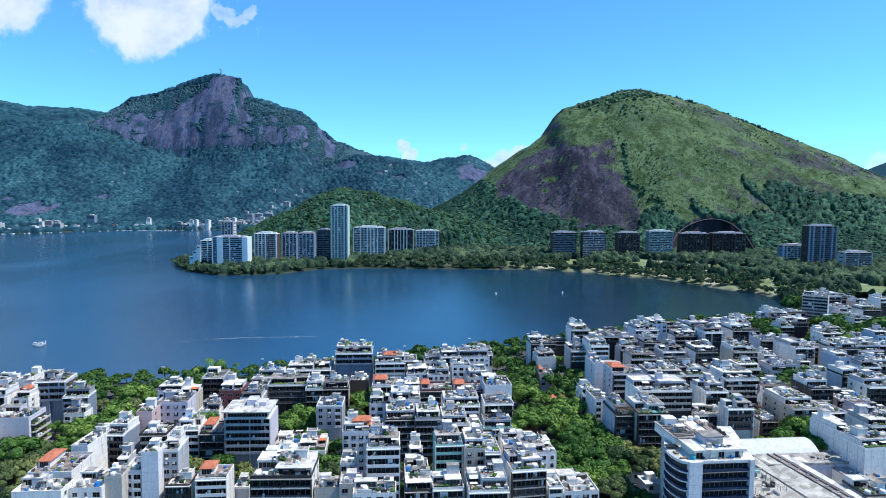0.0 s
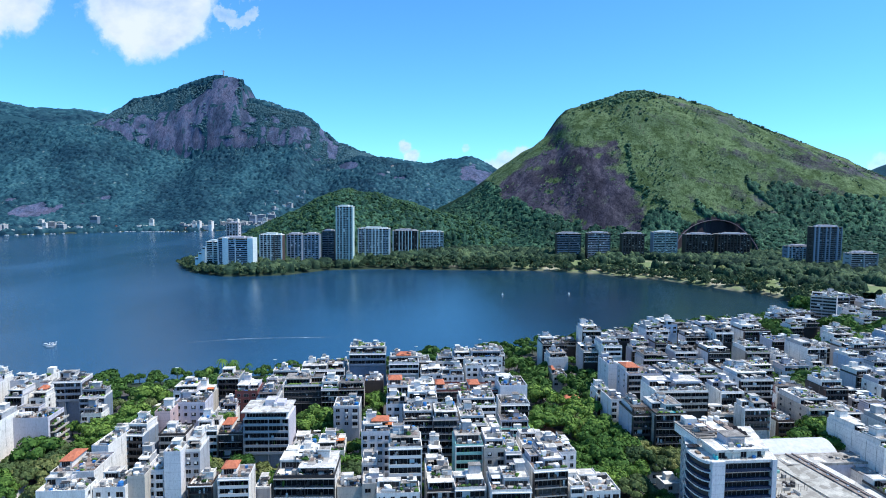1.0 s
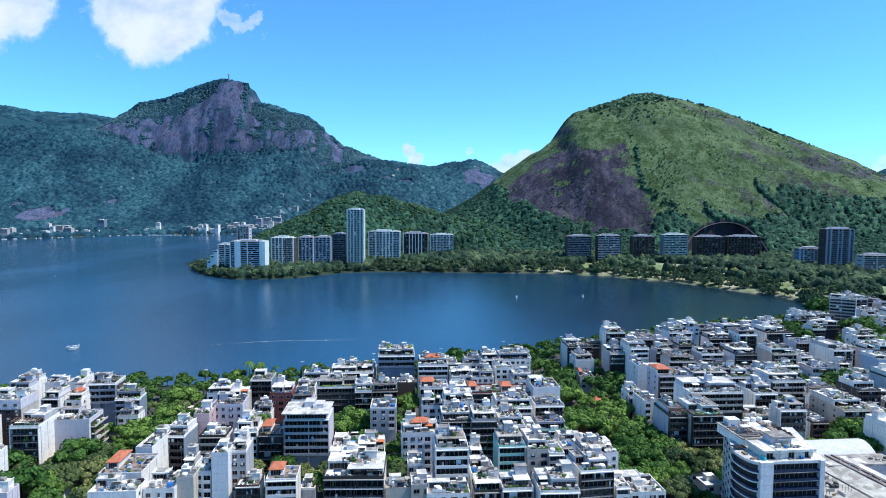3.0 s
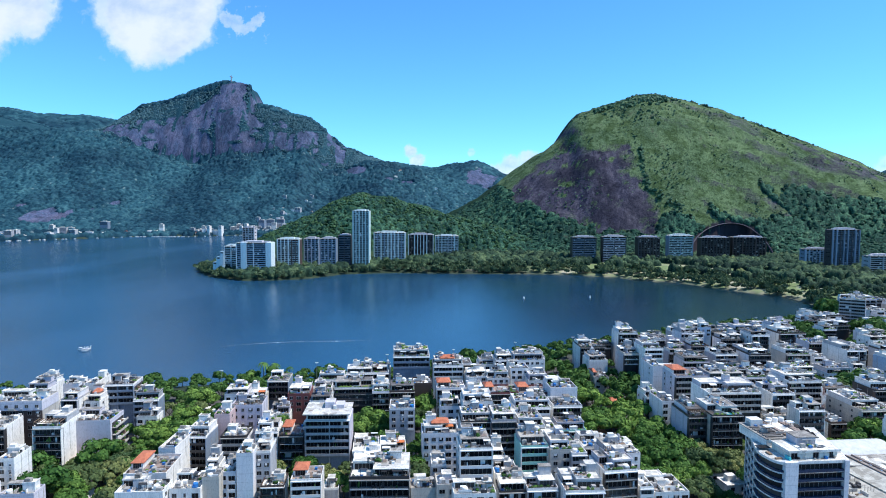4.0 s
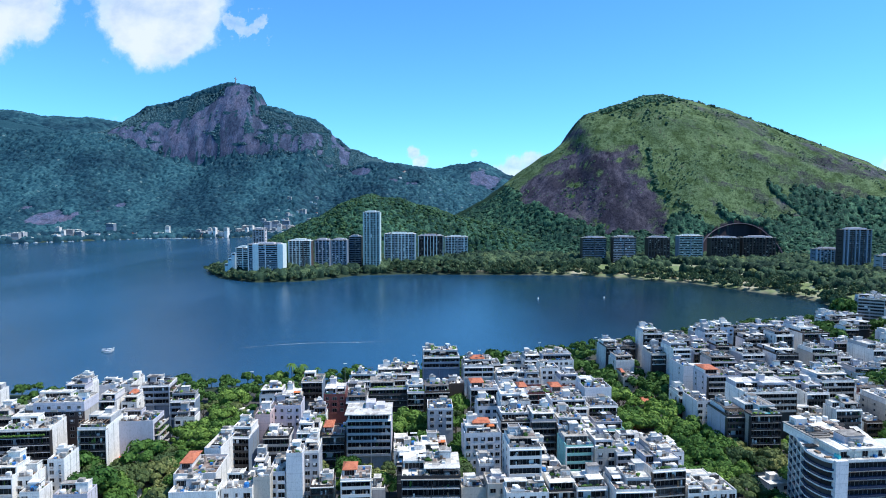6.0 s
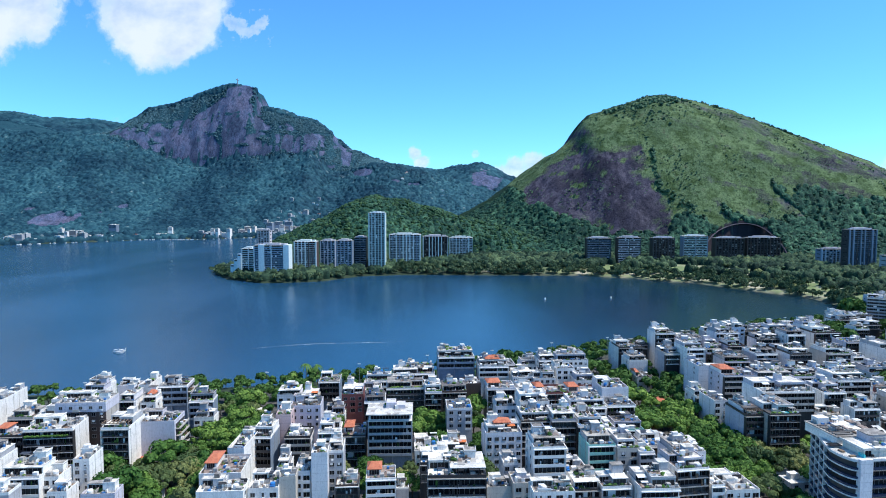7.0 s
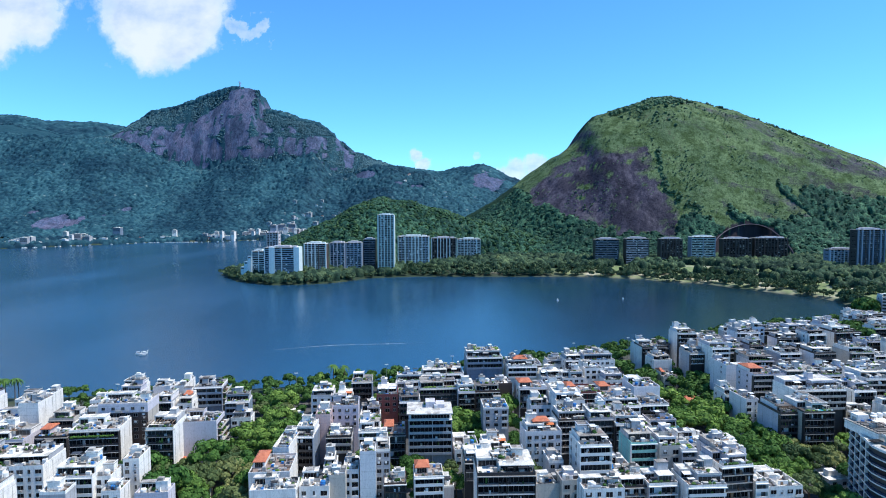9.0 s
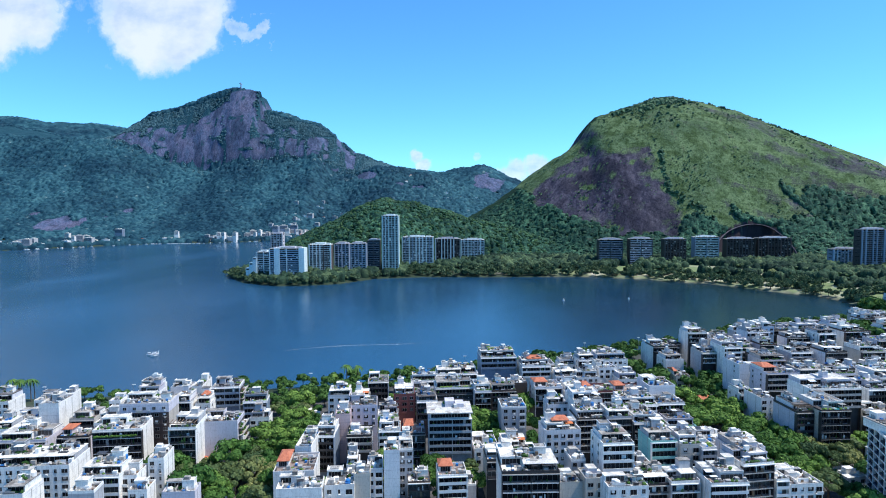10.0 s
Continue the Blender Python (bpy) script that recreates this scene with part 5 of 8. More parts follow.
def low_house(x, y, w, d, h, kind):
    """A small old house left between the tall blocks."""
    b = put("house", None, None, pose(x, y - d / 2, 3.0, 0, 0, 8))
    wall = WALLS[("white", "beige", "white", "lilac")[kind]]
    tagged(b, ("small white townhouse with red tiled roof", "low beige townhouse with red tiled roof", "low white house with flat roof", "low lilac-grey house with flat roof")[kind], "house", "townhouses")
    put("wall", boxes("wall", wall, (-w / 2, 0, -0.5, w / 2, d, h)), b)
    if kind < 2:
        put("tile_roof", hipped("tile_roof", -w / 2 - 0.4, -0.4, w / 2 + 0.4, d + 0.4, h + 0.25, 2.0, TILES), b)
    else:
        put("roof_deck", boxes("roof_deck", ROOF_WHITE if kind == 2 else ROOF_GREY, (-w / 2 - 0.2, -0.2, h, w / 2 + 0.2, d + 0.2, h + 0.35)), b)
        put("roof_room", boxes("roof_room", wall, (-w * 0.3, d * 0.4, h + 0.35, w * 0.1, d * 0.8, h + 2.6)), b)
        put("water_tank", TANK_WHITE, b, Matrix.Translation((w * 0.3, d * 0.5, h + 0.35)))
    for j in (-1, 1):
        put("window", window_mesh(1.6, 1.4), b, Matrix.Translation((j * w * 0.24, 0, h - 2.2)))


# ---- the city, from the lagoon towards the viewer ----
apartment(375.1, 595.9, 24.1, 22.0, 22.0, 4, "lilac", "band", "pent")
apartment(413.2, 564.1, 21.0, 18.0, 22.0, 4, "brown", "band", "pent")
apartment(364.8, 543.0, 14.0, 18.0, 15.0, 4, "pale", "win", "flat")
apartment(360.3, 519.5, 21.1, 16.0, 12.0, 4, "brown", "glass", "plants")
apartment(334.0, 552.0, 20.0, 17.0, 29.0, -35, "grey", "band", "tanks", False, "lilac")
apartment(329.2, 513.1, 12.1, 16.0, 13.0, 4, "brown", "glass", "pent")
apartment(267.9, 500.2, 10.7, 14.0, 19.0, 4, "brown", "glass", "pent")
apartment(264.9, 470.0, 10.1, 14.0, 17.0, 4, "brown", "glass", "plants")
apartment(161.0, 454.6, 11.5, 18.0, 21.0, 4, "blue", "win", "pent")
apartment(214.8, 431.8, 18.8, 18.0, 22.0, 4, "white", "glass", "plants")
apartment(313.7, 430.8, 14.7, 16.0, 19.0, 4, "blue", "win", "pent")
apartment(171.8, 429.9, 15.8, 14.0, 18.0, 4, "black", "glass", "pent")
apartment(187.8, 423.3, 12.6, 16.0, 22.0, 4, "white", "glass", "pent")
apartment(271.7, 422.0, 15.1, 16.0, 19.0, 4, "white", "glass", "terrace")
apartment(94.6, 417.5, 12.8, 16.0, 24.0, 4, "black", "glass", "pergola")
apartment(143.7, 416.7, 11.6, 14.0, 16.0, 4, "brown", "glass", "pent")
apartment(124.7, 407.4, 10.8, 12.0, 13.0, 4, "brown", "glass", "plants")
apartment(209.4, 390.1, 7.9, 12.0, 15.0, 4, "white", "band", "flat")
apartment(228.2, 384.1, 12.7, 24.0, 21.0, 4, "white", "glass", "pent")
apartment(65.6, 382.1, 11.9, 14.0, 14.0, 4, "white", "blank", "pent")
apartment(142.6, 374.9, 14.0, 14.0, 20.0, 4, "grey", "band", "pent")
apartment(185.4, 372.4, 14.3, 18.0, 21.0, 4, "black", "glass", "plants")
apartment(83.0, 370.9, 9.0, 16.0, 21.0, 4, "grey", "glass", "terrace")
apartment(221.5, 368.1, 7.5, 12.0, 13.0, 4, "white", "glass", "plants")
apartment(159.5, 367.4, 13.1, 16.0, 22.0, 4, "black", "band", "pent")
apartment(-5.1, 366.2, 10.7, 12.0, 15.0, 5, "white", "win", "terrace")
apartment(243.2, 365.7, 11.2, 16.0, 19.0, 4, "blue", "win", "pent")
apartment(93.8, 362.7, 11.2, 18.0, 26.0, 4, "white", "band", "pent")
apartment(61.8, 357.9, 8.5, 14.0, 10.0, 4, "beige", "win", "red")
apartment(4.7, 357.6, 10.5, 14.0, 20.0, 5, "white", "glass", "pent")
apartment(200.5, 355.1, 15.9, 14.0, 14.0, 4, "blue", "win", "plants")
apartment(250.1, 354.3, 10.9, 11.6, 17.0, 4, "white", "glass", "pent")
apartment(18.8, 354.2, 17.8, 14.0, 21.0, 5, "white", "win", "pent")
apartment(-70.9, 352.7, 16.9, 12.0, 14.0, 4, "white", "win", "pent")
apartment(221.6, 349.8, 9.5, 12.0, 15.0, 4, "white", "blank", "flat")
apartment(-49.7, 344.7, 20.7, 17.0, 25.0, 4, "glassblue", "band", "pent")
apartment(-28.7, 339.0, 16.7, 16.0, 21.0, 4, "white", "band", "tile")
apartment(-73.8, 337.8, 23.6, 12.0, 17.0, 5, "white", "glass", "terrace")
apartment(10.7, 335.0, 10.2, 13.0, 21.0, 5, "white", "win", "flat")
apartment(-13.2, 333.0, 11.3, 12.0, 17.0, 5, "white", "win", "pent")
apartment(86.2, 332.8, 5.8, 18.0, 23.0, 4, "pale", "blank", "tanks")
apartment(-1.5, 329.9, 12.2, 12.0, 17.0, 5, "white", "win", "pent")
apartment(-92.2, 327.2, 14.6, 11.0, 16.0, 5, "white", "band", "plants")
apartment(19.9, 324.9, 11.1, 12.0, 17.0, 5, "white", "win", "terrace")
apartment(-42.3, 311.4, 9.6, 12.0, 19.0, 5, "brown", "blank", "flat")
apartment(96.5, 311.2, 17.4, 17.0, 24.0, 4, "black", "glass", "red")
apartment(114.7, 311.2, 18.7, 15.0, 23.0, 4, "black", "glass", "terrace")
apartment(132.1, 316.1, 11.8, 15.0, 22.0, 4, "brown", "glass", "plants")
apartment(223.2, 308.5, 12.7, 16.0, 19.0, 4, "white", "glass", "pent")
apartment(-93.9, 308.3, 9.3, 14.0, 16.0, 4, "brown", "win", "flat")
apartment(-115.4, 306.4, 10.5, 14.0, 21.5, 5, "glassblue", "glass", "flat")
apartment(151.1, 305.7, 17.1, 18.0, 23.0, 4, "black", "glass", "pent", False, "white")
apartment(-232.9, 304.4, 11.2, 8.0, 20.0, 4, "white", "win", "pent")
apartment(-14.8, 304.0, 8.9, 13.0, 17.0, 5, "white", "win", "pent")
apartment(74.0, 303.2, 6.5, 14.0, 15.0, 4, "brown", "glass", "pent")
apartment(-27.5, 303.0, 14.3, 14.0, 19.0, 5, "black", "glass", "red")
apartment(-134.6, 300.3, 11.3, 11.0, 16.0, 5, "pale", "win", "pent")
apartment(-75.9, 299.8, 19.0, 14.0, 20.0, 5, "black", "band", "plants")
apartment(13.7, 299.7, 15.7, 14.0, 18.0, 5, "brick", "glass", "red")
apartment(-2.5, 299.4, 16.2, 14.0, 18.0, 5, "brick", "glass", "red")
apartment(187.1, 299.0, 11.6, 16.0, 21.0, 4, "brown", "glass", "pent")
apartment(-214.4, 298.3, 10.0, 9.0, 21.0, 5, "pale", "blank", "flat")
apartment(-205.7, 297.5, 5.0, 17.0, 22.0, 5, "white", "blank", "tanks")
apartment(-191.2, 296.7, 13.5, 14.0, 21.7, 8, "glassblue", "band", "flat", False, "lilac", "side_balconies")
apartment(27.5, 295.1, 13.3, 16.0, 22.0, 5, "pale", "blank", "tanks", False, "pale")
apartment(-51.3, 294.5, 12.1, 12.0, 20.0, 5, "brown", "glass", "pent")
apartment(-61.7, 293.2, 8.2, 14.0, 20.0, 5, "brown", "glass", "plants")
apartment(-122.2, 292.7, 8.1, 10.0, 17.0, 5, "beige", "win", "pent")
apartment(-304.9, 291.3, 14.6, 14.0, 16.0, 5, "white", "win", "pent")
apartment(-267.6, 289.2, 3.7, 12.0, 19.5, 5, "white", "blank", "flat")
apartment(-100.6, 288.9, 10.4, 14.0, 20.0, 5, "brick", "win", "terrace")
apartment(130.8, 288.4, 11.3, 16.0, 22.0, 4, "white", "glass", "pent")
apartment(76.1, 287.8, 6.5, 15.2, 18.0, 4, "pale", "win", "flat")
apartment(-173.7, 287.7, 11.3, 10.0, 17.0, 8, "glassblue", "band", "terrace")
apartment(-198.9, 286.6, 7.2, 12.0, 16.5, 5, "white", "win", "tile")
apartment(-225.1, 285.5, 11.1, 10.0, 22.0, 5, "white", "win", "pent")
apartment(-273.8, 284.9, 12.0, 12.0, 19.0, 5, "white", "win", "flat")
apartment(-89.3, 284.2, 10.0, 12.0, 18.0, 5, "grey", "glass", "pent")
apartment(-206.7, 281.5, 7.4, 14.0, 19.0, 5, "white", "glass", "terrace")
apartment(169.3, 280.3, 14.2, 24.0, 17.0, 4, "beige", "glass", "pent")
apartment(-107.8, 280.2, 9.6, 13.0, 13.0, 5, "white", "win", "pent")
apartment(-237.8, 279.3, 5.2, 10.0, 20.0, 5, "white", "win", "flat")
apartment(-168.6, 278.1, 9.1, 8.0, 12.0, 5, "white", "win", "pent")
apartment(150.6, 277.4, 7.5, 10.0, 12.0, 4, "brown", "glass", "flat")
apartment(123.1, 276.2, 14.9, 10.7, 15.0, 4, "black", "glass", "flat")
apartment(101.9, 276.0, 24.6, 18.0, 26.0, 4, "black", "band", "tubes")
apartment(-27.8, 275.0, 9.6, 10.0, 19.0, 5, "pale", "win", "pent")
apartment(132.2, 267.6, 12.0, 9.0, 21.0, 4, "white", "glass", "pent")
apartment(-15.9, 266.8, 13.2, 14.0, 24.0, 4, "white", "win", "pent")
apartment(-49.4, 266.7, 11.3, 13.0, 20.8, 3, "grey", "win", "tanks")
apartment(-118.1, 265.8, 13.3, 13.0, 22.0, 5, "lilac", "win", "flat")
apartment(-260.4, 265.6, 8.8, 14.0, 23.0, 4, "white", "blank", "flat")
apartment(-270.8, 262.4, 9.7, 12.0, 17.0, 5, "white", "win", "flat")
apartment(-243.7, 262.2, 10.7, 13.0, 17.0, 5, "beige", "band", "terrace")
apartment(79.2, 261.0, 7.9, 18.0, 20.0, 4, "black", "glass", "pergola")
apartment(24.5, 259.6, 12.7, 12.0, 14.0, 5, "teal", "band", "pent")
apartment(90.4, 257.4, 13.5, 17.5, 22.0, 4, "black", "glass", "pool")
apartment(14.9, 255.8, 4.7, 10.0, 16.0, 5, "white", "win", "flat")
apartment(-125.2, 255.1, 6.4, 14.0, 21.5, 5, "pink", "blank", "tanks")
apartment(-227.7, 253.4, 10.4, 9.0, 18.5, 5, "white", "win", "pent")
apartment(-17.1, 253.2, 12.8, 13.0, 20.0, 5, "black", "glass", "pent")
apartment(-5.6, 251.2, 10.5, 14.0, 21.0, 5, "brown", "glass", "terrace")
apartment(-209.4, 250.5, 20.1, 13.0, 28.0, 5, "brown", "win", "flat", False, "beige", "grey_storey")
apartment(5.7, 250.3, 11.3, 16.0, 19.0, 5, "black", "glass", "pent")
apartment(-272.5, 248.9, 10.5, 12.0, 17.0, 5, "white", "win", "plants")
apartment(-104.1, 247.2, 9.2, 12.0, 17.0, 5, "white", "band", "pent")
apartment(-176.6, 246.2, 16.5, 13.0, 21.5, 5, "lilac", "blank", "tanks", False, "lilac", "side_balconies")
apartment(-93.6, 246.2, 9.6, 14.0, 16.0, 5, "black", "glass", "red")
apartment(-63.0, 245.1, 10.6, 16.0, 10.0, 5, "white", "win", "flat")
apartment(-78.4, 244.1, 18.1, 16.0, 23.5, 3, "grey", "band", "flat", False, "lilac", "roof_slab")
apartment(-236.6, 243.6, 12.7, 12.0, 16.0, 5, "black", "glass", "red")
apartment(166.2, 243.0, 8.1, 20.0, 19.0, 8, "white", "win", "terrace")
apartment(-31.9, 240.8, 14.9, 12.0, 19.0, 5, "pale", "win", "tile")
apartment(-130.5, 240.0, 8.2, 14.0, 17.5, 0, "glassblue", "glass", "terrace")
apartment(-255.3, 238.4, 20.3, 16.0, 16.0, 5, "brown", "glass", "plants")
apartment(-51.2, 238.1, 10.8, 14.0, 12.0, 5, "white", "win", "plants")
apartment(-186.3, 233.8, 10.8, 16.0, 23.0, 5, "black", "glass", "pergola", False, "white")
apartment(-211.0, 231.0, 18.5, 14.0, 23.4, 7, "black", "glass", "flat", False, "white", "hedge")
apartment(169.6, 230.1, 17.9, 11.0, 19.0, 8, "white", "blank", "plants")
apartment(-9.6, 229.9, 5.4, 10.0, 14.0, 4, "white", "win", "pent")
apartment(-135.9, 226.5, 6.3, 24.0, 18.0, 0, "white", "blank", "flat")
apartment(36.5, 224.4, 13.4, 12.0, 18.0, 8, "pale", "win", "pent")
apartment(3.0, 221.5, 10.2, 13.0, 22.0, 5, "teal", "band", "pent", False, "teal")
apartment(12.4, 220.3, 8.1, 14.0, 21.0, 5, "beige", "win", "plants")
apartment(18.9, 218.4, 5.7, 12.0, 20.3, 5, "grey", "band", "flat")
apartment(-115.0, 216.2, 4.6, 10.0, 15.0, 5, "white", "win", "plants")
apartment(-71.6, 215.6, 5.3, 8.0, 8.0, 5, "grey", "blank", "flat")
apartment(-186.0, 210.7, 5.6, 11.0, 20.1, 5, "white", "win", "flat")
apartment(-94.7, 210.7, 5.3, 12.0, 23.5, 5, "grey", "win", "pent")
apartment(-8.4, 210.6, 8.5, 12.0, 16.0, 5, "white", "win", "tanks")
apartment(-32.4, 208.9, 5.2, 10.0, 20.0, 5, "grey", "win", "tanks")
apartment(-134.9, 207.2, 14.5, 17.0, 16.5, 5, "white", "blank", "red")
apartment(48.5, 206.6, 12.4, 14.0, 12.0, 5, "white", "win", "flat")
apartment(-105.5, 205.8, 5.6, 12.0, 18.0, 5, "pale", "win", "flat")
apartment(-99.4, 205.5, 5.6, 9.0, 25.0, 5, "pale", "blank", "tanks")
apartment(39.5, 205.4, 4.8, 10.0, 14.0, 5, "white", "band", "flat")
apartment(-89.7, 204.3, 7.9, 10.0, 14.0, 5, "white", "glass", "flat")
apartment(30.1, 204.0, 12.0, 14.0, 20.5, 10, "white", "glass", "plants")
apartment(-19.5, 203.5, 11.3, 14.0, 28.0, 5, "white", "band", "pent")
apartment(-228.0, 203.3, 27.9, 16.0, 20.0, 5, "white", "win", "pent")
apartment(-77.7, 202.8, 10.3, 11.0, 17.0, 5, "white", "band", "red")
apartment(-191.6, 201.8, 5.7, 10.0, 17.5, 5, "white", "win", "flat")
apartment(-109.3, 200.2, 5.6, 8.0, 18.5, 5, "beige", "blank", "flat")
apartment(-7.2, 199.7, 9.5, 9.0, 15.0, 5, "black", "glass", "terrace")
apartment(2.6, 199.0, 10.4, 10.0, 16.0, 5, "grey", "glass", "plants")
apartment(-199.9, 197.9, 13.5, 12.0, 19.0, 5, "white", "band", "pent")
apartment(-116.8, 197.2, 10.1, 12.0, 16.0, 5, "white", "win", "tanks")
apartment(-37.4, 197.1, 8.3, 8.0, 17.0, 5, "beige", "blank", "flat")
apartment(-185.5, 195.8, 6.3, 8.0, 15.0, 5, "white", "win", "tanks")
apartment(-29.4, 195.3, 7.1, 9.0, 19.0, 5, "beige", "win", "flat")
apartment(-170.7, 193.9, 10.9, 7.0, 15.0, 5, "lilac", "blank", "flat")
apartment(-51.6, 193.3, 19.5, 16.0, 22.0, 2, "black", "glass", "pent", False, "white")
apartment(-129.3, 191.6, 15.1, 9.0, 17.5, 5, "white", "blank", "flat")
apartment(-20.7, 187.2, 13.5, 8.0, 20.0, 5, "white", "win", "tanks")
apartment(-199.0, 186.2, 8.1, 7.0, 19.0, 5, "grey", "blank", "flat")
apartment(-220.2, 183.9, 7.0, 12.0, 19.0, 4, "white", "win", "pent")


NAVY_GLASS = simple("tinted_balcony_glass", (0.030, 0.045, 0.085), 0.25)


def rounded_block():
    """The large white block with its curved corner of balconies."""
    b = put("apartment_building", None, None, pose(0, 0, 3.0))
    tagged(b, "large white apartment block with curved corner balconies and terraces", "apartment building", "lakeside city blocks")
    h, sh = 28.0, 3.0
    mid = Vector((91, 208))
    ring = [Vector((102.0, 196.0)), Vector((108, 226)), Vector((82.5, 226)), Vector((78.6, 213.5)), Vector((76.6, 207.0))]
    ring += [Vector((75.6 + 3.6 * (1 - math.cos(a)), 203.0 - 9.2 * math.sin(a))) for a in (0.0, 0.25, 0.5, 0.75, 1.0, 1.25, 1.5)]

    def prism(name, off, z0, z1, mat):
        p = [q + (q - mid).normalized() * off for q in ring]
        k = len(p)
        v = [(q.x, q.y, z0) for q in p] + [(q.x, q.y, z1) for q in p]
        return mesh_of(name, v, [((i + 1) % k, i, k + i, k + (i + 1) % k) for i in range(k)] + [tuple(range(k)), tuple(range(2 * k - 1, k - 1, -1))], mat)

    put("wall", prism("core_wall", -1.2, -0.5, h, WALLS["white"]), b)
    slab = prism("balcony", 0.0, -0.15, 0.28, WALLS["white"])
    guard = prism("railing", -0.06, 0.28, 0.95, NAVY_GLASS)
    glass = prism("window_band", -1.0, 0.0, 2.84, GLASS)
    f = pose(90.6, 194.6, 0, 0, 0, 6.6)
    for i in range(2, 11):
        put("balcony", slab, b, Matrix.Translation((0, 0, h + 0.05 - (11 - i) * sh)))
        put("railing", guard, b, Matrix.Translation((0, 0, h + 0.05 - (11 - i) * sh)))
        put("window_band", glass, b, Matrix.Translation((0, 0, h + 0.05 - (11 - i) * sh)))
        put("railing", boxes("railing", NAVY_GLASS, (-6.5, -0.15, 0.28, 9.6, -0.05, 1.0)), b, f @ Matrix.Translation((0, -0.1, h - (11 - i) * sh)))
        put("window", window_mesh(15.8, 2.0, 9), b, f @ Matrix.Translation((1.55, 0.9, h - (11 - i) * sh + 0.6)))
        put("soffit", boxes("soffit", DARK_RAIL, (-6.5, 0.1, -0.28, 9.6, 0.95, -0.16)), b, f @ Matrix.Translation((0, 0, h - (11 - i) * sh)))
    for px, py in ((81.7, 224.0), (80.0, 218.5), (78.4, 213.2), (76.7, 207.8)):
        put("fin_wall", boxes("fin_wall", WALLS["white"], (px - 0.04, py - 0.14, -0.5, px + 1.3, py + 0.14, h + 0.3)), b)
    bits = clutter_items(20, 0.6, 2.4, h + 1.0, 10) + clutter_items(13, 3.0, 6.0, h + 3.8, 8) + clutter_items(17, 13, 28, h + 3.8, 26)
    clutter("roof_clutter", "jumble of vents, planters, screens and deck furniture", bits, b).matrix_basis = f
    put("roof_parapet", prism("roof_parapet", 0.0, h, h + 0.9, WALLS["white"]), b)
    put("pier", boxes("pier", WALLS["pale"], (-11.0, -0.45, -0.5, -6.6, 1.6, h + 0.95)), b, f)
    put("pier", boxes("pier", WALLS["pale"], (9.7, -0.45, -0.5, 11.3, 1.6, h + 0.95)), b, f)
    z = h + 0.9
    put("roof_deck", prism("roof_deck", -0.3, z, z + 0.1, ROOF_WHITE), b)
    put("penthouse", boxes("penthouse", WALLS["cream"], (-8.0, 2.0, z, 8.6, 11.5, z + 2.5)), b, f)
    put("penthouse_roof", boxes("penthouse_roof", ROOF_WHITE, (-9.0, 1.2, z + 2.5, 9.2, 11.8, z + 2.9), (-9.0, 1.2, z + 2.9, 9.2, 1.45, z + 3.25), (-9.0, 1.45, z + 2.9, -8.75, 11.8, z + 3.25), (-4.2, 1.45, z + 2.9, -3.95, 11.8, z + 3.15)), b, f)
    for wx, ww in ((-6.6, 2.2), (1.0, 2.0), (6.4, 1.3)):
        put("window", window_mesh(ww, 1.9), b, f @ Matrix.Translation((wx, 2.0, z + 0.25)))
    put("terrace_screen", boxes("terrace_screen", POOL, (-8.9, 1.0, z + 0.1, -8.3, 3.4, z + 1.2)), b, f)
    put("deck_seat", boxes("deck_seat", WOOD, (-12.6, 2.2, z + 0.1, -10.4, 3.2, z + 0.55), (-12.6, 6.0, z + 0.1, -11.4, 8.0, z + 0.6)), b, f)
    put("plant_room", boxes("plant_room", WALLS["lilac"], (-2.5, 6.6, z + 2.9, 4.2, 12, z + 5.4)), b, f)
    put("plant_room_roof", boxes("plant_room_roof", ROOF_GREY, (-2.8, 6.3, z + 5.4, 4.5, 12.3, z + 5.65)), b, f)
    cage = [(-1.2 + 0.55 * i, 5.6, z + 2.9, -1.05 + 0.55 * i, 5.75, z + 5.0) for i in range(9)]
    put("cooling_cage", boxes("cooling_cage", METAL, *cage, (-1.2, 5.58, z + 4.9, 3.4, 6.5, z + 5.0)), b, f)
    put("rear_wing", boxes("rear_wing", WALLS["white"], (-9.0, 13, z - 0.5, 10, 29, z + 2.6)), b, f)
    put("rear_wing_roof", boxes("rear_wing_roof", ROOF_GREY, (-9.3, 12.7, z + 2.6, 10.3, 29.3, z + 2.9)), b, f)
    put("tile_strip", boxes("tile_strip", ROOF_TERRACE, (5.2, 12.9, z + 2.9, 7.2, 28.8, z + 3.5), (-0.6, 14.5, z + 2.9, 0.4, 28.5, z + 3.3)), b, f)
    put("roof_plate", boxes("roof_plate", ROOF_WHITE, (0.7, 14.0, z + 3.0, 4.8, 28.2, z + 3.25)), b, f)
    put("louvre_roof", boxes("louvre_roof", DARK_ROOF, *[(-8.4, 14.0 + 1.5 * i, z + 2.9, -2.0, 14.8 + 1.5 * i, z + 3.3) for i in range(7)]), b, f)
    put("glass_roof", boxes("glass_roof", GLASS, (-13.5, 10, z + 0.8, -9.4, 12.6, z + 1.0)), b, f)
    put("stair_tower", boxes("stair_tower", WALLS["white"], (-7.0, 25, z + 2.9, -2.6, 28.6, z + 5.2)), b, f)
    for i in range(4):
        put("solar_panel", SOLAR, b, f @ Matrix.Translation((8.6, 14 + 2.6 * i, z + 2.9)))
    for i in range(3):
        put("water_tank", TANK_WHITE, b, f @ Matrix.Translation((1.6 + 2.4 * i, 27.6, z + 3.25)))


rounded_block()


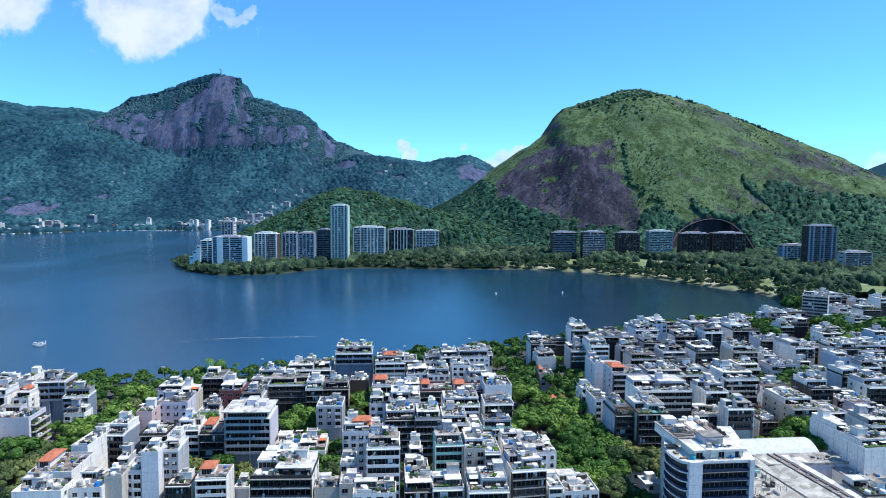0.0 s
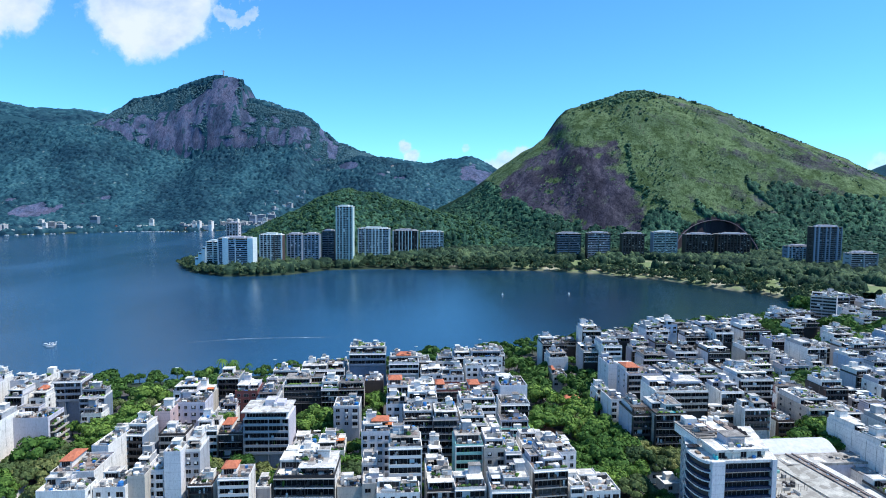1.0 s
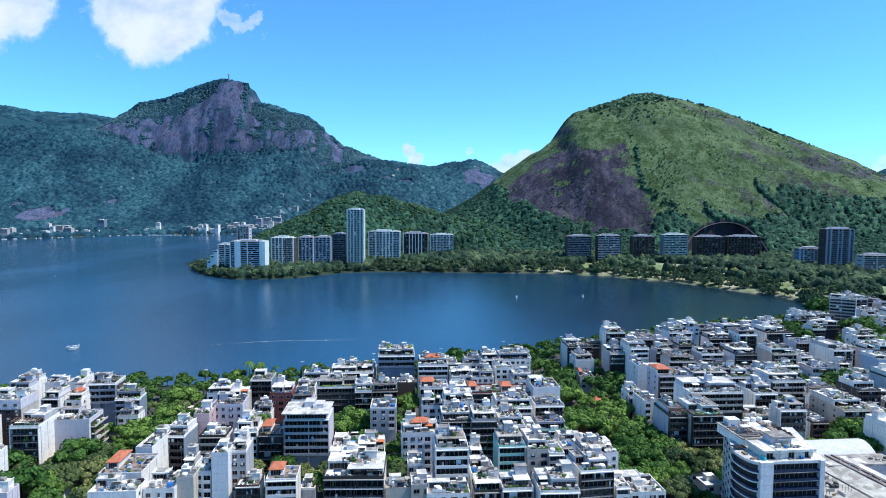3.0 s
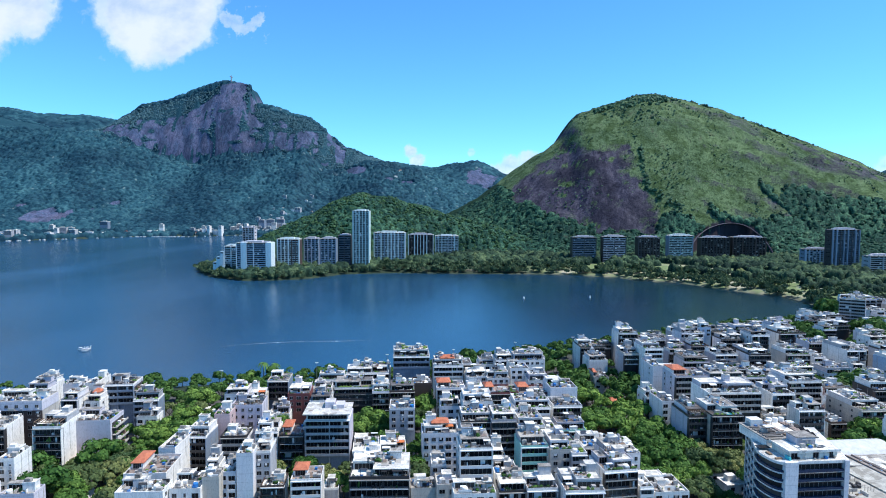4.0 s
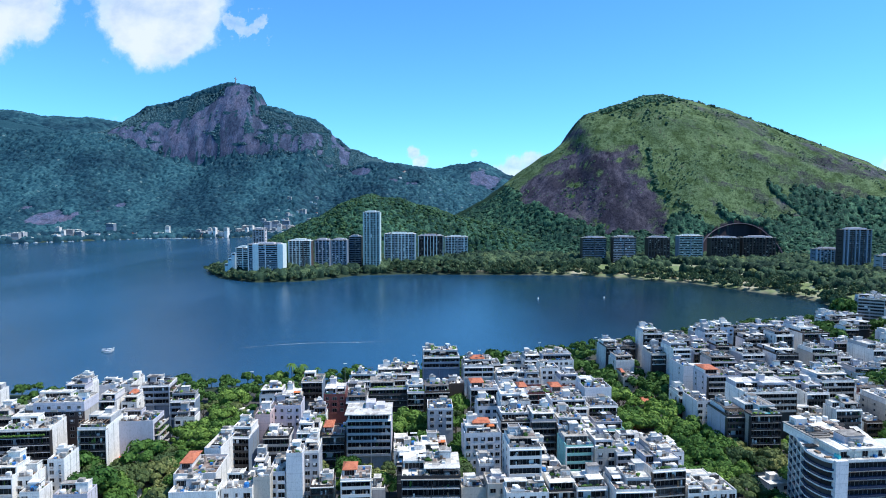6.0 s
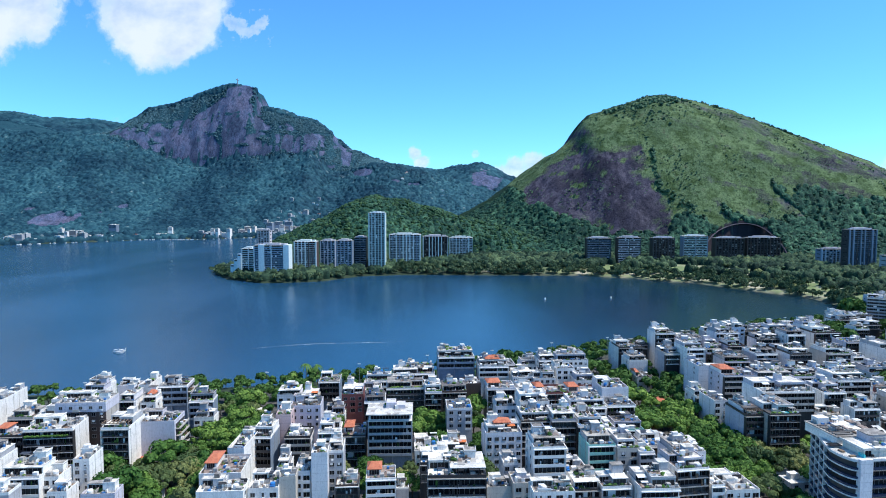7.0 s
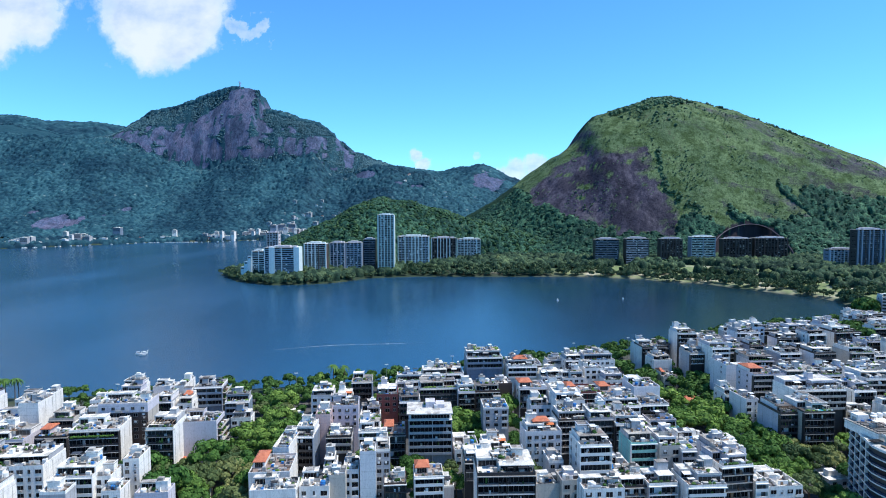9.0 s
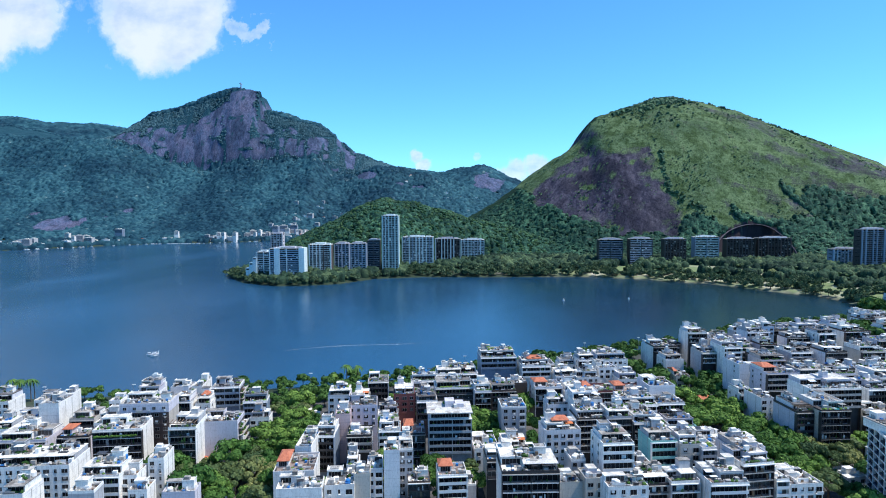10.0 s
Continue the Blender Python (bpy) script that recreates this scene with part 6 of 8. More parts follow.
PALE_SHEET = simple("pale_sheet_roof", (0.52, 0.53, 0.54), 0.7, 0, 0.16, 0.5)
CREAM_ROOF = roofing("cream_sheet_roof", (0.56, 0.54, 0.47), (0.44, 0.42, 0.37), (0.30, 0.28, 0.26))


def market_hall():
    """The vaulted white hall and the low workshop roofs beside it."""
    b = put("hall", None, None, pose(139, 245, 3, 0, 0, 6))
    tagged(b, "long white hall with a shallow vaulted roof", "hall")
    w, d, h = 31, 15, 10
    put("wall", boxes("wall", WALLS["white"], (-w / 2, 0, -0.5, w / 2, d, h)), b)
    k, v = 16, []
    for j in range(2):
        for i in range(k + 1):
            a = i / k
            v += [(-w / 2 - 0.4 + (w + 0.8) * j, -0.3 + (d + 0.6) * a, h + 3.6 * math.sin(math.pi * a) ** 0.8)]
    f = [(i, k + 1 + i, k + 2 + i, i + 1) for i in range(k)] + [tuple(range(k + 1)), tuple(range(2 * k + 1, k, -1))]
    put("vault_roof", mesh_of("vault_roof", v, f, PALE_SHEET), b)
    for i in range(6):
        put("window", window_mesh(3.0, 1.4), b, Matrix.Translation((-13 + 5.2 * i, 0, h - 3)))
    put("annex", boxes("annex", WALLS["lilac"], (-w / 2 + 2, -11.0, -0.5, w / 2 + 5, -0.5, 10.6)), b)
    put("annex_roof", boxes("annex_roof", ROOF_GREY, (-w / 2 + 1.7, -11.3, 10.6, w / 2 + 5.3, -0.4, 10.95), (-w / 2 + 1.7, -11.3, 10.95, w / 2 + 5.3, -11.0, 11.5), (w / 2 + 5.0, -11.0, 10.95, w / 2 + 5.3, -0.4, 11.5)), b)
    put("roof_plate", boxes("roof_plate", ROOF_WHITE, (-w / 2 + 3, -9.5, 10.97, 4, -4.5, 11.15)), b)
    clutter("roof_clutter", "vents and boxes along the flat annex roof", [(8 + 2.1 * i, -6.0 - (i % 3), 10.9, 9.2 + 2.1 * i, -5.0 - (i % 3), 11.4 + 0.2 * (i % 2), (1, 6, 7)[i % 3]) for i in range(5)], b)

    s = put("workshop_building", None, None, pose(139.5, 197, 3, 0, 0, 10.6))
    tagged(s, "long low workshop with grey sheet roof and rusty ridges", "workshop", "workshops")
    put("wall", boxes("wall", WALLS["white"], (-9.5, 0, -0.5, 9.5, 46, 10.4)), s)
    slope = [(-9.8, -0.3, 10.4), (0.5, -0.3, 11.6), (0.5, 46.3, 11.6), (-9.8, 46.3, 10.4), (-9.8, -0.3, 10.1), (0.5, -0.3, 11.3), (0.5, 46.3, 11.3), (-9.8, 46.3, 10.1)]
    sides = [(0, 1, 2, 3), (7, 6, 5, 4), (0, 4, 5, 1), (1, 5, 6, 2), (2, 6, 7, 3), (3, 7, 4, 0)]
    put("sheet_roof", mesh_of("sheet_roof", slope, sides, CREAM_ROOF), s)
    put("sheet_roof", mesh_of("sheet_roof", [(0.9 - (x - 0.5) * 0.8 if x < 0 else 0.6, y, z) for x, y, z in slope], [q[::-1] for q in sides], ROOF_GREY), s)
    put("rusty_ridge", boxes("rusty_ridge", ROOF_TERRACE, (-0.4, 0, 11.4, 0.3, 46, 12.0), (2.6, 0, 11.0, 3.1, 46, 11.9)), s)
    put("white_gutter", boxes("white_gutter", ROOF_WHITE, (4.4, 0, 10.8, 7.4, 44, 11.6)), s)
    for i in range(9):
        put("roof_vent", boxes("roof_vent", METAL, (1.1, 0, 0, 1.9, 0.8, 0.7)), s, Matrix.Translation((0, 3 + 4.6 * i, 11.2)))

    s = put("workshop_building", None, None, pose(118.5, 203, 3, 0, 0, 8))
    tagged(s, "low workshop with cream flat roof and dark vents", "workshop", "workshops")
    put("wall", boxes("wall", WALLS["white"], (-8.5, 0, -0.5, 8.5, 27, 9.6)), s)
    put("roof_deck", boxes("roof_deck", CREAM_ROOF, (-8.8, -0.3, 9.6, 8.8, 27.3, 9.9), (-8.8, -0.3, 9.9, -8.5, 27.3, 10.5), (-8.5, 27.0, 9.9, 8.8, 27.3, 10.6)), s)
    put("green_panel", boxes("green_panel", WALLS["teal"], (-8.0, 24.5, 9.9, 6.0, 25.2, 11.0)), s)
    put("lean_to_roof", boxes("lean_to_roof", ROOF_TERRACE, (-8.2, 25.3, 9.9, -1.0, 26.9, 11.3)), s)
    for i in range(4):
        put("roof_vent", boxes("roof_vent", DARK_RAIL, (0, 0, 0, 1.1, 1.3, 0.9), (0.1, -0.1, 0.9, 1.0, 1.4, 1.05)), s, Matrix.Translation((1.0 + 1.6 * (i % 3), 13 + 2.0 * (i // 2), 9.9)))
    clutter("roof_clutter", "pipes, patches and boxes on the cream roof", [i for i in clutter_items(16, 0, 24, 9.9, 26) if i[6] not in (5, 9) and i[2] < 10.9], s)

    s = put("workshop_building", None, None, pose(161, 226, 3, 0, 0, 6))
    tagged(s, "low white workshop with grey flat roof", "workshop", "workshops")
    put("wall", boxes("wall", WALLS["white"], (-7, 0, -0.5, 7, 18, 9)), s)
    put("roof_deck", boxes("roof_deck", ROOF_GREY, (-7.3, -0.3, 9, 7.3, 18.3, 9.3)), s)
    for i in range(3):
        put("air_conditioner", AC, s, Matrix.Translation((-4 + i * 2.2, 5, 9.3)))
    clutter("roof_clutter", "vents, pipes and boxes on the flat roof", [i for i in clutter_items(14, 0, 18, 9.3, 18) if i[6] != 5 and i[2] < 10.3], s)


market_hall()


# ---- towers across the lagoon ----
def lake_tower(x, y, w, d, top, wall, pattern, label, base=9.0, trim="white", post="white"):
    """A lakeside tower seen across the water, storey by storey."""
    # Far towers use the haze-tinted versions of white and pale.
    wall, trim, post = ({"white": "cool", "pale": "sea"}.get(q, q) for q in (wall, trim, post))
    R = random.Random(int(x))
    h = top - base
    n = max(4, round(h / 3.1))
    sh = h / n
    b = put("tower_block", None, None, pose(x, y, base, 0, 0, 0))
    tagged(b, label, "apartment tower", "lakeside towers")
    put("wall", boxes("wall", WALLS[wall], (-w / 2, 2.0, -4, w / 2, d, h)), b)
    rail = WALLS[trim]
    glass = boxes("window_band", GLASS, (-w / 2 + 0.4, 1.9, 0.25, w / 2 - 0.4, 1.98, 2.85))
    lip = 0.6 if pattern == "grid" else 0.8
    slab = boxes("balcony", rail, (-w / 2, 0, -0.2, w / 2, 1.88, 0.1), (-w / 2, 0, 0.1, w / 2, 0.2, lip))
    for i in range(1, n):
        put("window_band", glass, b, Matrix.Translation((0, 0, i * sh)))
        put("balcony", slab, b, Matrix.Translation((0, 0, i * sh)))
    k = max(3, round(w / 6.0)) if pattern == "grid" else 2
    for i in range(k + 1):
        t = 0.35 + 0.75 * R.random() if pattern == "grid" else 0.5
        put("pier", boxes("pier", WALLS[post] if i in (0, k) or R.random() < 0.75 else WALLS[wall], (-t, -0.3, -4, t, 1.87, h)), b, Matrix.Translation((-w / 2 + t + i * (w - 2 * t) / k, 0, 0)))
    if pattern == "band" and wall == "blue":
        gable = boxes("gable_wall", WALLS["cool"], (-w * 0.08, -0.5, -4, w * 0.08, d, h + 1.0))
        for gx0 in (-w * 0.28, w * 0.43):
            put("gable_wall", gable, b, Matrix.Translation((gx0, 0, 0)))
    if "terraced" in label:
        for i in range(3):
            put("terrace_wing", boxes("terrace_wing", WALLS["cool"], (-w / 2 - 6 * (i + 1), -1.5 + i, -4, -w / 2 - 6 * i - 0.05, d * 0.7, h * (0.8 - 0.22 * i))), b)
            put("window_band", boxes("window_band", GLASS, (-w / 2 - 6 * (i + 1) + 0.8, -1.62 + i, h * (0.8 - 0.22 * i) - 3.2, -w / 2 - 6 * i - 0.8, -1.5 + i, h * (0.8 - 0.22 * i) - 1.2)), b)
    side = 1 if x < 0 else -1
    for i in range(1, n if x < -300 or x > 560 else 1, 2):
        put("window", window_mesh(d * 0.5, 1.4, 3), b, Matrix.Translation((side * w / 2, d * 0.5, i * sh + 0.9)) @ pose(0, 0, 0, 0, 0, 90 * side))
    put("roof_deck", boxes("roof_deck", ROOF_WHITE if trim in ("cool", "sea") else ROOF_GREY, (-w / 2 - 0.3, -0.3, h, w / 2 + 0.3, d + 0.3, h + 0.6)), b)
    put("plant_room", boxes("plant_room", WALLS["cool" if trim in ("cool", "sea") else "lilac"], (-w * 0.25, d * 0.3, h + 0.6, w * 0.22, d * 0.8, h + 3.4), (-w * 0.40, d * 0.35, h + 0.6, -w * 0.27, d * 0.6, h + 2.2), (w * 0.26, d * 0.4, h + 0.6, w * 0.42, d * 0.7, h + 2.6)), b)
    panels = []
    bay = (w - 1.0) / max(6, int(w / 3))
    for i in range(1, n):
        for j in range(max(6, int(w / 3))):
            if R.random() < 0.28:
                x0 = -w / 2 + 0.5 + j * bay
                panels.append((x0 + 0.1, R.uniform(0.3, 1.2), i * sh + 0.12, x0 + bay * R.uniform(0.4, 0.95), 1.86, i * sh + R.uniform(1.6, sh - 0.35), R.choice((1, 1, 6, 1, 6) if trim in ("black", "brown", "glassblue") else (0, 1, 1, 2, 6))))
    clutter("balcony_clutter", "blinds, screens and glazed-in bays on balconies", panels, b)
    clutter("roof_clutter", "vents and terrace walls on the tower roof", clutter_items(w, 0, d * 0.9, h + 0.6, 16), b)
    return b


# ---- roof of the sky: far clouds ----
def cloud_mat(puffs, billow, thin, fray):
    """Vapour that thickens inside the puffs (x, z, radius) and frays at their edges."""
    m = Mat("cloud_vapour", 1.0)
    total = None
    for px, pz, r in puffs:
        mp = m.node("ShaderNodeMapping", Location=(-px / r, 0, -pz / r), Scale=(1 / r, 1 / r, 1 / r))
        m.link(m.co, mp.inputs["Vector"])
        g = m.t.nodes.new("ShaderNodeTexGradient")
        g.gradient_type = "SPHERICAL"
        m.link(mp.outputs[0], g.inputs["Vector"])
        if total is None:
            total = g.outputs["Fac"]
        else:
            mx = m.node("ShaderNodeMath")
            mx.operation = "SMOOTH_MAX"
            m.link(total, mx.inputs[0])
            m.link(g.outputs["Fac"], mx.inputs[1])
            mx.inputs[2].default_value = 0.25
            total = mx.outputs[0]
    n = m.noise(1.0, 8, 0.62, m.scaled(1 / billow, 1 / billow, 1 / billow))
    add = m.node("ShaderNodeMath")
    add.operation = "MULTIPLY_ADD"
    m.link(n, add.inputs[0])
    add.inputs[1].default_value = fray
    m.link(total, add.inputs[2])
    half = m.node("ShaderNodeMath")
    half.operation = "MULTIPLY"
    m.link(add.outputs[0], half.inputs[0])
    half.inputs[1].default_value = 0.5
    thick = half.outputs[0]
    k = fray / 4
    alpha = m.ramp(thick, (0.125 + k, (0, 0, 0)), (0.185 + k, (0.34 * thin,) * 3), (0.23 + k, (0.84 * thin,) * 3), (0.30 + k, (0.97 * thin,) * 3))
    em = m.node("ShaderNodeEmission", Strength=1.0)
    shade = m.noise(1.0, 5, 0.55, m.scaled(0.55 / billow, 1, 0.8 / billow))
    lit = m.ramp(shade, (0.36, (0.44, 0.56, 0.75)), (0.50, (0.61, 0.69, 0.82)), (0.62, (0.72, 0.77, 0.85)))
    m.link(m.mix(m.ramp(thick, (0.20 + k, (0.7, 0.7, 0.7)), (0.34 + k, (0, 0, 0))), lit, (0.62, 0.74, 0.88)), em.inputs["Color"])
    tr = m.node("ShaderNodeBsdfTransparent")
    mx = m.node("ShaderNodeMixShader")
    m.link(alpha, mx.inputs[0])
    m.link(tr.outputs[0], mx.inputs[1])
    m.link(em.outputs[0], mx.inputs[2])
    m.link(mx.outputs[0], m.t.nodes["Material Output"].inputs["Surface"])
    return m.m


CLOUDS = []


def cloud(x, z, puffs, billow, thin=1.0, fray=1.0, label="soft white cumulus cloud in blue sky"):
    w, h = (max(abs(p[i]) + p[2] for p in puffs) * 1.05 for i in (0, 1))
    me = mesh_of("cloud", [(-w, 0, -h), (w, 0, -h), (w, 0, h), (-w, 0, h)], [(0, 1, 2, 3)], cloud_mat(puffs, billow, thin, fray))
    ob = put("cloud", me, None, Matrix.Translation((x, 4880 - 14 * len(CLOUDS), z)))
    CLOUDS.append(ob)
    ob.visible_shadow = False
    return tagged(ob, label, "cloud", "clouds", "structure")


lake_tower(-375, 985, 22, 18, 47, "white", "band", "white terraced block on the wooded point", 8)
lake_tower(-393, 1130, 22, 16, 71, "lilac", "grid", "slim greyish lilac tower beside the wooded hill", 8, "lilac", "grey")
lake_tower(-332, 963, 54.8, 22, 54, "blue", "band", "blue and white banded apartment tower by the lagoon", 5, "blue")
lake_tower(-287, 1000, 36.7, 20, 58, "brown", "grid", "dark apartment tower with white piers by the lagoon", 8, "white")
lake_tower(-257, 1035, 25.6, 20, 57, "glassblue", "grid", "slate-blue apartment tower by the lagoon", 9, "blue", "lilac")
lake_tower(-230, 1040, 26.7, 20, 57, "glassblue", "grid", "slate-blue apartment tower by the lagoon", 9, "blue", "glassblue")
lake_tower(-208, 1075, 21.7, 20, 61, "black", "band", "dark banded apartment tower under wooded hill", 10, "glassblue", "black")
lake_tower(-177, 1057, 28.9, 22, 104, "pale", "grid", "tall slender pale tower rising above its neighbours", 9, "pale", "pale")
lake_tower(-132, 1103, 56.5, 20, 65, "glassblue", "grid", "broad white-framed apartment tower by the lagoon", 10, "white")
lake_tower(-78, 1140, 46.9, 20, 60, "brown", "grid", "brown apartment tower with white piers", 10, "brown", "white")
lake_tower(-30, 1179, 44.1, 20, 56, "grey", "grid", "white gridded apartment tower at the wooded hillside", 12, "white")
lake_tower(219, 1120, 43.9, 18, 58, "black", "band", "dark banded apartment tower below granite hill", 10, "glassblue", "black")
lake_tower(270, 1107, 41.3, 18, 60, "black", "band", "dark apartment tower with white balcony bands", 10, "lilac", "black")
lake_tower(334, 1115, 39.5, 18, 59, "black", "grid", "dark gridded apartment tower below granite hill", 10, "brown", "black")
lake_tower(395, 1124, 43.9, 18, 62, "glassblue", "band", "blue-grey apartment tower with pale balcony bands", 10, "pale", "glassblue")
lake_tower(462, 1135, 52.5, 18, 58, "black", "grid", "dark brown tower standing in the quarry arch", 10, "brown", "black")
lake_tower(524, 1135, 60.7, 18, 59, "black", "grid", "dark brown tower standing in the quarry arch", 10, "brown", "brown")
lake_tower(576, 1010, 42.1, 18, 46, "glassblue", "grid", "low light blue glazed block among trees", 8, "blue", "blue")
lake_tower(588, 960, 42.6, 20, 80, "black", "grid", "tall slate-blue gridded tower among trees", 8, "glassblue", "glassblue")
lake_tower(605, 900, 40.0, 18, 44, "grey", "band", "grey banded low block among trees", 8, "grey", "grey")


NEAR = []


def plant_grove(*places, scale=1.0):
    for x, y in places:
        if y < 330 and abs(x) < 0.75 * y + 20 and len(NEAR) < 290:
            NEAR.append(plant_tree(x, y, scale, OLIVE if 68 < x < 100 and 240 < y < 264 or (x < -140 or -112 < x < -28) and y < 262 and int(x * 7 + y * 3) % 2 == 0 else None))
        else:
            plant_far(x, y, scale)


cloud(-2274, 1562, [(-60, 60, 540), (90, 150, 560), (-290, 10, 300), (-230, -110, 300), (-90, -170, 310), (80, -185, 290), (215, -110, 300), (290, 40, 300), (-200, 260, 480), (210, 300, 480)], 240, 1.00, 0.9)
cloud(-3408, 1645, [(-66, 22, 499), (122, -35, 367), (-350, 44, 656), (44, 306, 507)], 262, 1.00)
cloud(-1611, 1487, [(-130, 62, 74), (-84, 24, 86), (-30, -6, 84), (24, -34, 70), (70, -16, 64), (112, 22, 74), (140, 58, 54), (-20, 48, 44)], 52, 0.50, 1.7, label="thin wisp of torn white cloud")
cloud(-290, 488, [(-26, 44, 79), (31, -26, 87)], 61, 0.80, label="small white cloud over the ridge")
cloud(491, 404, [(-31, 9, 149), (122, 44, 157), (-140, -44, 122)], 96, 0.80, label="low white cloud behind the ridge")
cloud(155, 525, [(0, 0, 48)], 39, 0.40, label="small faint cloud puff")
cloud(3357, 414, [(-22, 0, 157), (153, 44, 201)], 96, 0.60, label="faint low cloud behind the slope")


# ---- quarry arch rim ----
RIM = simple("stained_concrete", (0.085, 0.075, 0.095), 0.9)


def arch_rim():
    verts, faces = [], []
    for i in range(33):
        a = math.pi * i / 32
        for r in (1.0, 1.010):
            x, z = 512 + 86 * r * math.cos(a) + 40 * r * math.sin(a), 80 * r * math.sin(a)
            y = 1165 + 390 * float(np.interp(max(z, 1) / float(knots(x, [(452, 388), (532, 380), (616, 362)])), [0, 0.055, 0.17, 0.40], [0, 0.10, 0.25, 0.40]))
            verts += [(x, y - 2.0, z + 1.5), (x, y + 3.0, z + 1.5)]
        k = len(verts)
        if i:
            o, p = k - 8, k - 4
            faces += [(o, p, p + 2, o + 2), (o + 1, o + 3, p + 3, p + 1), (o, o + 1, p + 1, p), (o + 2, p + 2, p + 3, o + 3)]
    return tagged(put("retaining_wall", mesh_of("retaining_wall", verts, faces, RIM)), "pale concrete rim along the dark quarry arch", "retaining wall")


arch_rim()


# ---- summit statue ----
STATUE_STONE = simple("weathered_soapstone", (0.20, 0.22, 0.25), 0.9)


def statue():
    verts, faces = box_data([(-5, -5, -6, 5, 5, 4)])

    def lathe(levels, n=10):
        k = len(verts)
        for z, rx, ry in levels:
            verts.extend((rx * math.cos(2 * math.pi * i / n), ry * math.sin(2 * math.pi * i / n), z) for i in range(n))
        for j in range(len(levels) - 1):
            faces.extend((k + j * n + i, k + j * n + (i + 1) % n, k + (j + 1) * n + (i + 1) % n, k + (j + 1) * n + i) for i in range(n))

    lathe([(4, 3.6, 3.2), (8, 3.2, 2.8), (20, 2.9, 2.4), (27, 3.2, 2.2), (30, 1.2, 1.2), (31, 1.7, 1.7), (33.5, 1.6, 1.7), (35, 0.3, 0.3)])
    v, f = box_data([(-14, -1.4, 25.6, 14, 1.4, 28.6)])
    faces.extend(tuple(i + len(verts) for i in a) for a in f)
    verts.extend(v)
    return tagged(put("statue", mesh_of("statue", verts, faces, STATUE_STONE), None, pose(-1092, 3091, 712, 0, 0, 84)), "pale stone statue with outstretched arms on a summit plinth", "statue")


statue()


# ---- far shore houses ----
HRNG = random.Random(21)


def far_house_model(w, d, h, wall, label):
    b = put("house", None)
    tagged(b, label, "house", "far shore buildings")
    put("wall", boxes("wall", WALLS[wall], (-w / 2, 0, -3, w / 2, d, h)), b)
    put("roof", boxes("roof", ROOF_WHITE if wall != "beige" else TILES, (-w / 2 - 0.4, -0.4, h, w / 2 + 0.4, d + 0.4, h + 0.8), (-w / 4, d * 0.3, h + 0.8, w / 5, d * 0.7, h + 3)), b)
    band = boxes("window_band", GLASS, (-w / 2 + 1, -0.1, 1.0, w / 2 - 1, 0, 2.4))
    for i in range(0 if h < 20 else 4):
        put("window_band", band, b, Matrix.Translation((0, 0, h - 3.2 * (i + 1) if h > 18 else i * 3.2)))
    return b


FAR = [far_house_model(18, 14, 10, "white", "low white house on the distant shore"), far_house_model(26, 16, 14, "pale", "pale block on the distant shore"),
       far_house_model(15, 14, 34, "white", "slim white tower on the distant shore"), far_house_model(22, 16, 24, "grey", "grey mid-rise block on the distant shore"),
       far_house_model(14, 12, 7, "beige", "small tiled house on the distant shore"), far_house_model(28, 20, 44, "glassblue", "blue-grey tower beyond the wooded point")]
for i, o in enumerate(FAR):
    o.location = (-1500 + 40 * i, 2090 + 40 * i, 4)
far_places = []
for i in range(84):
    t = HRNG.random() if i % 3 else HRNG.choice((0.05, 0.2, 0.3, 0.62, 0.68, 0.76, 0.82)) + HRNG.uniform(-0.03, 0.03)
    x = -1620 + 1120 * t
    y = float(knots(x, [(-1620, 1720), (-1371, 1880), (-1107, 2190), (-933, 2215), (-780, 2340), (-400, 2420)])) + HRNG.uniform(-12, 60)
    far_places.append((x, y, HRNG.choice((0, 0, 1, 1, 3, 4)), 0.0))
for x, y in ((-888, 2035 + 190), (-852, 2240), (-806, 2330), (-800, 2370), (-640, 2420), (-600, 2440), (-1050, 2210), (-680, 2460), (-905, 2228), (-700, 2400), (-620, 2400), (-660, 2395), (-1580, 1790), (-1290, 1990)):
    far_places.append((x, y, 2, 0.0))
for i in range(44):
    x = HRNG.uniform(-830, -370)
    far_places.append((x, HRNG.uniform(2400, 2720), HRNG.choice((0, 0, 1, 3, 3, 4)), 0.0))
for i in range(14):
    far_places.append((HRNG.uniform(-330, 80), HRNG.uniform(2600, 2900), HRNG.choice((0, 4)), 0.0))
for i in range(34):
    x = HRNG.uniform(-800, -330)
    far_places.append((x, HRNG.uniform(2380, 2640), HRNG.choice((0, 0, 1, 3, 4)), 0.0))
for x, y, k, s0 in ((-748, 2400, 5, 0.95), (-716, 2410, 5, 1.0), (-680, 2420, 5, 1.0), (-650, 2440, 1, 1.3), (-790, 2390, 1, 1.2), (-826, 2380, 3, 1.1), (-770, 2360, 3, 1.0)):
    copy_thing(FAR[k], pose(x, y, float(ground_height(np.array(x), np.array(y))), 0, 0, HRNG.uniform(-20, 20)) @ Matrix.Diagonal((s0, s0, s0, 1)))
for x, y, k, z in far_places:
    gz0 = max(float(ground_height(np.array(x), np.array(y))), float(peak_height(np.array(x), np.array(y))))
    s0 = HRNG.uniform(0.45, 0.85) if gz0 > 14 else HRNG.uniform(0.6, 1.0)
    copy_thing(FAR[k], pose(x, y, gz0 + 3, 0, 0, HRNG.uniform(-25, 25)) @ Matrix.Diagonal((s0 * HRNG.uniform(0.8, 1.3), s0, s0, 1)))


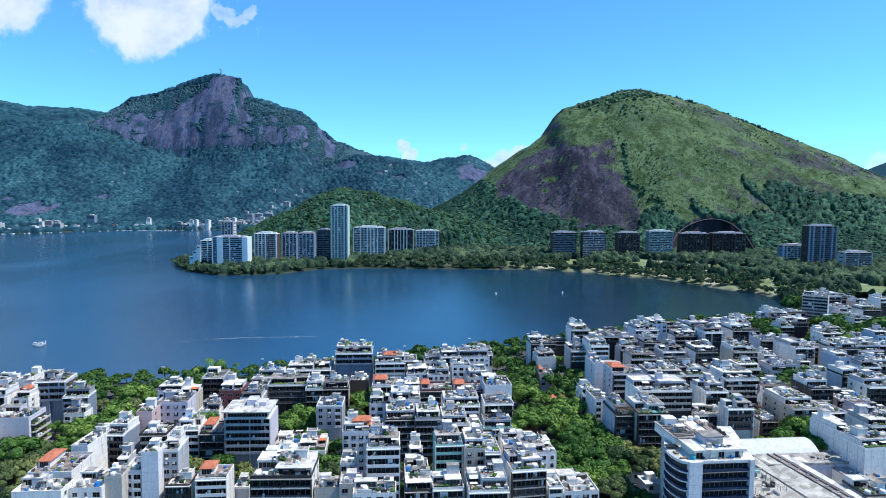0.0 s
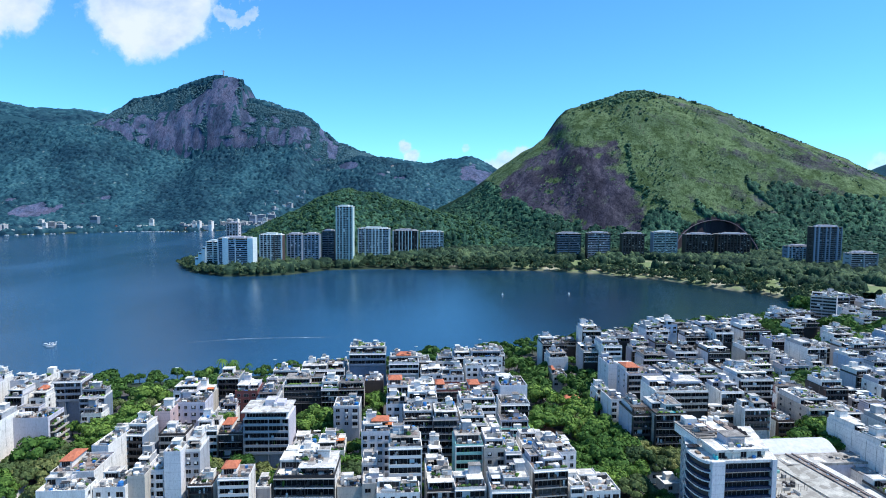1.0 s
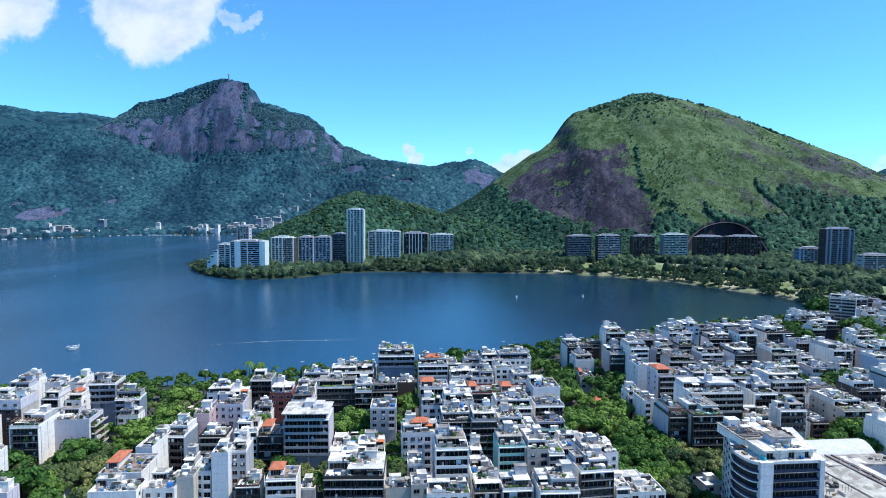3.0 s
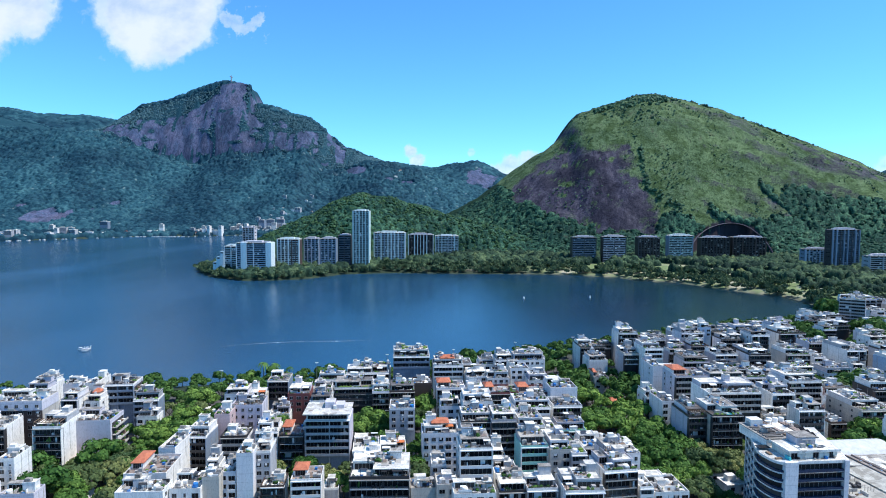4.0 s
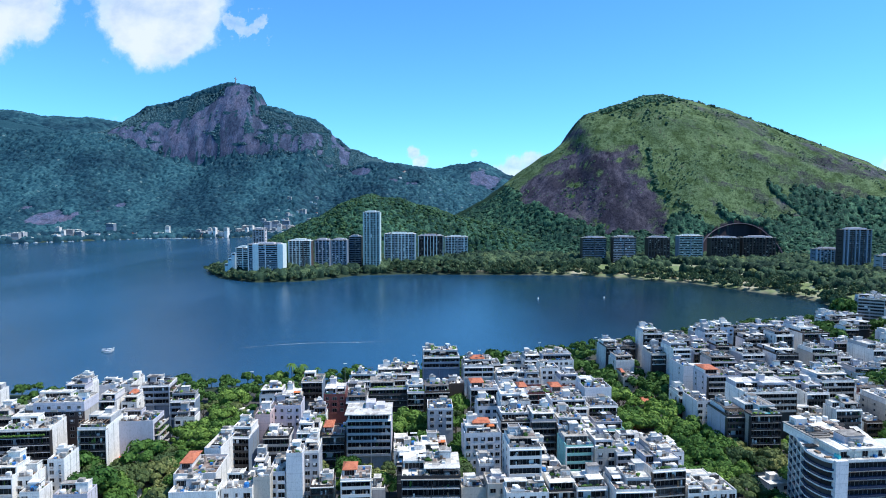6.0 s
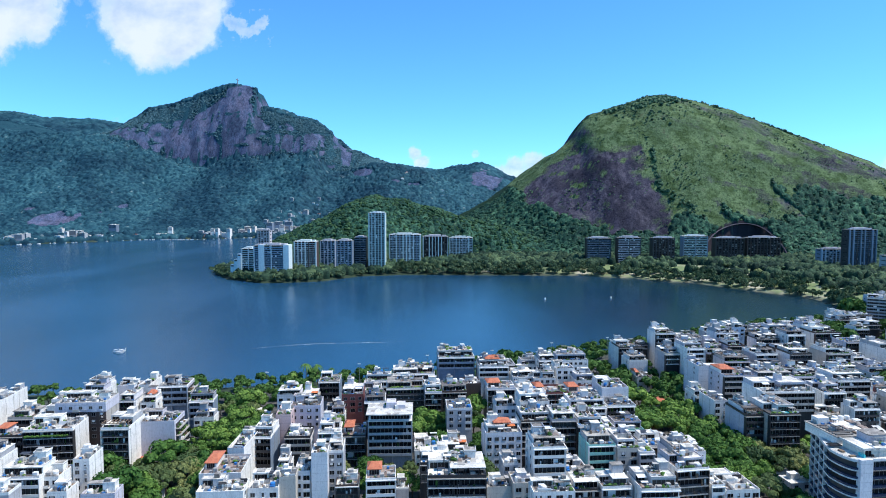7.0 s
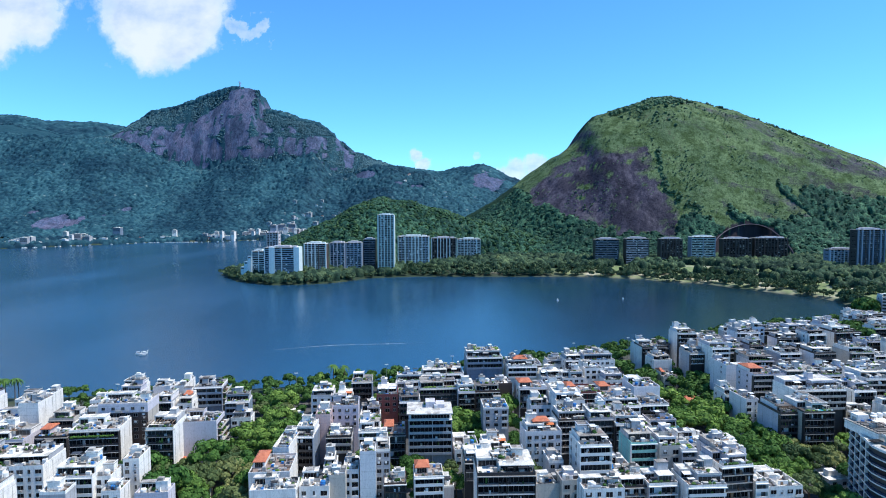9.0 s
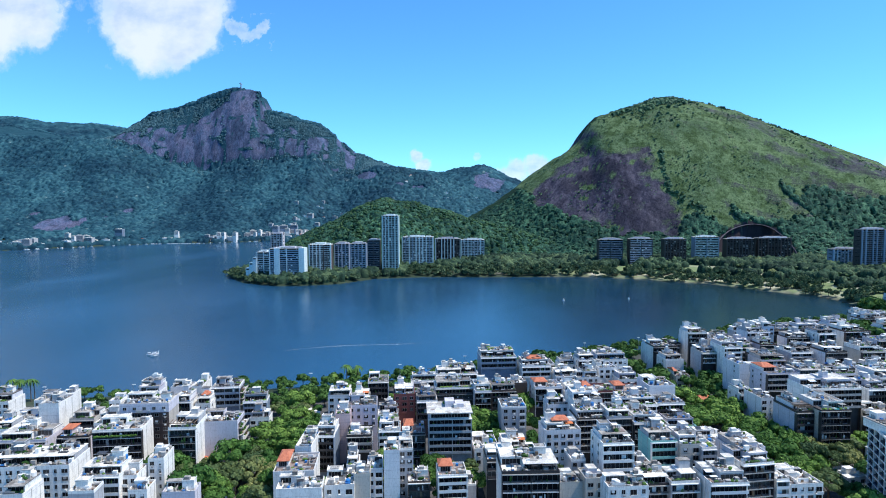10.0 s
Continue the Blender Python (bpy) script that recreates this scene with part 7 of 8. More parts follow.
hulls = []
for i in range(64):
    k, t = HRNG.choice((0, 0, 1, 1, 2)), HRNG.random()
    (ax, ay), (bx, by) = SHORE[k], SHORE[k + 1]
    x, y, n = ax + (bx - ax) * t, ay + (by - ay) * t, HRNG.uniform(3, 8)
    hulls += [(x, y - 9, -0.3, x + n, y - 6, 1.4), (x + n * 0.3, y - 8.6, 1.4, x + n * 0.7, y - 6.4, 2.6)]
tagged(put("moored_boats", boxes("moored_boats", RAIL_WHITE, *hulls)), "small white boats moored along the distant shore", "boats", kind="stuff")


# ---- radio mast among the roofs ----
RED_PAINT = simple("red_mast_paint", (0.26, 0.09, 0.08), 0.6)


def radio_mast(x, y, z0, h):
    b = put("radio_mast", None, None, pose(x, y, z0))
    tagged(b, "red and white lattice radio mast between apartment blocks", "radio mast")
    n = 6
    for i in range(n):
        za, zb = h * i / n, h * (i + 1) / n
        ra, rb = 1.2 - 0.8 * i / n, 1.2 - 0.8 * (i + 1) / n
        verts, faces = [], []
        for q in range(4):
            a, c = math.pi / 4 + q * math.pi / 2, math.pi / 4 + (q + 1) * math.pi / 2
            for p0, p1, r in (((ra * math.cos(a), ra * math.sin(a), za), (rb * math.cos(a), rb * math.sin(a), zb), 0.07), ((ra * math.cos(a), ra * math.sin(a), za), (rb * math.cos(c), rb * math.sin(c), zb), 0.035), ((ra * math.cos(c), ra * math.sin(c), za), (rb * math.cos(a), rb * math.sin(a), zb), 0.035)):
                v, f = limb(p0, p1, r, r, 5)
                faces += [tuple(k + len(verts) for k in g) for g in f]
                verts += v
        put("lattice_section", mesh_of("lattice_section", verts, faces, RED_PAINT if i % 2 else RAIL_WHITE), b)
    for i, (a, zz) in enumerate(((0.4, 0.72), (2.2, 0.8), (4.0, 0.66), (5.4, 0.88), (3.2, 0.93))):
        put("antenna_panel", boxes("antenna_panel", RAIL_WHITE, (-0.25, -0.15, 0, 0.25, 0.15, 2.0)), b, Matrix.Translation((1.3 * math.cos(a), 1.3 * math.sin(a), h * zz)))


radio_mast(154.1, 295.5, 3, 24)


# ---- boats, buoys, lamps ----
def boat(x, y, yaw, s=1.0):
    b = put("pedal_boat", None, None, pose(x, y, 0.05, 0, 0, yaw) @ Matrix.Scale(s, 4))
    tagged(b, "small white pedal boat afloat on the lagoon", "boat", "boats")
    n = 12
    v = [(2.4 * math.cos(2 * math.pi * i / n) * q, 1.1 * math.sin(2 * math.pi * i / n) * q, z) for q, z in ((0.75, -0.2), (1.0, 0.6), (0.85, 0.6), (0.7, 0.2)) for i in range(n)]
    f = [(j * n + i, j * n + (i + 1) % n, (j + 1) * n + (i + 1) % n, (j + 1) * n + i) for j in range(3) for i in range(n)] + [tuple(range(n))[::-1], tuple(range(3 * n, 4 * n))]
    put("hull", mesh_of("hull", v, f, RAIL_WHITE), b)
    v, f = limb((1.7, 0, 0.5), (2.0, 0, 2.2), 0.25, 0.16)
    v2, f2 = limb((1.9, 0, 2.1), (2.7, 0, 2.0), 0.26, 0.08)
    put("figurehead", mesh_of("figurehead", v + v2, f + [tuple(i + len(v) for i in a) for a in f2], RAIL_WHITE), b)
    put("canopy", boxes("canopy", AWNING, (-1.4, -0.8, 1.7, 0.6, 0.8, 1.8), (-1.3, -0.7, 0.3, -1.2, -0.6, 1.7), (0.4, 0.6, 0.3, 0.5, 0.7, 1.7)), b)
    return b


for x, y, a in ((-315, 474, 10), (-311, 476, 60), (-310, 470, 30)):
    boat(x, y, a, 1.15)


def sailing_buoy(x, y):
    b = put("buoy", None, None, pose(x, y, 0, 0, 0, 0))
    tagged(b, "small white marker buoy on the water", "buoy", "buoys")
    put("float", drum("float", 1.1, 1.3, RAIL_WHITE), b)
    put("topmark", drum("topmark", 0.5, 1.6, RAIL_WHITE, 10, 0.2), b, Matrix.Translation((0, 0, 1.2)))


sailing_buoy(65.8, 760.3)
sailing_buoy(150.1, 771.4)


def lamp_post(x, y):
    b = put("street_lamp", None, None, pose(x, y, 3, 0, 0, 0))
    tagged(b, "tall grey street lamp with flat white head", "street lamp", "lakeside lamps")
    v, f = limb((0, 0, 0), (0, 0, 15), 0.18, 0.10, 8)
    put("pole", mesh_of("pole", v, f, METAL), b)
    put("lamp_head", boxes("lamp_head", RAIL_WHITE, (-1.0, -0.35, 14.9, 1.0, 0.35, 15.15)), b)


for x, y in ((-300, 323), (-253, 327), (-207, 338), (-160, 350), (-109, 370), (-68, 392), (-25, 407), (19, 431), (63, 449), (109, 471), (154, 494), (197, 514), (240, 535)):
    lamp_post(x, y)


def foam_mat():
    m = Mat("foam_line", 0.6)
    n = m.noise(0.12, 4, 0.7, m.scaled(1, 1, 1, True))
    m.link(m.ramp(n, (0.36, (0, 0, 0)), (0.70, (0.5, 0.5, 0.5))), m.b.inputs["Alpha"])
    m.b.inputs["Base Color"].default_value = (0.6, 0.68, 0.72, 1)
    return m.m


fv = []
for i in range(31):
    s = i / 30
    x, y = -214 + 128 * s, 488 + 36 * s + 5 * math.sin(s * 5)
    wv = 1.1 * math.sin(math.pi * min(1, s * 1.05)) ** 0.5 + 0.08
    fv += [(x, y - wv, 0.03), (x, y + wv, 0.03)]
foam = put("foam_line", mesh_of("foam_line", fv, [(2 * i, 2 * i + 2, 2 * i + 3, 2 * i + 1) for i in range(30)], foam_mat()))
tagged(foam, "thin pale foam streak on the lagoon surface", "foam", kind="structure")

# lakeside row of trees
for i in range(190):
    t = (i % 95) / 94
    x = -420 + 800 * t + TRNG.uniform(-3, 3)
    y = float(knots(x, [(-420, 345), (-341, 350), (-265, 356), (-173, 372), (-72, 402), (6, 436), (51, 462), (100, 486), (162, 530), (260, 575), (330, 600), (400, 660)])) - 9 * (i // 95) + TRNG.uniform(-4, 3)
    if x > -215 or (i % 5 == 0 and x > -300):
        plant_far(x, y, 0.72)
for x, y in ((-339, 346), (-334, 346), (-329, 346), (-321, 346), (-352, 342), (-345, 345), (-337, 343), (-330, 346), (-322, 344), (-150, 372), (-143, 375), (-136, 376), (-128, 380)):
    plant_tree(x, y, 1.15, PALM)

low_house(80, 244, 9, 8, 4.5, 2)
low_house(-183, 245, 9.5, 9.0, 5.5, 0)
low_house(-166, 220, 9.5, 9.0, 5.5, 0)
low_house(36, 267, 9.5, 9.0, 5.5, 0)
low_house(41, 281, 8.5, 8.0, 6.0, 1)
low_house(42, 297, 8.0, 8.0, 6.0, 0)
low_house(63, 330, 9.5, 9.0, 5.5, 1)
low_house(-150, 305, 9.5, 9.0, 5.5, 2)
low_house(29, 278, 9.5, 9.0, 5.5, 0)
low_house(83, 234.5, 9, 7, 4.0, 2)

plant_grove((188, 358), (209, 361), (180, 343), (190, 346), (200, 347), (173, 329), (182, 329), (192, 330), (258, 496), (265, 494), (272, 498), (245, 475), (254, 473), (332, 536), scale=1.5)
plant_grove((340, 535), (347, 540), (355, 538), (368, 541), (371, 534), (386, 544), (320, 516), (338, 517), (347, 513), (308, 495), (317, 497), (323, 492), (338, 499), (346, 498), scale=1.5)
plant_grove((355, 499), (293, 473), (303, 476), (313, 479), (322, 480), (323, 472), (332, 476), (162, 271), (156, 262), (273, 446), (285, 446), (262, 428), (371, 648), (386, 651), scale=1.5)
plant_grove((350, 612), (358, 616), scale=1.5)
plant_grove((-203, 249), (-161, 239), (-190, 229), (-150, 230), (-172, 222), (-146, 223), (-181, 214), (-106, 244), (-98, 242), (-104, 235), (-87, 238), (-79, 239), (-70, 240), (-42, 251))
plant_grove((-42, 242), (-74, 294), (-56, 283), (-44, 298), (-194, 341), (-188, 338), (-184, 321), (-180, 309), (-145, 280), (-146, 270), (-154, 259), (-147, 260), (58, 388), (74, 385))
plant_grove((89, 385), (99, 386), (108, 391), (53, 358), (66, 357), (112, 364), (44, 332), (81, 335), (62, 315), (87, 297), (32, 276), (39, 280), (73, 277), (51, 264))
plant_grove((73, 263), (42, 251), (62, 250), (68, 252), (32, 237), (46, 236), (48, 228), (17, 217), (98, 260), (63, 243), (81, 243), (88, 241), (-20, 414), (-15, 419))
plant_grove((-8, 417), (-21, 405), (-12, 404), (222, 462))
plant_grove((-174, 213), (-168, 217), (-163, 210), (-154, 215), (-148, 210), (64, 219), (71, 215), (-183, 229), (-178, 221), (-177, 237), (-173, 228), (-168, 239), (-167, 231), (-164, 248))
plant_grove((-162, 224), (-160, 257), (-157, 231), (-154, 237), (-152, 222), (-97, 235), (-85, 232), (-74, 230), (-45, 236), (-40, 226), (-39, 233), (58, 236), (58, 226))
plant_grove((58, 260), (66, 232), (68, 259), (68, 239), (72, 244), (78, 259), (78, 250), (85, 256), (88, 249), (93, 253), (-167, 266), (-162, 292), (-162, 273))
plant_grove((-161, 284), (-154, 290), (-148, 297), (-70, 287), (-69, 276), (-65, 282), (-58, 272), (-42, 291), (41, 298), (42, 290), (50, 277), (52, 298), (55, 286), (57, 277))
plant_grove((57, 268), (61, 290), (62, 273), (64, 265), (66, 279), (66, 298), (69, 272), (167, 268), (173, 274), (-276, 331), (-172, 309), (-161, 307), (-157, 312), (-155, 303))
plant_grove((-150, 310), (-41, 306), (45, 309), (45, 318), (48, 302), (49, 340), (50, 329), (55, 311), (55, 325), (64, 304), (74, 330), (183, 331), (191, 333), (40, 364))
plant_grove((48, 350), (50, 368), (72, 353), (73, 346), (79, 363), (85, 361), (190, 344), (200, 344), (201, 353), (40, 388), (41, 417), (47, 381), (48, 402), (101, 396))
plant_grove((110, 404), (262, 417), (48, 425), (244, 455), (252, 479), (312, 502), (333, 503), (351, 539), (347, 596), (358, 619), (359, 629), (363, 647), (380, 630))
plant_grove((-97, 198), (28, 200), (57, 202), (67, 199), (111, 197), (133, 198), (147, 199), (163, 200), (182, 198), (2, 210), scale=0.8)
plant_grove((162, 209), (173, 204), (188, 209), (-121, 215), (-83, 216), (175, 214), (196, 214), (-196, 223), (-127, 224), (-68, 223), (-50, 219), scale=0.8)
plant_grove((-32, 221), (-14, 224), (27, 222), (109, 222), (164, 221), (182, 220), (-204, 230), (-104, 226), (91, 231), (204, 229), scale=0.8)
plant_grove((-194, 234), (-58, 236), (-23, 235), (179, 238), (190, 237), (-197, 243), (-14, 244), (1, 240), (44, 243), (96, 241), (201, 241), (-154, 248), scale=0.8)
plant_grove((52, 250), (189, 252), (210, 250), (225, 251), (-141, 257), (34, 256), (179, 256), (-152, 265), (-50, 264), scale=0.8)
plant_grove((40, 265), (106, 262), (117, 261), (133, 265), (191, 261), (204, 261), (222, 261), (-178, 269), (-139, 270), (-76, 268), (-41, 271), (-29, 270), (-7, 271), scale=0.8)
plant_grove((31, 270), (99, 269), (113, 270), (146, 272), (181, 269), (211, 270), (228, 272), (-201, 280), (-153, 278), (-138, 279), (-108, 277), (162, 277), (219, 277), scale=0.8)
plant_grove((-180, 282), (-79, 287), (-35, 284), (-12, 285), (81, 285), (137, 286), (227, 286), (237, 287), (251, 285), (-255, 292), (-238, 293), (-132, 290), scale=0.8)
plant_grove((-55, 289), (-5, 291), (7, 289), (118, 291), (-262, 300), (-15, 298), (97, 301), (138, 298), (218, 299), (228, 299), (243, 296), (254, 298), scale=0.8)
plant_grove((-268, 308), (-250, 307), (-92, 305), (80, 307), (105, 306), (119, 302), (132, 307), (232, 307), (264, 302), (-257, 313), (-233, 315), scale=0.8)
plant_grove((-215, 314), (-188, 315), (214, 310), (245, 312), (266, 313), (-275, 318), (-265, 321), (-209, 321), (-179, 317), (-170, 320), (-140, 321), (18, 319), (32, 320), scale=0.8)
plant_grove((82, 317), (183, 317), (200, 320), (235, 320), (253, 318), (-249, 329), (-232, 328), (-197, 327), (-157, 324), (-110, 328), (-101, 327), (-43, 329), (141, 328), (165, 325), scale=0.8)
plant_grove((244, 325), (260, 329), (272, 328), (-265, 334), (-225, 336), (-189, 331), (-173, 330), (-164, 333), (-149, 334), (-139, 331), (-124, 334), (-69, 335), (-29, 333), scale=0.8)
plant_grove((36, 332), (63, 334), (97, 332), (200, 333), (249, 335), (-243, 339), (-234, 341), (-210, 338), (-202, 342), (-181, 340), (-170, 341), (-134, 340), (-106, 337), (-43, 339), scale=0.8)
plant_grove((28, 339), (131, 340), (166, 342), (210, 342), (267, 340), (288, 340), (-176, 348), (-160, 346), (-151, 345), (-138, 349), (-107, 349), (-90, 347), scale=0.8)
plant_grove((-14, 348), (40, 345), (64, 345), (173, 349), (182, 347), (225, 346), (244, 349), (260, 348), (273, 346), (297, 345), (-153, 355), (-125, 357), (-99, 356), (-6, 354), scale=0.8)
plant_grove((92, 352), (118, 356), (190, 355), (272, 356), (282, 354), (293, 356), (304, 355), (-142, 360), (-112, 360), (32, 360), (102, 360), (212, 360), (232, 361), scale=0.8)
plant_grove((260, 359), (-103, 367), (-91, 370), (-46, 369), (68, 369), (120, 366), (170, 369), (188, 365), (210, 370), (285, 368), (294, 367), (308, 367), (-76, 377), (-61, 374), scale=0.8)
plant_grove((-36, 374), (-18, 376), (36, 378), (102, 373), (230, 378), (301, 377), (-48, 381), (-29, 381), (6, 385), (105, 383), (169, 384), (219, 385), (287, 381), scale=0.8)
plant_grove((321, 381), (-36, 391), (-24, 388), (-9, 387), (81, 390), (92, 392), (118, 391), (153, 386), (242, 386), (275, 388), (306, 389), (329, 387), (-28, 398), (-16, 399), scale=0.8)
plant_grove((-6, 396), (36, 399), (137, 398), (171, 398), (285, 395), (318, 393), (5, 406), (13, 400), (91, 403), (125, 404), (293, 402), (309, 406), (323, 401), (335, 401), scale=0.8)
plant_grove((-7, 409), (17, 412), (27, 412), (79, 411), (100, 409), (134, 407), (194, 413), (278, 410), (335, 411), (135, 417), (185, 419), (253, 419), (273, 418), (317, 416), scale=0.8)
plant_grove((23, 425), (35, 425), (123, 423), (166, 425), (196, 422), (210, 427), (258, 426), (325, 426), (343, 423), (355, 427), (151, 431), (202, 433), (287, 431), (298, 432), scale=0.8)
plant_grove((336, 430), (48, 438), (64, 437), (77, 440), (160, 439), (195, 440), (238, 438), (249, 440), (324, 440), (364, 436), (58, 445), (88, 446), (135, 442), (169, 447), scale=0.8)
plant_grove((228, 444), (300, 444), (338, 445), (349, 442), (359, 447), (375, 443), (78, 449), (99, 453), (179, 451), (256, 449), (318, 454), (350, 454), (371, 452), (110, 457), scale=0.8)
plant_grove((202, 458), (216, 461), (235, 460), (251, 462), (266, 458), (341, 460), (376, 460), (97, 464), (152, 463), (179, 466), (272, 468), (318, 465), (349, 469), (361, 465), scale=0.8)
plant_grove((117, 472), (127, 471), (139, 476), (299, 474), (326, 474), (358, 475), (393, 474), (325, 483), (344, 480), (365, 482), (376, 479), (211, 489), (222, 486), (270, 490), scale=0.8)
plant_grove((353, 487), (390, 487), (400, 490), (146, 492), (158, 495), (170, 496), (217, 495), (259, 493), (296, 494), (308, 491), (326, 494), (340, 495), (365, 493), (374, 497), scale=0.8)
plant_grove((392, 497), (413, 492), (238, 500), (278, 502), (381, 503), (184, 507), (195, 507), (254, 510), (323, 510), (367, 510), (391, 506), (405, 510), (415, 509), (183, 517), scale=0.8)
plant_grove((209, 514), (262, 517), (351, 514), (381, 514), (192, 520), (204, 525), (273, 521), (298, 522), (346, 525), (377, 525), (390, 524), (405, 523), (418, 523), (434, 519), scale=0.8)
plant_grove((218, 531), (308, 531), (429, 527), (229, 538), (242, 534), (318, 536), (329, 538), (341, 536), (378, 538), (402, 537), (412, 536), (436, 535), (445, 537), (245, 546), scale=0.8)
plant_grove((417, 545), (255, 550), (299, 552), (349, 550), (403, 548), (427, 549), (442, 552), (454, 550), (267, 557), (280, 554), (290, 558), (408, 558), (428, 559), (298, 567), scale=0.8)
plant_grove((309, 563), (329, 566), (439, 567), (316, 573), (369, 572), (399, 569), (449, 573), (328, 577), (338, 578), (386, 578), (432, 577), (344, 585), (363, 585), (392, 588), scale=0.8)
plant_grove((403, 585), (428, 587), (442, 584), (453, 585), (361, 600), (393, 597), (418, 602), (450, 596), (400, 607), (455, 608), (384, 621), (430, 618), (455, 619), (443, 629), scale=0.8)
plant_grove((391, 632), (405, 637), (412, 632), (426, 634), (453, 637), scale=0.8)
joined_trees("lakeshore_trees", "leafy green trees along the near lagoon avenue", LATER, 360, AVENUE_LEAF)
strip = scatter(12000, -480, 640, 690, 1130, ground_height, lambda x, y, z: (shore_distance(x, y) > np.where(x > -150, 2.5, 0.8)) & (shore_distance(x, y) < np.where(x > -150, 74, 22)) & (fbm(x, y, 26, 3, 2.0) > np.where(x > 110, -0.02, -0.35)))
strip = np.concatenate([strip[strip[:, 0] < 110][:420], strip[strip[:, 0] >= 110][:400]])
joined_trees("waterside_trees", "park trees scattered along the far lagoon edge", [(x, y, z - 0.5, RNG.uniform(0.55, 1.15), RNG.uniform(0, 6.28)) for x, y, z in strip], 100, PARK_LEAF, 8)

apartment(441.4, 609.8, 17.0, 16.0, 18.2, 4, "brown", "glass", "tanks", True)
apartment(419.2, 609.3, 16.4, 16.0, 12.4, 4, "white", "glass", "tanks", True)
apartment(400.6, 609.2, 15.5, 16.0, 19.8, 4, "black", "glass", "flat", True)
apartment(429.4, 590.8, 16.7, 16.0, 16.4, 4, "black", "glass", "terrace", True)
apartment(405.9, 589.1, 16.2, 16.0, 17.0, 4, "black", "glass", "plants", True)
apartment(375.3, 575.2, 16.7, 16.0, 15.2, 4, "black", "band", "flat", True)
apartment(389.1, 554.6, 16.5, 16.0, 16.6, 4, "white", "glass", "plants", True)
apartment(314.9, 543.3, 15.6, 16.0, 15.3, 4, "brown", "glass", "flat", True)
apartment(290.9, 533.3, 16.2, 16.0, 16.0, 4, "black", "glass", "terrace", True)
apartment(258.6, 520.1, 17.0, 16.0, 13.0, 4, "black", "glass", "flat", True)
apartment(286.1, 514.7, 15.8, 16.0, 17.5, 4, "brown", "band", "pent", True)
apartment(240.9, 514.0, 16.7, 16.0, 11.0, 4, "black", "glass", "flat", True)
apartment(223.5, 497.6, 16.1, 16.0, 11.5, 4, "black", "glass", "terrace", True)
apartment(290.2, 497.2, 15.8, 16.0, 15.5, 4, "black", "glass", "pent", True)
apartment(180.5, 490.1, 13.5, 14.0, 9.9, 4, "black", "glass", "flat", True)
apartment(200.2, 484.8, 16.4, 16.0, 14.5, 4, "brown", "glass", "tanks", True)
apartment(234.2, 480.4, 15.8, 16.0, 17.5, 4, "black", "glass", "pent", True)
apartment(161.5, 474.1, 15.8, 16.0, 15.5, 4, "black", "glass", "plants", True)
apartment(180.6, 470.3, 16.4, 16.0, 15.5, 4, "black", "glass", "tanks", True)
apartment(197.0, 468.6, 10.6, 12.0, 16.7, 4, "black", "glass", "tanks", True)
apartment(215.3, 464.2, 16.6, 16.0, 14.1, 4, "brown", "band", "terrace", True)
apartment(233.8, 462.9, 16.2, 16.0, 13.0, 4, "brown", "glass", "tanks", True)
apartment(144.3, 457.1, 10.7, 12.0, 17.6, 4, "grey", "glass", "plants", True)
apartment(291.8, 455.4, 16.5, 16.0, 16.6, 4, "black", "band", "plants", True)
apartment(330.5, 453.8, 16.0, 16.0, 12.3, 4, "brown", "glass", "pent", True)
apartment(125.6, 448.9, 15.8, 16.0, 13.0, 4, "black", "glass", "pent", True)
apartment(309.5, 448.3, 13.1, 14.0, 14.3, 4, "black", "band", "flat", True)
apartment(191.4, 447.9, 16.4, 16.0, 20.7, 4, "black", "glass", "pent", True)
apartment(146.1, 435.8, 16.6, 16.0, 20.8, 4, "pale", "glass", "pent", True)
apartment(98.3, 435.6, 10.8, 12.0, 17.0, 4, "brown", "band", "flat", True)
apartment(81.0, 425.9, 10.0, 12.0, 14.7, 4, "black", "glass", "flat", True)
apartment(114.8, 425.0, 16.8, 16.0, 18.1, 4, "black", "glass", "flat", True)
apartment(130.6, 423.6, 10.6, 12.0, 15.3, 4, "black", "glass", "plants", True)
apartment(66.9, 417.8, 13.1, 14.0, 14.7, 4, "white", "glass", "pent", True)
apartment(239.5, 417.2, 12.7, 14.0, 15.0, 4, "black", "glass", "flat", True)
apartment(293.4, 410.2, 15.6, 16.0, 17.0, 4, "black", "glass", "flat", True)
apartment(221.5, 408.8, 16.0, 16.0, 20.2, 4, "brown", "glass", "tanks", True)
apartment(174.5, 403.2, 15.6, 16.0, 15.6, 4, "black", "glass", "tanks", True)
apartment(66.9, 400.9, 16.6, 16.0, 18.3, 4, "black", "glass", "flat", True)
apartment(243.8, 399.7, 15.9, 16.0, 18.0, 4, "black", "glass", "tanks", True)
apartment(153.7, 397.6, 16.4, 16.0, 13.6, 4, "brown", "glass", "flat", True)
apartment(195.6, 392.0, 15.8, 16.0, 12.2, 4, "white", "band", "terrace", True)
apartment(274.1, 390.0, 16.9, 16.0, 18.1, 4, "black", "glass", "pent", True)
apartment(125.6, 389.8, 10.5, 12.0, 14.7, 4, "brown", "glass", "tanks", True)
apartment(255.1, 383.8, 16.6, 16.0, 20.9, 4, "black", "glass", "pent", True)
apartment(23.5, 379.0, 16.3, 16.0, 16.2, 4, "white", "glass", "terrace", True)
apartment(123.8, 372.7, 15.7, 16.0, 15.8, 4, "black", "glass", "plants", True)
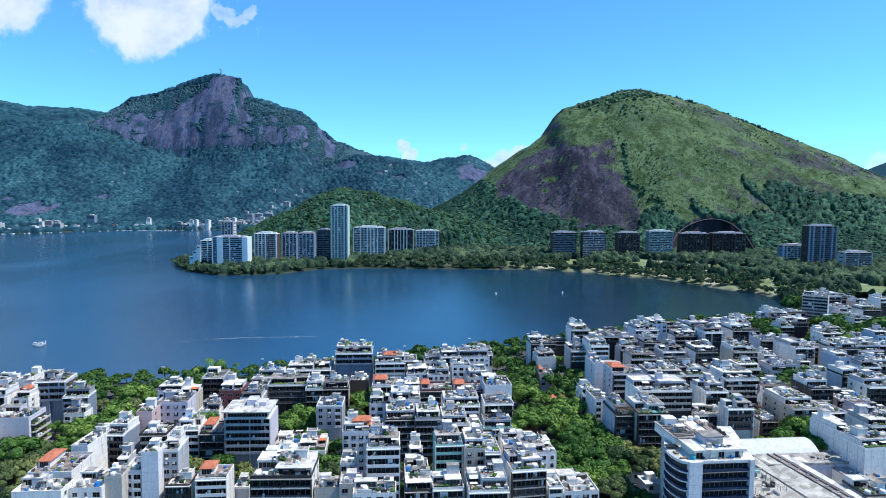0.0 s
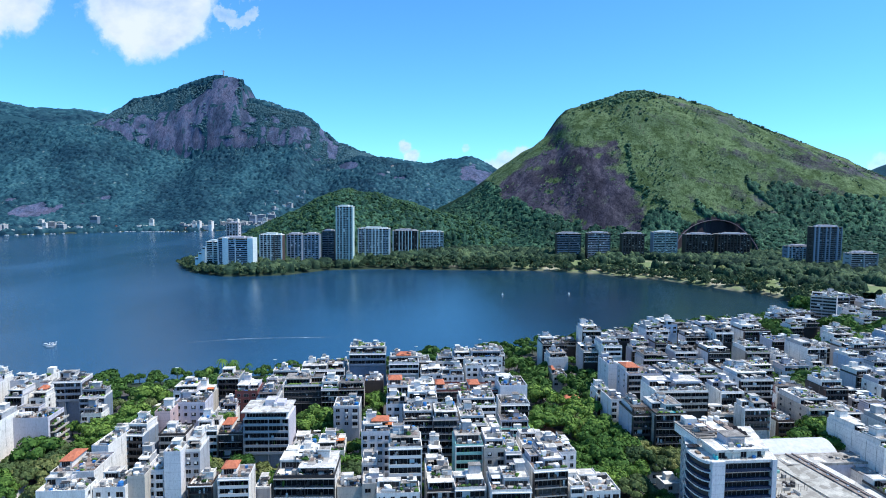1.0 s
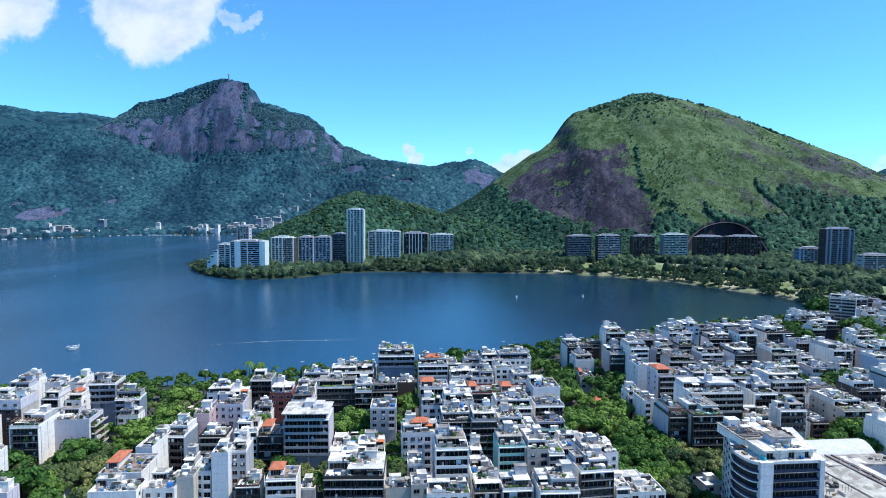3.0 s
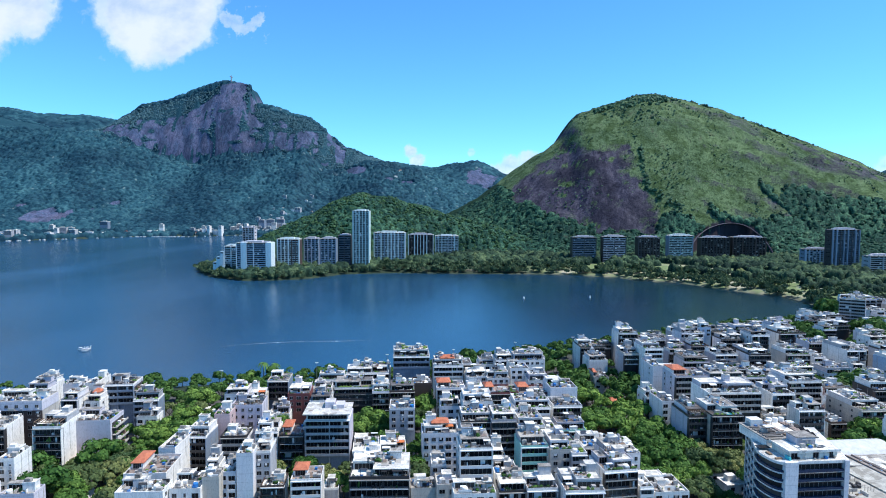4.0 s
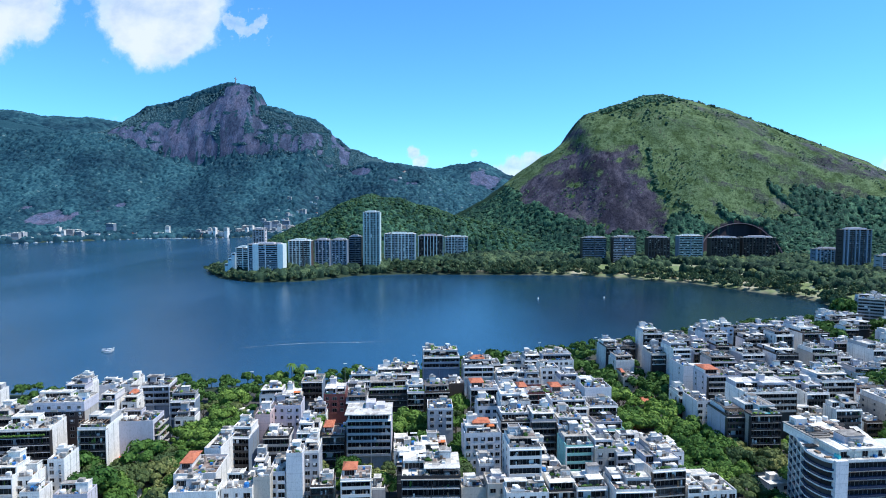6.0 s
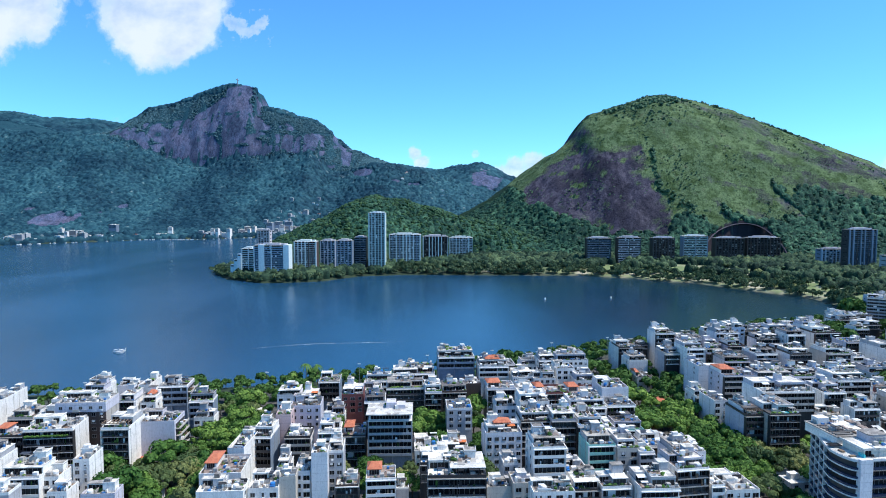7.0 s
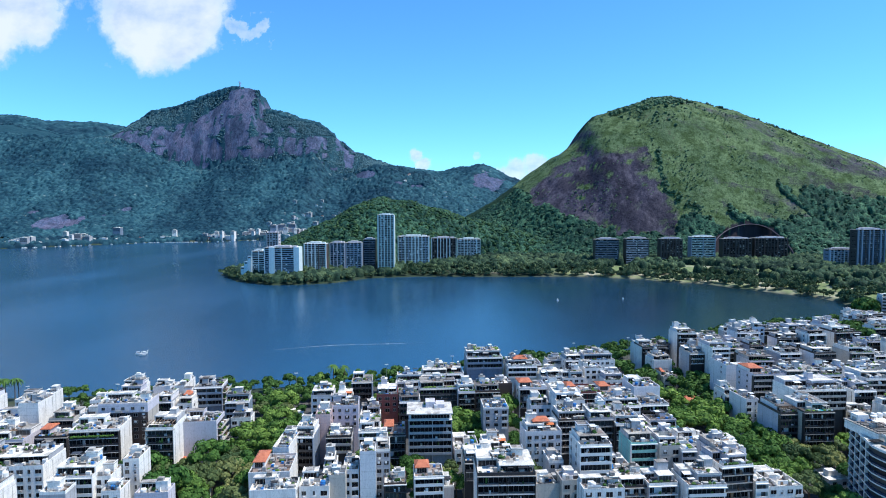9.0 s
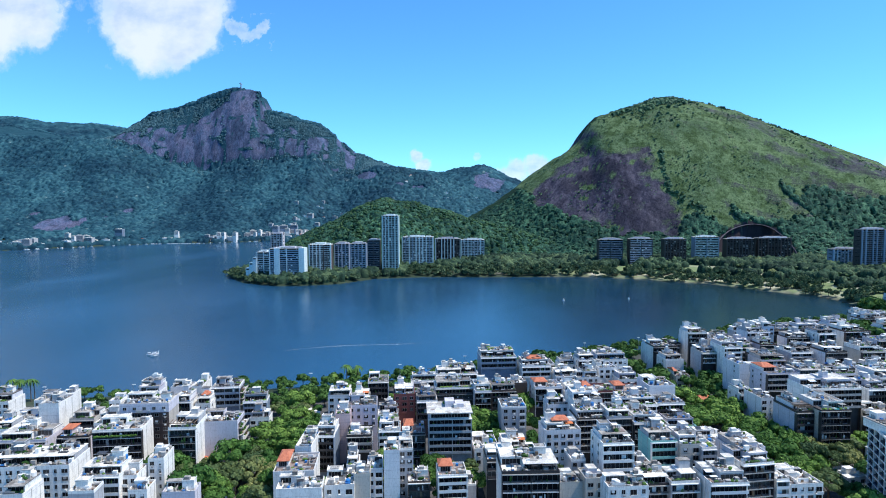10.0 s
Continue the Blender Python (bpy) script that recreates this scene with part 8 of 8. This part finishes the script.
apartment(201.9, 372.7, 9.6, 12.0, 10.4, 4, "pale", "glass", "flat", True)
apartment(268.0, 365.9, 16.1, 16.0, 15.2, 4, "black", "glass", "pent", True)
apartment(-21.4, 359.7, 13.4, 14.0, 16.8, 4, "black", "glass", "flat", True)
apartment(138.2, 353.4, 15.5, 16.0, 13.9, 4, "black", "glass", "terrace", True)
apartment(178.3, 352.3, 13.1, 14.0, 15.6, 4, "brown", "glass", "terrace", True)
apartment(161.3, 348.8, 15.7, 16.0, 16.4, 4, "black", "glass", "flat", True)
apartment(120.1, 335.2, 16.7, 16.0, 11.7, 4, "white", "band", "pent", True)
apartment(99.2, 334.7, 15.8, 16.0, 18.7, 4, "brown", "glass", "flat", True)
apartment(154.6, 330.0, 16.7, 16.0, 12.2, 4, "brown", "band", "flat", True)
apartment(238.6, 328.2, 16.5, 16.0, 16.6, 4, "black", "band", "tanks", True)
apartment(221.1, 324.9, 13.2, 14.0, 20.2, 4, "black", "glass", "terrace", True)
apartment(130.3, 317.4, 15.6, 16.0, 11.2, 4, "brown", "glass", "pent", True)
apartment(171.4, 308.6, 13.7, 14.0, 15.7, 4, "black", "glass", "pent", True)
apartment(204.2, 299.9, 15.7, 16.0, 15.1, 4, "black", "glass", "flat", True)
apartment(149.8, 288.1, 16.4, 16.0, 10.7, 4, "brown", "glass", "flat", True)
apartment(185.4, 284.3, 10.4, 12.0, 14.0, 4, "white", "glass", "tanks", True)
apartment(206.1, 282.6, 16.5, 16.0, 14.0, 4, "black", "glass", "tanks", True)
apartment(26.7, 280.4, 13.6, 14.0, 17.8, 4, "white", "glass", "flat", True)
apartment(9.0, 270.3, 16.4, 16.0, 20.2, 4, "white", "band", "plants", True)
apartment(194.9, 263.8, 15.7, 16.0, 15.0, 4, "black", "glass", "plants", True)
apartment(-116.5, 243.6, 10.5, 12.0, 16.1, 4, "black", "band", "tanks", True)
apartment(31.2, 238.2, 12.9, 14.0, 15.1, 4, "brown", "glass", "tanks", True)
apartment(15.0, 235.3, 13.9, 14.0, 16.9, 4, "black", "band", "tanks", True)
apartment(-233.6, 225.3, 9.8, 12.0, 11.9, 4, "black", "glass", "terrace", True)
apartment(-59.3, 217.6, 11.0, 12.0, 16.2, 4, "black", "band", "pent", True)
apartment(151.0, 205.4, 10.8, 12.0, 12.0, 4, "black", "glass", "tanks", True)
apartment(15.7, 194.2, 13.2, 14.0, 17.6, 4, "white", "band", "terrace", True)



low_house(275, 541, 11.0, 12.0, 7, 2)
low_house(343, 516, 11.0, 12.0, 7, 3)
low_house(253, 501, 11.0, 12.0, 7, 2)
low_house(-55, 316, 11.0, 12.0, 7, 3)
low_house(109, 250, 11.0, 12.0, 7, 2)
low_house(125, 189, 11.0, 12.0, 7, 1)
